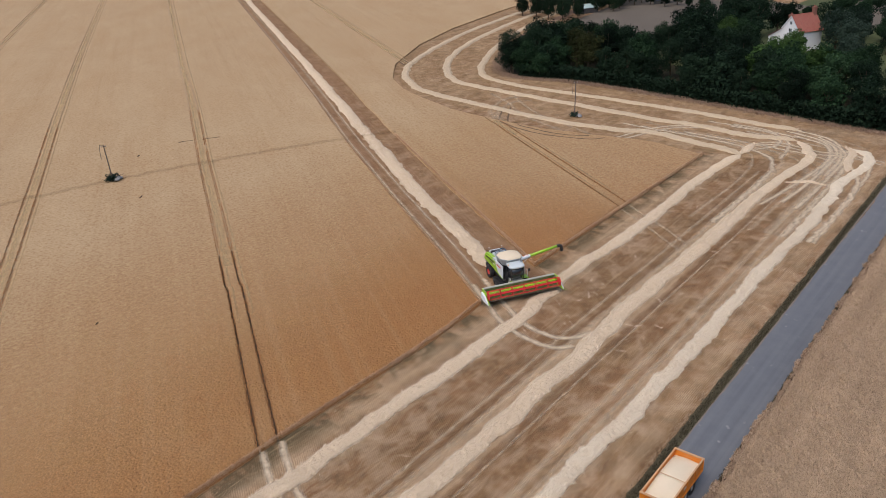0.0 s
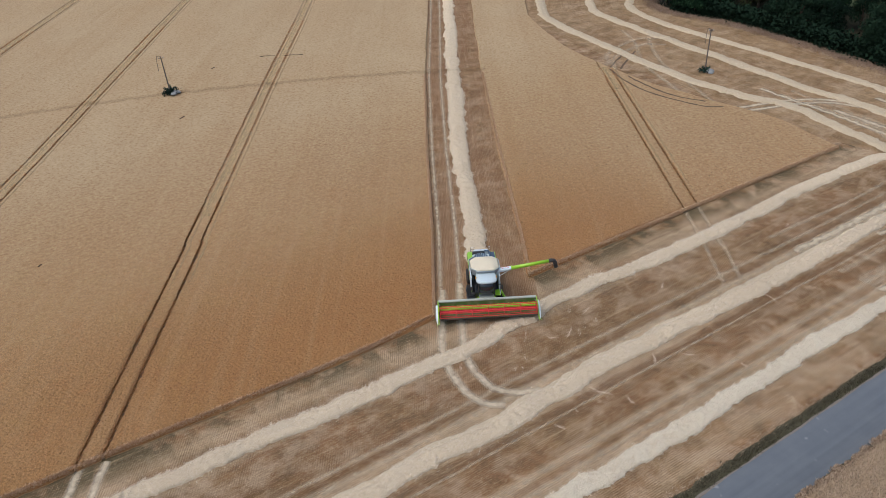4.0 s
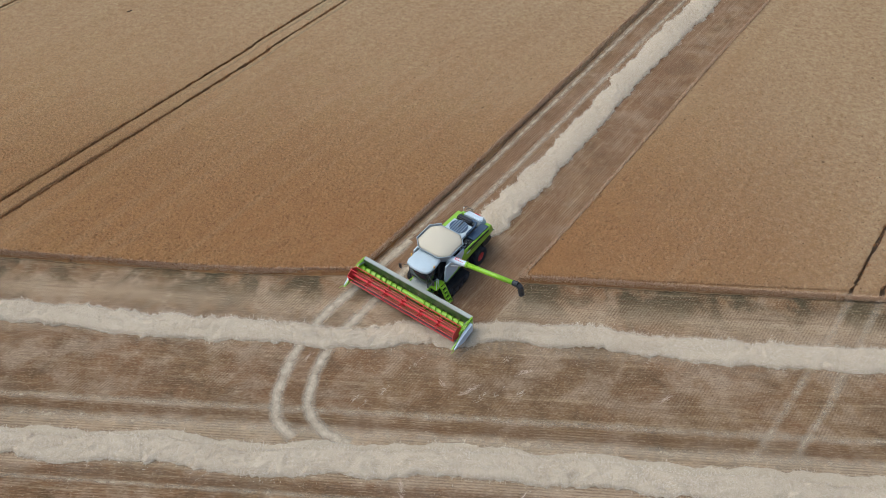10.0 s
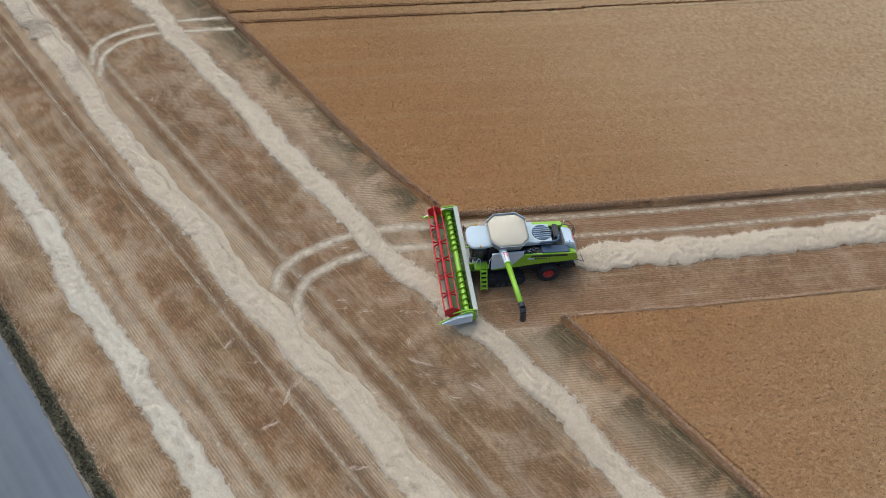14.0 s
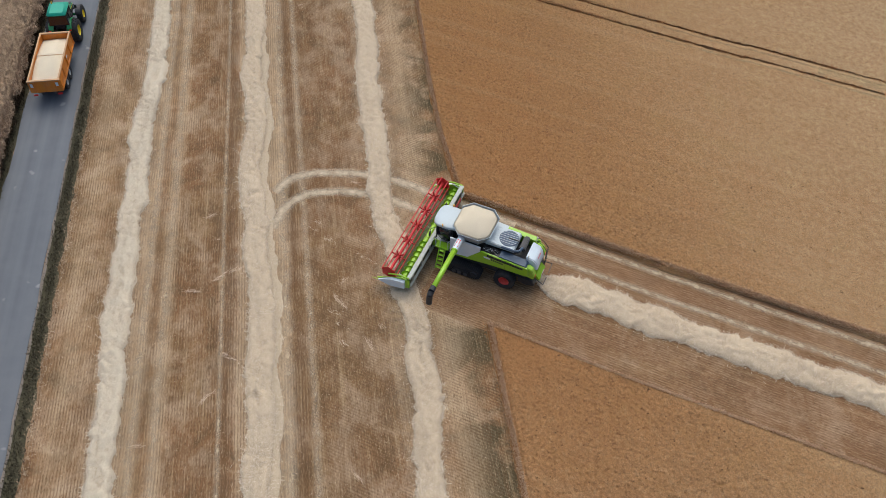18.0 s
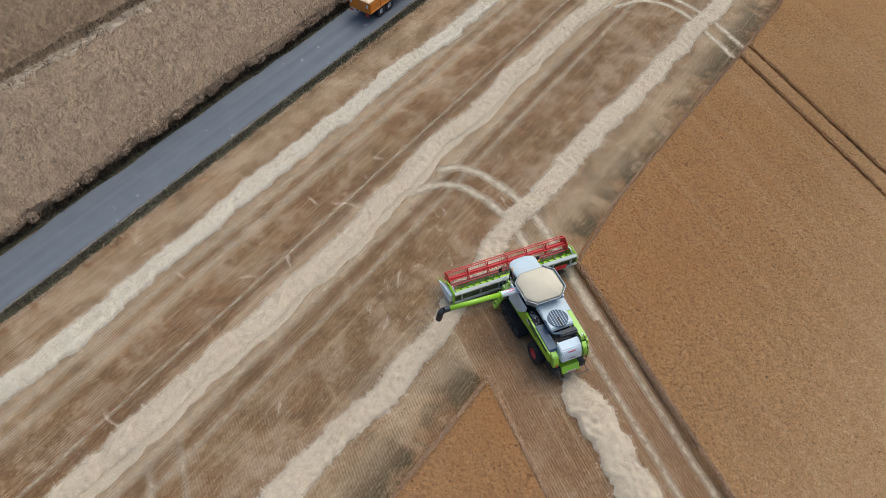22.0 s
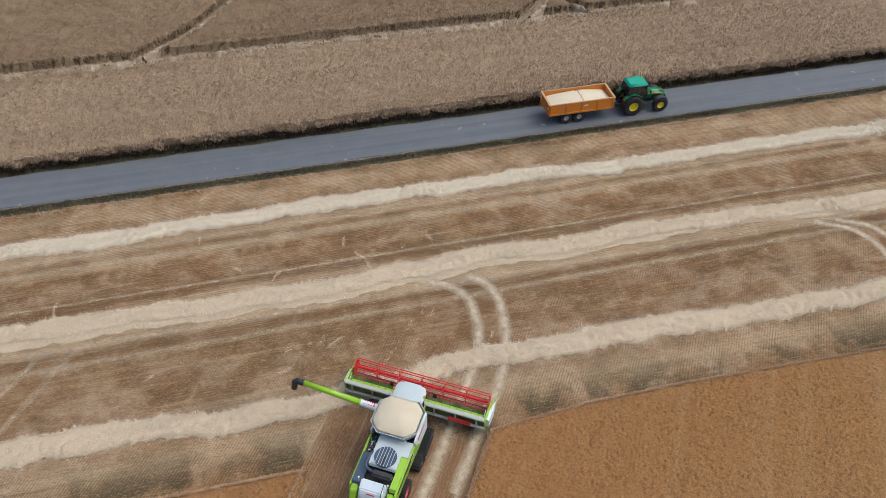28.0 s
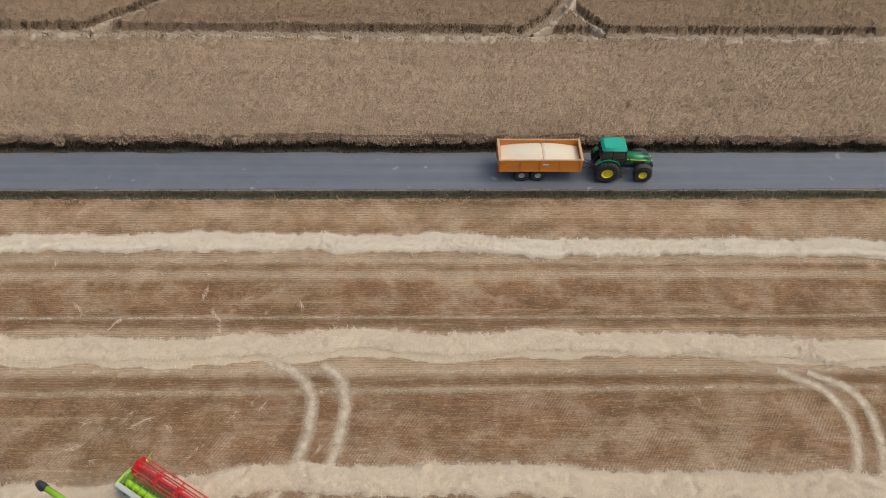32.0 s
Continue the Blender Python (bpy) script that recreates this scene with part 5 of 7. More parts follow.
def crawler(parent, x, y, s):
    """A rubber crawler unit: belt round a drive wheel, an idler and rollers."""
    pts = []
    for cx, cz, r, a0, a1 in ((0.95, 0.62, 0.52, 80, -75), (0.5, 0.1, 0.1, -80, -100), (-0.6, 0.1, 0.1, -80, -100), (-0.98, 0.5, 0.42, -100, -260)):
        for k in range(7):
            a = radians(a0 + (a1 - a0) * k / 6)
            pts.append((cx + math.cos(a) * r, cz + math.sin(a) * r))
    bm = bmesh.new()
    prism(bm, pts, -0.34, 0.34)
    for p, q in zip(pts, pts[1:] + pts[:1]):
        d = Vector((q[0] - p[0], 0, q[1] - p[1]))
        n = max(1, int(d.length / 0.13))
        for k in range(n):
            c = Vector((p[0], 0, p[1])) + d * (k + 0.5) / n
            m = Matrix.Translation(c) @ Matrix.Rotation(-math.atan2(d.z, d.x), 4, "Y")
            box(bm, (0, 0, 0.02), (0.05, 0.7, 0.09), m)
    t = part("crawler_track", bm, RUBBER, parent, "black rubber crawler track")
    t.location = (x, y, 0.02)
    for name, cx, cz, r in (("drive_wheel", 0.95, 0.62, 0.36), ("idler", -0.98, 0.5, 0.28), ("roller", -0.35, 0.22, 0.17), ("roller", 0.1, 0.22, 0.17), ("roller", 0.5, 0.22, 0.17)):
        bm = bmesh.new()
        rod(bm, (cx, s * 0.33, cz), (cx, s * 0.40, cz), r, r * 0.9, 20)
        rod(bm, (cx, s * 0.38, cz), (cx, s * 0.45, cz), r * 0.4, r * 0.35, 12)
        part(name, bm, BLACK if r > 0.2 else DARK_STEEL, t)
    bm = bmesh.new()
    soft_box(bm, (0, s * 0.37, 0.48), (1.1, 0.06, 0.2), 0.03)
    part("side_beam", bm, BLACK, t)
    return t


def octagon(cx, cy, a, b, c):
    """An eight-sided outline: half length a, half width b, corners cut by c."""
    return [(cx + a, cy - b + c), (cx + a, cy + b - c), (cx + a - c, cy + b), (cx - a + c, cy + b), (cx - a, cy + b - c), (cx - a, cy - b + c), (cx - a + c, cy - b), (cx + a - c, cy - b)]


def loft(bm, loops, cap0=True, cap1=True):
    rings = [[bm.verts.new(p) for p in lp] for lp in loops]
    for a, b in zip(rings, rings[1:]):
        for i in range(len(a)):
            j = (i + 1) % len(a)
            bm.faces.new((a[i], a[j], b[j], b[i]))
    if cap0:
        bm.faces.new(rings[0][::-1])
    if cap1:
        bm.faces.new(rings[-1])


def header(root):
    """The cutting table, lifted clear of the ground: trough, back wall, screw, knife, dividers and the red reel."""
    W, x0 = 4.72, 2.85
    table = thing("cutting_table", (0, 0, 0.45))
    table.parent = root
    root = table
    bm = bmesh.new()
    prism(bm, [(x0, 0.35), (x0, 1.18), (x0 + 0.1, 1.2), (x0 + 0.14, 0.6), (x0 + 0.35, 0.33), (x0 + 0.8, 0.28), (x0 + 1.45, 0.2), (x0 + 1.45, 0.15), (x0 + 0.5, 0.16), (x0 + 0.2, 0.2)], -W, W)
    part("header_trough", bm, TROUGH, root, "dusty green header trough, its inner shade in the colour")
    bm = bmesh.new()
    soft_box(bm, (x0 - 0.02, 0, 1.22), (0.3, 2 * W, 0.14), 0.03)
    soft_box(bm, (x0 - 0.16, 0, 0.5), (0.16, 2 * W, 0.16), 0.03)
    part("header_frame", bm, PALE_FRAME, root, "pale dusty grey header beam")
    bm = bmesh.new()
    soft_box(bm, (x0 - 0.26, -3.1, 0.72), (0.03, 1.5, 0.42), 0.01)
    part("warning_board", bm, RED, root, "flat red warning board on the header's back")
    for y in (-4.2, -2.8, -1.4, 1.4, 2.8, 4.2):
        bm = bmesh.new()
        box(bm, (x0 - 0.13, y, 0.85), (0.12, 0.1, 0.72))
        part("frame_strut", bm, PALE_FRAME, root)
    bm = bmesh.new()
    rod(bm, (x0 + 0.48, -W + 0.1, 0.66), (x0 + 0.48, W - 0.1, 0.66), 0.19, None, 16)
    screw = part("header_auger", bm, LIME, root)
    bm = bmesh.new()
    for s in (-1, 1):
        turns, n = 8, 128
        prev = None
        for i in range(n + 1):
            a = 2 * math.pi * turns * i / n * s
            y = s * (W - 0.15 - (W - 0.9) * i / n)
            cur = [bm.verts.new((x0 + 0.48 + math.cos(a) * q, y, 0.66 + math.sin(a) * q)) for q in (0.18, 0.33)]
            if prev:
                bm.faces.new((prev[0], prev[1], cur[1], cur[0]))
            prev = cur
    part("auger_flight", bm, LIME, screw)
    bm = bmesh.new()
    for k in range(12):
        a = k * 2.4
        c = Vector((x0 + 0.48, -0.5 + k * 0.09, 0.66))
        rod(bm, c, c + Vector((math.cos(a), 0, math.sin(a))) * 0.36, 0.012, None, 5)
    part("feeder_finger", bm, BRIGHT_STEEL, screw)
    bm = bmesh.new()
    box(bm, (x0 + 1.5, 0, 0.17), (0.12, 2 * W, 0.02))
    for i in range(120):
        y = -W + 2 * W * (i + 0.5) / 120
        rod(bm, (x0 + 1.54, y, 0.17), (x0 + 1.66, y, 0.16), 0.016, 0.003, 4)
    part("knife_bar", bm, DARK_STEEL, root)
    for s in (-1, 1):
        bm = bmesh.new()
        prism(bm, [(x0 - 0.1, 0.25), (x0 - 0.1, 1.05), (x0 + 0.5, 1.12), (x0 + 1.1, 0.85), (x0 + 2.35, 0.22), (x0 + 1.2, 0.14)], s * W - 0.04, s * W + 0.04)
        part("end_plate", bm, LIME, root)
        bm = bmesh.new()
        loft(bm, [[(x0 + 0.2, s * (W + 0.04), 0.3), (x0 + 0.2, s * (W + 0.24), 0.3), (x0 + 0.2, s * (W + 0.22), 0.95), (x0 + 0.2, s * (W + 0.04), 1.0)],
                  [(x0 + 1.2, s * (W + 0.04), 0.2), (x0 + 1.2, s * (W + 0.3), 0.2), (x0 + 1.2, s * (W + 0.24), 0.8), (x0 + 1.2, s * (W + 0.04), 0.85)],
                  [(x0 + 2.2, s * (W + 0.1), 0.14), (x0 + 2.2, s * (W + 0.16), 0.14), (x0 + 2.2, s * (W + 0.16), 0.24), (x0 + 2.2, s * (W + 0.1), 0.24)]])
        part("divider", bm, WHITE, root, "white pointed crop divider")
        bm = bmesh.new()
        rod(bm, (x0 + 2.15, s * (W + 0.13), 0.2), (x0 + 2.65, s * (W + 0.2), 0.3), 0.03, 0.01, 6)
        part("divider_tip", bm, LIME, root)
        bm = bmesh.new()
        pipe(bm, [(x0 - 0.05, s * (W - 0.02), 1.25), (x0 + 0.7, s * (W - 0.02), 1.28), (x0 + 1.45, s * (W - 0.02), 1.02)], 0.06)
        part("reel_arm", bm, LIME, root)
        bm = bmesh.new()
        rod(bm, (x0 + 0.1, s * (W - 0.16), 1.0), (x0 + 0.75, s * (W - 0.16), 1.24), 0.035)
        part("reel_ram", bm, BRIGHT_STEEL, root)
    # reel
    cx, cz, R = x0 + 1.5, 1.0, 0.55
    reel = thing("reel")
    reel.parent = root
    bm = bmesh.new()
    rod(bm, (cx, -W + 0.15, cz), (cx, W - 0.15, cz), 0.10, None, 12)
    part("reel_shaft", bm, RED, reel)
    for k in range(6):
        a = radians(60 * k + 20)
        bx, bz = cx + math.cos(a) * R, cz + math.sin(a) * R
        bm = bmesh.new()
        rod(bm, (bx, -W + 0.12, bz), (bx, W - 0.12, bz), 0.035, None, 8)
        part("reel_bat", bm, RED, reel)
        bm = bmesh.new()
        for i in range(52):
            y = -W + 0.2 + (2 * W - 0.4) * i / 51
            rod(bm, (bx, y, bz), (bx - 0.06, y, bz - 0.25), 0.008, None, 3)
        tagged(part("reel_tine", bm, RED, reel), kind="stuff")
    for y in np.linspace(-W + 0.16, W - 0.16, 7):
        for k in range(6):
            a = radians(60 * k + 20)
            bm = bmesh.new()
            m = Matrix.Translation((cx, y, cz)) @ Matrix.Rotation(-a, 4, "Y")
            box(bm, (R / 2, 0, 0), (R, 0.035, 0.12), m)
            part("reel_spoke", bm, RED, reel)
        if abs(y) > W - 0.2:
            bm = bmesh.new()
            rod(bm, (cx, y - 0.012, cz), (cx, y + 0.012, cz), R * 1.02, None, 6)
            part("reel_end_disc", bm, RED, reel)


def combine(where, turn):
    root = thing("combine_harvester", where, turn, "lime green and grey combine harvester with full tank and red reel", "combine harvester")
    # lower body
    bm = bmesh.new()
    prism(bm, [(-4.1, 1.15), (-4.4, 1.7), (-4.3, 2.2), (1.2, 2.2), (1.5, 1.6), (1.3, 0.95), (-0.2, 0.8), (-2.0, 0.85)], -1.05, 1.05)
    part("chassis", bm, BLACK, root, "dark chassis and threshing body")
    for s in (-1, 1):
        # the green flank, sweeping up towards the front
        bm = bmesh.new()
        prism(bm, [(-4.5, 1.95), (-4.3, 2.66), (-1.0, 2.86), (-0.95, 2.70), (-0.15, 1.86), (1.2, 1.66), (1.2, 1.50), (-0.6, 1.66), (-1.9, 1.80), (-4.2, 1.84)], s * 1.30, s * 1.42)
        bmesh.ops.bevel(bm, geom=list(bm.edges), offset=0.03, segments=2, affect="EDGES", clamp_overlap=True)
        side = part("side_panel", bm, LIME, root, "lime green side panel")
        bm = bmesh.new()
        for k in range(2):
            drop = 0.10 + 0.11 * k
            bm = bmesh.new()
            prism(bm, [(-4.0, 2.62 - drop), (-4.0, 2.69 - drop), (-1.45, 2.845 - drop), (-1.45, 2.775 - drop)], s * 1.40, s * 1.445)
            part("vent_slot", bm, BLACK, side)
        for k in range(6):
            bm = bmesh.new()
            prism(bm, [(-2.62 + 0.15 * k, 2.24 + 0.012 * k), (-2.60 + 0.15 * k, 2.37 + 0.012 * k), (-2.51 + 0.15 * k, 2.375 + 0.012 * k), (-2.53 + 0.15 * k, 2.245 + 0.012 * k)], s * 1.40, s * 1.434)
            part("name_bar", bm, BLACK, side)
        bm = bmesh.new()
        prism(bm, [(-1.68, 2.33), (-1.66, 2.48), (-1.22, 2.50), (-1.24, 2.35)], s * 1.40, s * 1.434)
        part("number_bar", bm, WHITE, side)
        bm = bmesh.new()
        prism(bm, [(-2.78, 1.80), (-2.78, 2.74), (-2.765, 2.74), (-2.765, 1.80)], s * 1.40, s * 1.426)
        part("panel_joint", bm, BLACK, side)
        # grey flank under the tank
        bm = bmesh.new()
        prism(bm, [(-0.93, 2.78), (-0.93, 3.2), (1.25, 3.2), (1.25, 1.62), (-0.1, 1.80)], s * 1.31, s * 1.43)
        bmesh.ops.bevel(bm, geom=list(bm.edges), offset=0.025, segments=2, affect="EDGES", clamp_overlap=True)
        mid_panel = part("side_panel", bm, WHITE, root, "pale grey side panel")
        if s < 0:
            bm = bmesh.new()
            for k in range(6):
                box(bm, (-0.42 + k * 0.2, s * 1.437, 2.78), (0.15, 0.012, 0.19))
            part("logo_bar", bm, RED, mid_panel)
        # fender over the track
        bm = bmesh.new()
        soft_box(bm, (0.4, s * 1.15, 1.42), (2.3, 0.5, 0.06), 0.02)
        part("fender", bm, BLACK, root)
        crawler(root, 0.25, s * 1.38, s)
        wheel(root, -2.85, s * 1.32, 0.76, 0.6, RIM_RED, 0.38, s, 20)
    bm = bmesh.new()
    rod(bm, (-2.85, -1.2, 0.76), (-2.85, 1.2, 0.76), 0.12)
    part("rear_axle", bm, DARK_STEEL, root)
    # deck behind the tank
    bm = bmesh.new()
    prism(bm, [(-3.1, 2.95), (-3.0, 3.22), (-1.0, 3.28), (-1.0, 2.9)], -0.95, 0.72)
    bmesh.ops.bevel(bm, geom=list(bm.edges), offset=0.05, segments=2, affect="EDGES", clamp_overlap=True)
    deck = part("engine_deck", bm, LIGHT_GREY, root, "ribbed pale grey engine deck")
    for k in range(7):
        bm = bmesh.new()
        box(bm, (-1.38, -0.8 + k * 0.24, 3.268), (0.62, 0.035, 0.014))
        part("deck_rib", bm, LIGHT_GREY, deck)
    bm = bmesh.new()
    rod(bm, (-2.42, -0.12, 3.2), (-2.42, -0.12, 3.285), 0.67, None, 40)
    screen = part("radiator_screen", bm, SLATE, deck, "round dark radiator screen with pale bars")
    for k in range(6):
        y = -0.57 + k * 0.18
        h = math.sqrt(max(0.01, 0.65 ** 2 - (y + 0.12) ** 2))
        bm = bmesh.new()
        box(bm, (-2.42, y, 3.293), (2 * h, 0.025, 0.016))
        part("screen_bar", bm, LIGHT_GREY, screen)
    bm = bmesh.new()
    soft_box(bm, (-2.75, -0.12, 3.325), (0.75, 0.1, 0.06), 0.02)
    part("screen_arm", bm, BLACK, screen)
    bm = bmesh.new()
    prism(bm, [(-4.15, 2.66), (-4.05, 2.9), (-2.0, 3.02), (-2.0, 2.66)], -1.34, -0.95)
    part("deck_side", bm, LIME, root)
    bm = bmesh.new()
    prism(bm, [(-1.98, 2.66), (-1.98, 3.04), (-1.0, 3.12), (-1.0, 2.66)], -1.34, -0.95)
    part("deck_side", bm, LIGHT_GREY, root, "pale grey deck side")
    bm = bmesh.new()
    prism(bm, [(-4.2, 2.60), (-4.1, 2.75), (-2.25, 2.88), (-2.25, 2.62)], 0.74, 1.33)
    part("deck_side", bm, SLATE, root, "slate blue side deck")
    # open engine bay
    bm = bmesh.new()
    box(bm, (-1.62, 1.03, 2.55), (1.34, 0.6, 0.3))
    bay = part("engine_bay", bm, BLACK, root)
    rs = random.Random(5)
    for k in range(26):
        bm = bmesh.new()
        a = Vector((rs.uniform(-2.15, -1.1), rs.uniform(0.82, 1.25), rs.uniform(2.7, 2.85)))
        pipe(bm, [a, a + Vector((rs.uniform(-0.3, 0.3), rs.uniform(-0.15, 0.15), rs.uniform(-0.02, 0.1)))], rs.uniform(0.02, 0.06))
        part("hose", bm, BLACK if k % 3 else BRIGHT_STEEL, bay)
    # air intake at the rear
    bm = bmesh.new()
    soft_box(bm, (-3.48, -0.3, 3.02), (0.42, 1.25, 0.34), 0.08)
    part("cooling_box", bm, BLACK, root)
    bm = bmesh.new()
    pipe(bm, [(-2.15, 0.66, 3.1), (-2.5, 0.78, 3.26), (-3.1, 0.82, 3.3), (-3.42, 0.7, 3.3), (-3.52, 0.3, 3.26)], 0.085, 10)
    part("exhaust_pipe", bm, SLATE, root)
    # rear hood
    bm = bmesh.new()
    loft(bm, [[(-3.95, -0.75, 3.05), (-3.95, 0.75, 3.05), (-3.95, 0.85, 2.2), (-3.95, -0.85, 2.2)],
              [(-4.55, -0.72, 2.85), (-4.55, 0.72, 2.85), (-4.6, 0.80, 2.1), (-4.6, -0.80, 2.1)],
              [(-4.75, -0.66, 2.55), (-4.75, 0.66, 2.55), (-4.85, 0.74, 1.95), (-4.85, -0.74, 1.95)]])
    bmesh.ops.bevel(bm, geom=list(bm.edges), offset=0.06, segments=2, affect="EDGES", clamp_overlap=True)
    hood = part("rear_hood", bm, WHITE, root, "white rear hood")
    bm = bmesh.new()
    box(bm, (-4.68, 0, 2.72), (0.02, 0.5, 0.09), Matrix.Translation((0, 0, 0)))
    part("logo_bar", bm, RED, hood)
    bm = bmesh.new()
    box(bm, (-4.86, 0, 2.28), (0.02, 0.45, 0.06))
    part("name_bar", bm, DARK_STEEL, hood)
    for s in (-1, 1):
        bm = bmesh.new()
        prism(bm, [(-4.2, 1.7), (-4.2, 2.62), (-4.6, 2.48), (-4.85, 1.95), (-4.8, 1.6)], s * 0.86, s * 1.28)
        bmesh.ops.bevel(bm, geom=list(bm.edges), offset=0.05, segments=2, affect="EDGES", clamp_overlap=True)
        rear = part("rear_flank", bm, LIME, root)
        bm = bmesh.new()
        box(bm, (-4.84, s * 1.06, 1.82), (0.04, 0.12, 0.22))
        part("tail_lamp", bm, RED, rear)
    bm = bmesh.new()
    prism(bm, [(-4.2, 1.25), (-4.8, 1.35), (-5.1, 1.0), (-5.05, 0.9), (-4.2, 1.0)], -0.62, 0.62)
    part("straw_hood", bm, LIME, root, "lime green straw spreader hood")
    bm = bmesh.new()
    prism(bm, [(-3.7, 0.75), (-3.7, 1.3), (-4.75, 1.2), (-4.9, 0.8), (-4.4, 0.6)], -1.15, 1.15)
    bmesh.ops.bevel(bm, geom=list(bm.edges), offset=0.04, segments=2, affect="EDGES", clamp_overlap=True)
    part("straw_chopper", bm, BLACK, root, "dark straw chopper housing")
    bm = bmesh.new()
    box(bm, (-5.1, 0, 1.06), (0.03, 0.62, 0.16), Matrix.Rotation(0.0, 4, "Y"))
    board = part("warning_board", bm, WHITE, root, "red and white striped warning board")
    for k in range(4):
        bm = bmesh.new()
        box(bm, (0, 0, 0), (0.012, 0.06, 0.2), Matrix.Translation((-5.12, -0.24 + 0.16 * k, 1.06)) @ Matrix.Rotation(0.6, 4, "X"))
        part("stripe", bm, RED, board)
    bm = bmesh.new()
    for s in (-1, 1):
        pipe(bm, [(-4.9, s * 0.85, 1.25), (-5.45, s * 1.0, 1.1), (-5.45, s * 0.2, 0.95)], 0.03)
    part("rear_guard_rail", bm, DARK_STEEL, root)
    ladder = thing("rear_ladder")
    ladder.parent = root
    for y in (-1.0, -0.66):
        bm = bmesh.new()
        pipe(bm, [(-4.98, y, 1.0), (-4.98, y, 2.6), (-4.6, y, 3.1), (-4.1, y, 3.3)], 0.022)
        part("ladder_rail", bm, BLACK, ladder)
    for k in range(7):
        bm = bmesh.new()
        rod(bm, (-4.98, -1.0, 1.1 + k * 0.25), (-4.98, -0.66, 1.1 + k * 0.25), 0.018, None, 6)
        part("rung", bm, BLACK, ladder)
    for y in (-0.9, 0.85):
        bm = bmesh.new()
        rod(bm, (-4.15, y, 3.0), (-4.15, y, 3.32), 0.02)
        soft_box(bm, (-4.15, y, 3.36), (0.1, 0.1, 0.1), 0.02)
        part("rear_work_lamp", bm, LAMP, root)
    # grain tank
    tank = thing("grain_tank")
    tank.parent = root
    o1, o2 = octagon(0, 0, 1.0, 1.15, 0.35), octagon(-0.02, 0, 1.34, 1.44, 0.6)
    bm = bmesh.new()
    loft(bm, [[(x, y, 3.12) for x, y in o1], [(x, y, 3.86) for x, y in o2], [(x * 0.965, y * 0.965, 3.86) for x, y in o2], [(x * 0.96, y * 0.96, 3.2) for x, y in o1]], False, False)
    part("tank_wall", bm, TANK_GREY, tank, "grey flared grain tank walls")
    for i in range(8):
        a, b = o2[i], o2[(i + 1) % 8]
        bm = bmesh.new()
        rod(bm, (*a, 3.87), (*b, 3.87), 0.018, None, 8)
        rod(bm, (*o1[i], 3.14), (*a, 3.87), 0.03, None, 6)
        part("tank_rim", bm, LIGHT_GREY, tank)
    for i in (5, 6, 7):
        a, b = o2[i], o2[(i + 1) % 8]
        bm = bmesh.new()
        loft(bm, [[(*a, 3.88), (*b, 3.88), (b[0] * 0.985, b[1] * 0.985, 3.88), (a[0] * 0.985, a[1] * 0.985, 3.88)],
                  [(a[0] * 1.03, a[1] * 1.03, 4.0), (b[0] * 1.03, b[1] * 1.03, 4.0), (b[0] * 1.015, b[1] * 1.015, 4.0), (a[0] * 1.015, a[1] * 1.015, 4.0)]])
        flap = part("tank_flap", bm, TANK_GREY, tank, "grey raised tank extension flap")
        bm = bmesh.new()
        rod(bm, (a[0] * 1.025, a[1] * 1.025, 4.01), (b[0] * 1.025, b[1] * 1.025, 4.01), 0.022, None, 6)
        part("flap_rail", bm, LIGHT_GREY, flap)
    for k in range(8):
        y = -0.7 + k * 0.2
        bm = bmesh.new()
        box(bm, (0, 0, 0), (0.04, 0.06, 0.5), Matrix.Translation((-1.14, y, 3.62)) @ Matrix.Rotation(-0.3, 4, "Y"))
        part("tank_rib", bm, LIGHT_GREY, tank)
    bm = bmesh.new()
    rings = []
    for q, h in ((1.0, 3.87), (0.93, 3.97), (0.68, 4.12), (0.4, 4.23), (0.15, 4.28)):
        ring = []
        for i in range(40):
            a = 2 * math.pi * i / 40
            k = 1 / max(abs(math.cos(a)) / 1.30, abs(math.sin(a)) / 1.40, (abs(math.cos(a)) + abs(math.sin(a))) / 2.15)
            ring.append((math.cos(a) * q * k, math.sin(a) * q * k, h + 0.03 * noise.noise((math.cos(a) * 3 * q, math.sin(a) * 3 * q, 1))))
        rings.append(ring)
    loft(bm, rings, True, True)
    smooth(tagged(part("heaped_grain", bm, GRAIN, tank, "heaped golden grain"), kind="stuff"))
    # cab
    cab = thing("cab")
    cab.parent = root
    bm = bmesh.new()
    loft(bm, [[(1.3, -0.78, 1.75), (2.35, -0.68, 1.75), (2.35, 0.68, 1.75), (1.3, 0.78, 1.75)], [(1.3, -0.85, 2.4), (2.62, -0.75, 2.4), (2.62, 0.75, 2.4), (1.3, 0.85, 2.4)],
              [(1.3, -0.85, 3.4), (2.5, -0.78, 3.4), (2.5, 0.78, 3.4), (1.3, 0.85, 3.4)]])
    bmesh.ops.bevel(bm, geom=list(bm.edges), offset=0.08, segments=2, affect="EDGES", clamp_overlap=True)
    smooth(part("cab_glass", bm, GLASS, cab, "dark tinted cab windows"))
    bm = bmesh.new()
    out = [(2.84, 0), (2.81, 0.5), (2.66, 0.86), (2.4, 0.99), (1.75, 1.0), (1.15, 0.92), (1.05, 0.6), (1.05, -0.6), (1.15, -0.92), (1.75, -1.0), (2.4, -0.99), (2.66, -0.86), (2.81, -0.5)]
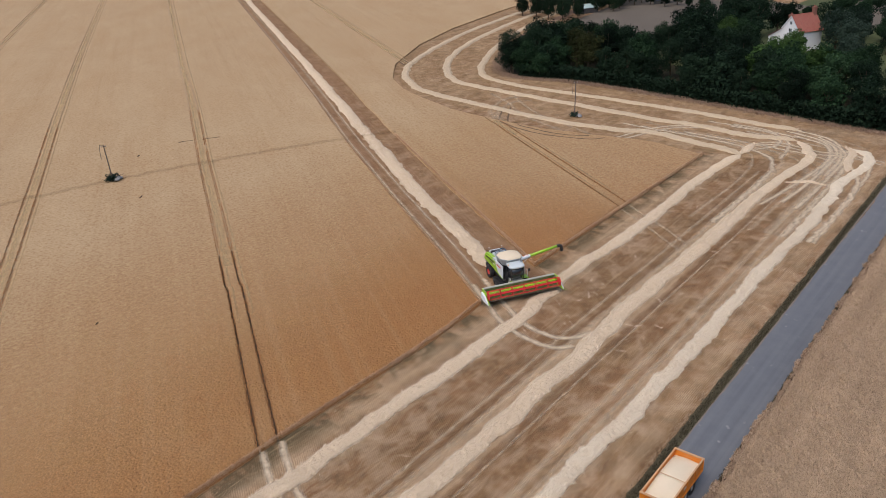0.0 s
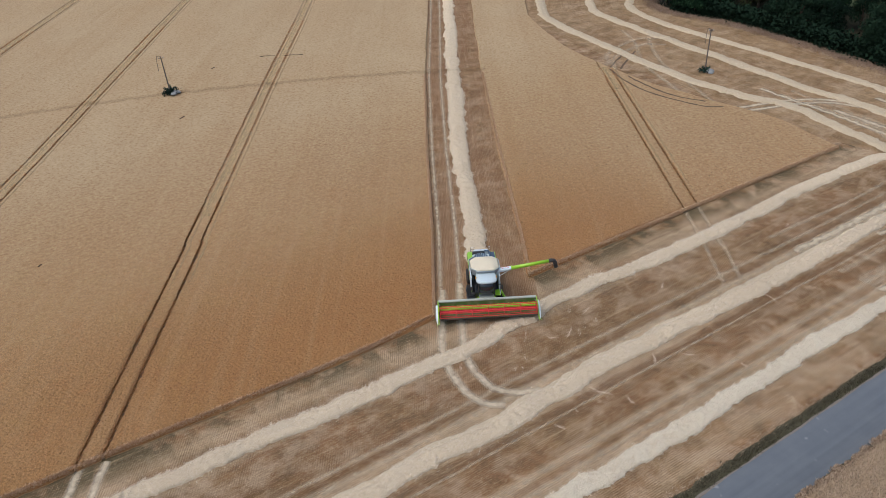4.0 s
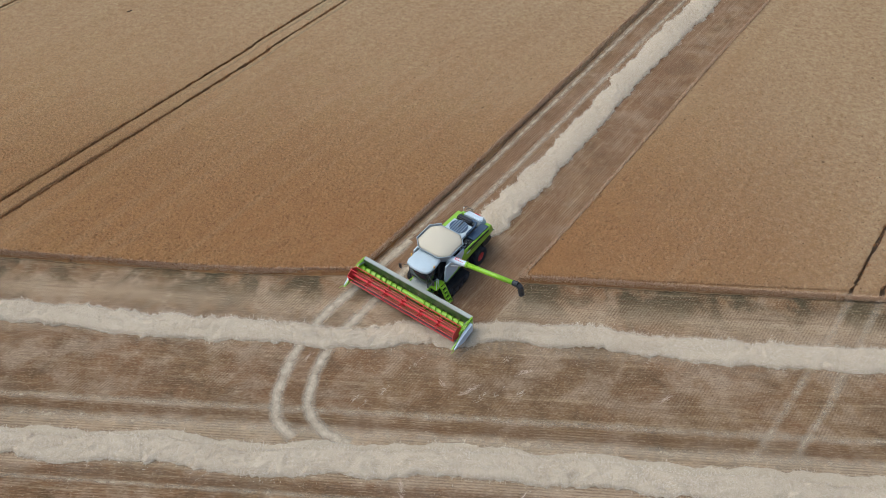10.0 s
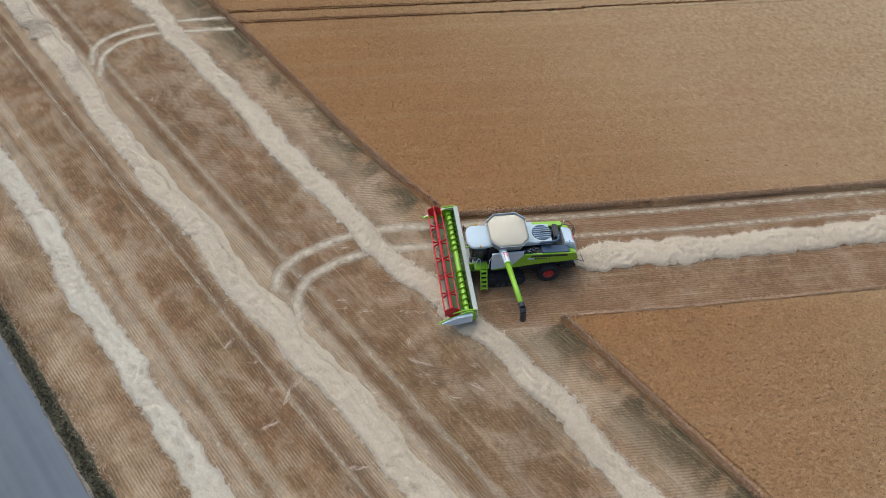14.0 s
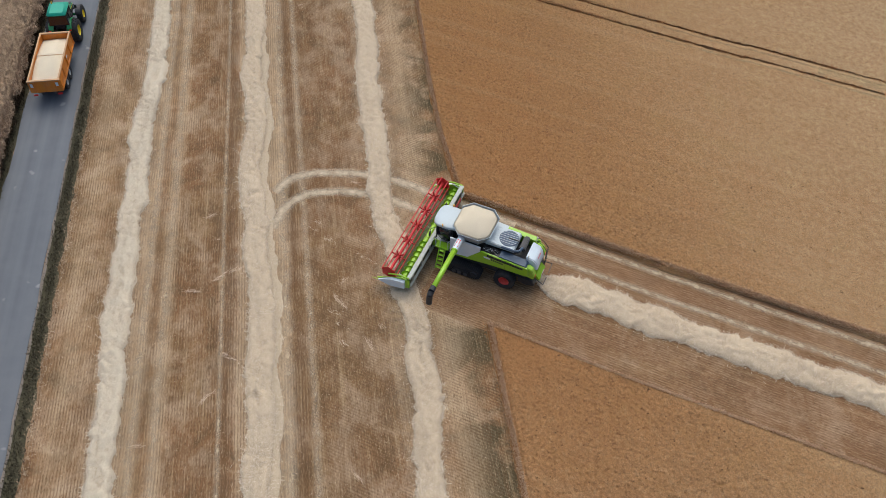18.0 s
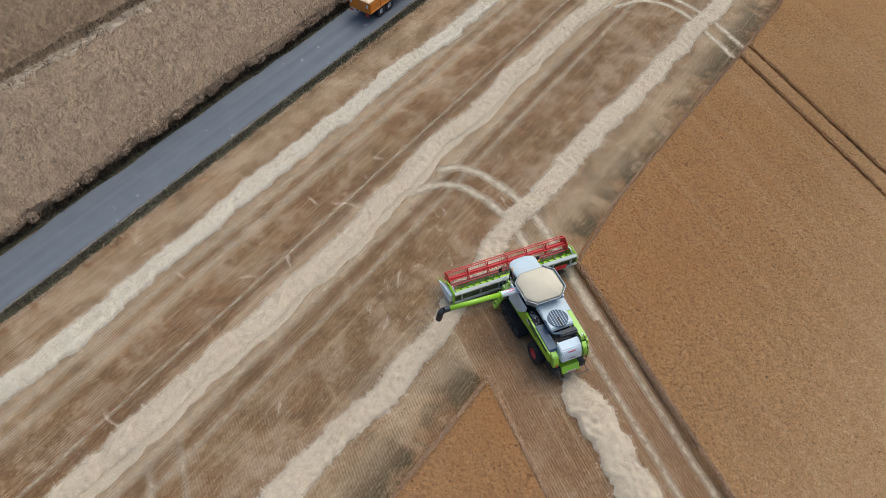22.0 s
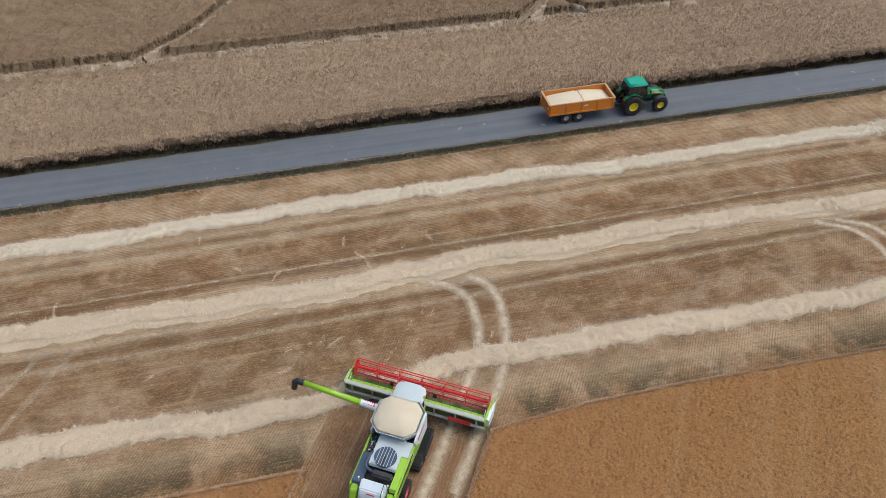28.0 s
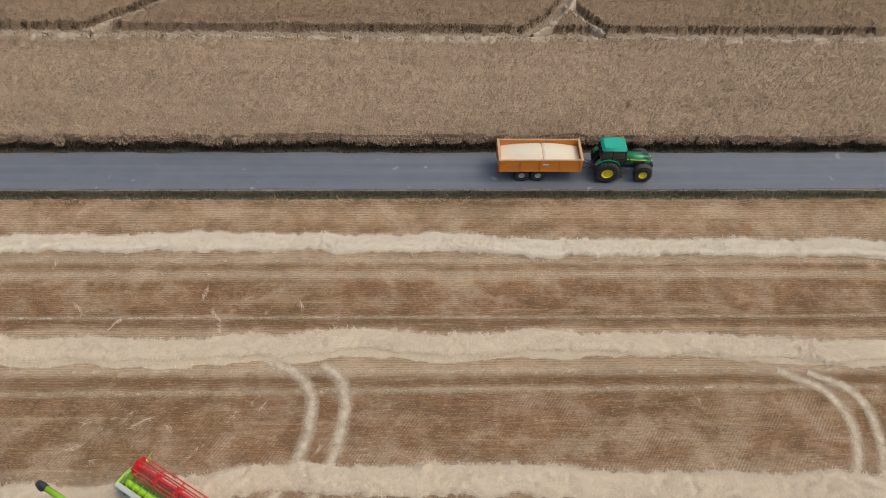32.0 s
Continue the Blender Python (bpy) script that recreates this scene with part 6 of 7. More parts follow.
    loft(bm, [[(x * 0.99, y * 0.97, 3.36) for x, y in out], [(x, y, 3.44) for x, y in out], [(1.9 + (x - 1.9) * 0.975, y * 0.975, 3.54) for x, y in out], [(1.9 + (x - 1.9) * 0.92, y * 0.92, 3.58) for x, y in out], [(1.9 + (x - 1.9) * 0.5, y * 0.5, 3.61) for x, y in out]])
    smooth(part("cab_roof", bm, LIGHT_GREY, cab, "rounded pale grey cab roof"))
    for s in (-1, 1):
        for x, y in ((1.32, 0.86), (2.5, 0.77)):
            bm = bmesh.new()
            rod(bm, (x, s * y, 1.8), (x, s * y, 3.4), 0.045, None, 8)
            part("cab_pillar", bm, BLACK, cab)
        bm = bmesh.new()
        pipe(bm, [(2.45, s * 0.8, 3.1), (2.75, s * 1.25, 3.2), (2.75, s * 1.4, 3.1)], 0.022)
        arm = part("mirror_arm", bm, BLACK, cab)
        bm = bmesh.new()
        soft_box(bm, (2.75, s * 1.42, 2.9), (0.08, 0.24, 0.42), 0.03)
        part("mirror", bm, BLACK, arm)
        bm = bmesh.new()
        rod(bm, (2.0, s * 0.98, 3.55), (2.0, s * 0.98, 3.72), 0.05)
        part("beacon", bm, AMBER, cab)
        for k in range(3):
            bm = bmesh.new()
            soft_box(bm, (2.74 - 0.07 * k, s * (0.25 + 0.25 * k), 3.42), (0.05, 0.16, 0.09), 0.015)
            part("work_lamp", bm, LAMP, cab)
    # access platform and ladder on the left
    bm = bmesh.new()
    soft_box(bm, (1.85, 1.1, 1.72), (1.0, 0.6, 0.06), 0.02)
    part("platform", bm, LIME, root, "lime green access platform")
    steps = thing("access_ladder")
    steps.parent = root
    for x in (1.55, 1.98):
        bm = bmesh.new()
        box(bm, (0, 0, 0), (0.06, 0.12, 1.55), Matrix.Translation((x, 1.82, 1.1)) @ Matrix.Rotation(0.45, 4, "X"))
        part("stringer", bm, LIME, steps)
    for k in range(5):
        bm = bmesh.new()
        soft_box(bm, (1.765, 1.53 + 0.14 * k, 1.65 - 0.29 * k), (0.42, 0.2, 0.04), 0.01)
        part("step", bm, LIME, steps)
    for x in (1.4, 2.3):
        bm = bmesh.new()
        pipe(bm, [(x, 1.35, 1.75), (x, 1.42, 2.6), (x - 0.15, 1.3, 2.75), (x - 0.3, 1.3, 2.6), (x - 0.3, 1.35, 1.78)], 0.022)
        part("hand_rail", bm, WHITE, root)
    # feeder house
    bm = bmesh.new()
    prism(bm, [(1.1, 1.0), (1.1, 1.75), (2.8, 1.55), (2.8, 0.85), (2.2, 0.75)], -0.72, 0.72)
    part("feeder_house", bm, PALE_FRAME, root, "dusty pale green feeder house")
    for s in (-1, 1):
        bm = bmesh.new()
        rod(bm, (0.9, s * 0.8, 0.8), (2.6, s * 0.8, 0.98), 0.06)
        part("lift_ram", bm, LIME, root)
    rs = random.Random(11)
    for k in range(9):
        bm = bmesh.new()
        y = rs.uniform(0.55, 0.95)
        p = [Vector((1.35, y, 1.5)), Vector((1.8, y + rs.uniform(-0.1, 0.15), 1.75 - 0.05 * k)), Vector((2.35, y + rs.uniform(-0.2, 0.2), 1.3)), Vector((2.6, y + rs.uniform(-0.3, 0.3), 0.95))]
        pipe(bm, p, 0.022, 6)
        part("hydraulic_hose", bm, BLACK, root)
    for s in (-1, 1):
        bm = bmesh.new()
        prism(bm, [(2.2, 1.1), (2.2, 1.6), (2.75, 1.7), (2.8, 1.0)], s * 0.78 - 0.05, s * 0.78 + 0.05)
        part("coupling_bracket", bm, LIME, root)
    # unloading auger, swung out to the left
    auger = thing("unloading_auger")
    auger.parent = root
    p0, p1 = Vector((0.5, 1.25, 3.35)), Vector((0.35, 6.35, 4.05))
    bm = bmesh.new()
    rod(bm, (0.5, 1.15, 2.5), (0.5, 1.2, 3.5), 0.26, 0.25, 14)
    part("auger_elbow", bm, LIGHT_GREY, auger)
    bm = bmesh.new()
    q = p0.lerp(p1, 0.27)
    rod(bm, p0, q, 0.24, 0.205, 16)
    part("auger_sleeve", bm, WHITE, auger, "white auger sleeve with red mark")
    bm = bmesh.new()
    d = (p1 - p0).normalized()
    for k in range(5):
        c = p0.lerp(p1, 0.09 + 0.03 * k)
        prism(bm, [(c.x - 0.12, c.z + 0.205 - 0.008 * k), (c.x - 0.12, c.z + 0.225 - 0.008 * k), (c.x + 0.12, c.z + 0.225 - 0.008 * k), (c.x + 0.12, c.z + 0.205 - 0.008 * k)], c.y - 0.045, c.y + 0.045)
    part("logo_bar", bm, RED, auger)
    bm = bmesh.new()
    rod(bm, q - d * 0.06, q + d * 0.05, 0.235, None, 16)
    part("auger_collar", bm, LIME, auger)
    bm = bmesh.new()
    rod(bm, q, p1, 0.185, 0.165, 16)
    smooth(part("auger_tube", bm, LIME, auger, "lime green auger tube"))
    bm = bmesh.new()
    pipe(bm, [p1 - d * 0.1, p1 + d * 0.28, p1 + d * 0.5 + Vector((0, 0, -0.2)), p1 + d * 0.62 + Vector((0, 0, -0.85))], 0.2, 12)
    part("auger_spout", bm, BLACK, auger, "black rubber auger spout")
    bm = bmesh.new()
    pipe(bm, [p0 + Vector((0.3, 0.2, -0.4)), p0.lerp(p1, 0.2) + Vector((0.1, 0, -0.2))], 0.04)
    part("swing_ram", bm, BRIGHT_STEEL, auger)
    header(root)
    return root


combine((72.80, 50.36, 0), 238.0)


def tractor(where, turn):
    """Faces +x; the origin lies under the rear axle."""
    root = thing("tractor", where, turn, "deep green tractor with yellow wheel rims parked on the lane", "tractor")
    for s in (-1, 1):
        wheel(root, 0, s * 0.98, 0.98, 0.62, YELLOW, 0.46, s, 20)
        wheel(root, 2.85, s * 0.95, 0.74, 0.52, YELLOW, 0.34, s, 18)
    bm = bmesh.new()
    soft_box(bm, (1.2, 0, 0.95), (3.6, 0.55, 0.5), 0.06)
    part("chassis", bm, BLACK, root)
    bm = bmesh.new()
    rod(bm, (0, -0.8, 0.98), (0, 0.8, 0.98), 0.18)
    rod(bm, (2.85, -0.75, 0.72), (2.85, 0.75, 0.72), 0.12)
    part("axle", bm, DEEP_GREEN, root)
    bm = bmesh.new()
    loft(bm, [[(1.25, -0.48, 1.2), (1.25, 0.48, 1.2), (1.25, 0.46, 1.95), (1.25, -0.46, 1.95)], [(2.9, -0.42, 1.15), (2.9, 0.42, 1.15), (2.9, 0.40, 1.82), (2.9, -0.40, 1.82)],
              [(3.55, -0.38, 1.1), (3.55, 0.38, 1.1), (3.5, 0.36, 1.62), (3.5, -0.36, 1.62)]])
    bmesh.ops.bevel(bm, geom=list(bm.edges), offset=0.08, segments=3, affect="EDGES", clamp_overlap=True)
    bonnet = smooth(part("bonnet", bm, DEEP_GREEN, root, "deep green bonnet with yellow stripes"))
    for s in (-1, 1):
        bm = bmesh.new()
        box(bm, (2.2, s * 0.46, 1.72), (1.8, 0.02, 0.06), Matrix.Translation((2.2, 0, 1.72)) @ Matrix.Rotation(0.08, 4, "Y") @ Matrix.Translation((-2.2, 0, -1.72)))
        part("stripe", bm, YELLOW, bonnet)
        bm = bmesh.new()
        soft_box(bm, (2.5, s * 0.435, 1.42), (0.9, 0.03, 0.3), 0.01)
        part("side_grille", bm, BLACK, bonnet)
        bm = bmesh.new()
        soft_box(bm, (3.55, s * 0.22, 1.45), (0.05, 0.18, 0.12), 0.02)
        part("headlamp", bm, LAMP, bonnet)
    for s in (-1, 1):
        bm = bmesh.new()
        soft_box(bm, (3.1, s * 0.26, 1.77), (0.5, 0.2, 0.02), 0.005, Matrix.Translation((3.1, 0, 1.77)) @ Matrix.Rotation(0.2, 4, "Y") @ Matrix.Translation((-3.1, 0, -1.77)))
        part("bonnet_vent", bm, BLACK, bonnet)
        bm = bmesh.new()
        soft_box(bm, (0.35, s * 0.78, 2.0), (1.7, 0.06, 0.1), 0.02)
        part("cab_belt", bm, BLACK, root)
        bm = bmesh.new()
        soft_box(bm, (0.9, s * 0.62, 0.85), (0.95, 0.4, 0.42), 0.06)
        part("fuel_tank", bm, BLACK, root)
    bm = bmesh.new()
    soft_box(bm, (3.56, 0, 1.3), (0.06, 0.5, 0.4), 0.02)
    part("front_grille", bm, BLACK, bonnet)
    for k in range(8):
        bm = bmesh.new()
        soft_box(bm, (3.66, -0.28 + k * 0.08, 0.92), (0.22, 0.07, 0.32), 0.02)
        part("front_weight", bm, BLACK, root)
    for s in (-1, 1):
        bm = bmesh.new()
        pts = [(0 + math.cos(radians(a)) * 1.12, 0.98 + math.sin(radians(a)) * 1.12) for a in range(25, 151, 14)]
        pts2 = [(0 + math.cos(radians(a)) * 1.07, 0.98 + math.sin(radians(a)) * 1.07) for a in range(150, 24, -14)]
        prism(bm, pts + pts2, s * 0.55, s * 0.95)
        part("rear_fender", bm, DEEP_GREEN, root)
        bm = bmesh.new()
        pts = [(2.85 + math.cos(radians(a)) * 0.84, 0.72 + math.sin(radians(a)) * 0.84) for a in range(30, 151, 15)]
        pts2 = [(2.85 + math.cos(radians(a)) * 0.80, 0.72 + math.sin(radians(a)) * 0.80) for a in range(150, 29, -15)]
        prism(bm, pts + pts2, s * 0.68, s * 1.14)
        part("front_fender", bm, BLACK, root)
        bm = bmesh.new()
        soft_box(bm, (-0.95, s * 0.85, 1.65), (0.06, 0.2, 0.12), 0.02)
        part("tail_lamp", bm, RED, root)
        for k in range(3):
            bm = bmesh.new()
            soft_box(bm, (1.12, s * (0.86 + 0.05 * k), 1.0 - 0.28 * k), (0.4, 0.25, 0.05), 0.01)
            part("step", bm, BLACK, root)
    cab = thing("cab")
    cab.parent = root
    bm = bmesh.new()
    loft(bm, [[(-0.45, -0.65, 1.5), (1.3, -0.55, 1.3), (1.3, 0.55, 1.3), (-0.45, 0.65, 1.5)], [(-0.6, -0.82, 2.0), (1.4, -0.72, 2.0), (1.4, 0.72, 2.0), (-0.6, 0.82, 2.0)],
              [(-0.5, -0.74, 2.85), (1.15, -0.68, 2.85), (1.15, 0.68, 2.85), (-0.5, 0.74, 2.85)]])
    part("cab_glass", bm, GLASS, cab, "dark tinted cab windows")
    for s in (-1, 1):
        for a, b in (((-0.6, 0.82, 2.0), (-0.5, 0.75, 2.86)), ((1.4, 0.72, 2.0), (1.15, 0.69, 2.86)), ((1.3, 0.56, 1.3), (1.4, 0.72, 2.0)), ((0.3, 0.80, 2.0), (0.3, 0.73, 2.86))):
            bm = bmesh.new()
            rod(bm, (a[0], s * a[1], a[2]), (b[0], s * b[1], b[2]), 0.045, None, 8)
            part("cab_pillar", bm, BLACK, cab)
        bm = bmesh.new()
        pipe(bm, [(1.2, s * 0.7, 2.6), (1.45, s * 1.1, 2.6)], 0.02)
        arm = part("mirror_arm", bm, BLACK, cab)
        bm = bmesh.new()
        soft_box(bm, (1.47, s * 1.15, 2.4), (0.06, 0.2, 0.34), 0.02)
        part("mirror", bm, BLACK, arm)
    bm = bmesh.new()
    soft_box(bm, (0.35, 0, 2.95), (1.95, 1.62, 0.24), 0.1, None, 3)
    smooth(part("cab_roof", bm, ROOF_GREEN, cab, "blue-green flat cab roof"))
    bm = bmesh.new()
    soft_box(bm, (0.3, 0, 3.075), (1.4, 1.1, 0.03), 0.012)
    part("roof_hatch", bm, ROOF_GREEN, cab)
    bm = bmesh.new()
    rod(bm, (1.1, 0.55, 3.05), (1.1, 0.55, 3.22), 0.07, 0.06, 12)
    part("beacon", bm, AMBER, cab)
    bm = bmesh.new()
    rod(bm, (1.3, -0.62, 1.5), (1.3, -0.62, 2.85), 0.06, None, 10)
    part("exhaust_stack", bm, BLACK, root)
    bm = bmesh.new()
    for s in (-1, 1):
        pipe(bm, [(-0.3, s * 0.35, 0.8), (-1.1, s * 0.42, 0.7)], 0.05)
        pipe(bm, [(-0.5, s * 0.4, 1.6), (-0.95, s * 0.42, 0.8)], 0.035)
    box(bm, (-0.75, 0, 0.55), (1.0, 0.16, 0.1))
    part("rear_linkage", bm, DARK_STEEL, root)
    return root


def trailer(where, turn):
    """Faces +x; the origin lies under the middle of the twin axle."""
    root = thing("grain_trailer", where, turn, "orange twin-axle tipping trailer heaped with grain on the lane", "trailer")
    x0, x1, hw, zf, zt = -2.45, 3.9, 1.18, 1.16, 2.25
    bm = bmesh.new()
    box(bm, ((x0 + x1) / 2, 0, zf), (x1 - x0, 2 * hw, 0.1))
    part("floor", bm, ORANGE, root)
    for s in (-1, 1):
        bm = bmesh.new()
        box(bm, ((x0 + x1) / 2, s * hw, (zf + zt) / 2), (x1 - x0, 0.07, zt - zf))
        box(bm, ((x0 + x1) / 2, s * (hw + 0.04), zf + 0.06), (x1 - x0, 0.1, 0.16))
        side = part("side_wall", bm, ORANGE, root, "orange steel side wall")
        for x in np.linspace(x0 + 0.1, x1 - 0.1, 5):
            bm = bmesh.new()
            soft_box(bm, (x, s * (hw + 0.065), (zf + zt) / 2), (0.12, 0.08, zt - zf), 0.015)
            part("rib", bm, ORANGE, side)
        bm = bmesh.new()
        soft_box(bm, ((x0 + x1) / 2, s * hw, zt + 0.03), (x1 - x0 + 0.1, 0.13, 0.09), 0.02)
        part("top_rail", bm, RAIL, side, "worn tan top rail")
        bm = bmesh.new()
        box(bm, (1.1, s * (hw + 0.045), 1.85), (0.42, 0.012, 0.13))
        part("maker_plate", bm, WHITE, side)
        bm = bmesh.new()
        m = Matrix.Translation((-1.7, s * (hw + 0.05), 1.75)) @ Matrix.Rotation(-0.35, 4, "Y")
        box(bm, (0, 0, 0), (1.7, 0.03, 0.05), m)
        part("brace", bm, ORANGE, side)
        for x in (-0.64, 0.64):
            wheel(root, x, s * 0.95, 0.6, 0.44, SILVER, 0.25, s, 24)
    for x, name in ((x0, "tailgate"), (x1, "front_wall")):
        bm = bmesh.new()
        box(bm, (x, 0, (zf + zt) / 2), (0.07, 2 * hw + 0.1, zt - zf))
        wall = part(name, bm, ORANGE, root)
        for y in (-0.8, 0.0, 0.8):
            bm = bmesh.new()
            soft_box(bm, (x + (0.06 if x > 0 else -0.06), y, (zf + zt) / 2), (0.08, 0.1, zt - zf - 0.05), 0.015)
            part("rib", bm, ORANGE, wall)
        bm = bmesh.new()
        soft_box(bm, (x, 0, zt + 0.033), (0.2, 2 * hw + 0.2, 0.1), 0.02)
        part("top_rail", bm, RAIL, wall)
    for s in (-1, 1):
        bm = bmesh.new()
        soft_box(bm, (x0 - 0.09, s * 0.95, 0.95), (0.06, 0.35, 0.16), 0.02)
        part("tail_lamp", bm, RED, root)
        bm = bmesh.new()
        box(bm, (x0 - 0.09, s * 0.98, 1.9), (0.02, 0.2, 0.35))
        part("warning_plate", bm, WHITE, root)
    n = 26
    gx, gy = np.meshgrid(np.linspace(x0 + 0.06, x1 - 0.06, n * 2), np.linspace(-hw + 0.05, hw - 0.05, n), indexing="ij")
    u = (gx - x0) / (x1 - x0)
    z = 1.50 + 0.76 * np.sin(np.pi * np.clip(u * 0.90 + 0.06, 0, 1)) ** 0.75 * (1 - 0.42 * (np.abs(gy) / hw) ** 2) + 0.05 * lattice(gx * 2, gy * 2 + 9, 8) - 0.10 * np.exp(-((gx - 0.9) / 0.07) ** 2)
    k = (np.arange(2 * n - 1)[:, None] * n + np.arange(n - 1)[None]).ravel()
    heap = arrays("heaped_grain", np.column_stack([gx.ravel(), gy.ravel(), z.ravel()]), np.column_stack([k, k + n, k + n + 1, k + 1]), GRAIN, soft=True)
    heap.parent = root
    tagged(heap, "heaped pale golden grain", kind="stuff")
    bm = bmesh.new()
    rod(bm, (0.92, -hw, zt - 0.02), (0.92, hw, zt - 0.02), 0.025, None, 8)
    part("cross_tie", bm, RAIL, root)
    bm = bmesh.new()
    for s in (-1, 1):
        box(bm, (0.8, s * 0.5, 0.9), (6.2, 0.12, 0.24))
    box(bm, (0, 0, 0.72), (1.6, 0.9, 0.2))
    part("chassis", bm, DARK_STEEL, root)
    bm = bmesh.new()
    for s in (-1, 1):
        rod(bm, (3.7, s * 0.5, 0.88), (5.3, 0, 0.6), 0.07)
    rod(bm, (5.2, 0, 0.6), (5.75, 0, 0.56), 0.06)
    part("drawbar", bm, DARK_STEEL, root)
    for x in (-0.64, 0.64):
        bm = bmesh.new()
        rod(bm, (x, -0.9, 0.6), (x, 0.9, 0.6), 0.07)
        part("axle", bm, DARK_STEEL, root)
    bm = bmesh.new()
    pipe(bm, [(4.0, 0.3, 1.4), (4.5, 0.25, 1.0), (5.4, 0.15, 0.95)], 0.02)
    part("hose", bm, BLACK, root)
    return root


tractor((43.75, 18.85, 0.07), 180)
trailer((49.75, 18.75, 0.07), 180)


# ---- wood ----
def tree_kind(seed, height, spread, leaf, cards):
    """One tree: tapered trunk, limbs, and a crown of many loose leaf clumps with gaps."""
    rs = np.random.RandomState(seed)
    root = thing("tree")
    bm = bmesh.new()
    rod(bm, (0, 0, -0.2), (0.1, 0.05, height * 0.3), height * 0.028, height * 0.02, 8)
    rod(bm, (0.1, 0.05, height * 0.3), (0.0, 0.2, height * 0.75), height * 0.02, height * 0.006, 7)
    part("trunk", bm, BARK, root)
    lobes = []
    for k in range(22):
        a, q = rs.rand() * 2 * np.pi, spread * (0.25 + 0.55 * rs.rand())
        z = height * rs.uniform(0.25, 0.82)
        q *= math.sqrt(max(0.12, 1 - ((z / height - 0.45) / 0.55) ** 2))
        lobes.append((math.cos(a) * q, math.sin(a) * q, z, spread * rs.uniform(0.2, 0.42)))
    lobes.append((0, 0, height * 0.86, spread * 0.36))
    lobes.append((0, 0, height * 0.5, spread * 0.6))
    for k in range(7):
        lx, ly, lz, lr = lobes[k]
        bm = bmesh.new()
        rod(bm, (0.05, 0.05, lz * 0.55), (lx * 0.8, ly * 0.8, lz), height * 0.011, height * 0.003, 5)
        part("limb", bm, BARK, root)
    w = np.array([l[3] ** 2 for l in lobes])
    pick = rs.choice(len(lobes), cards, p=w / w.sum())
    L = np.array(lobes)[pick]
    d = rs.normal(size=(cards, 3))
    d /= np.linalg.norm(d, axis=1)[:, None]
    r = L[:, 3] * rs.uniform(0.62, 1.12, cards)
    c = L[:, :3] + d * r[:, None] * np.array((1, 1, 0.85))
    c[:, 2] = np.maximum(c[:, 2], 0.3)
    nrm = d * 1.5 + rs.normal(0, 0.6, (cards, 3)) + np.array((0, 0, 0.25))
    nrm /= np.linalg.norm(nrm, axis=1)[:, None]
    t = np.cross(nrm, rs.normal(size=(cards, 3)))
    t /= np.linalg.norm(t, axis=1)[:, None]
    b = np.cross(nrm, t)
    s = rs.uniform(0.12, 0.30, cards)[:, None]
    e = rs.uniform(0.5, 1.0, cards)[:, None]
    fold = nrm * s * 0.35
    v = np.stack([c - t * s, c - b * s * e + fold, c + t * s, c + b * s * e + fold], 1).reshape(-1, 3)
    crown = arrays("crown", v, np.arange(cards * 4).reshape(cards, 4), leaf)
    crown.parent = root
    tagged(crown, "dense leafy crown")
    return root


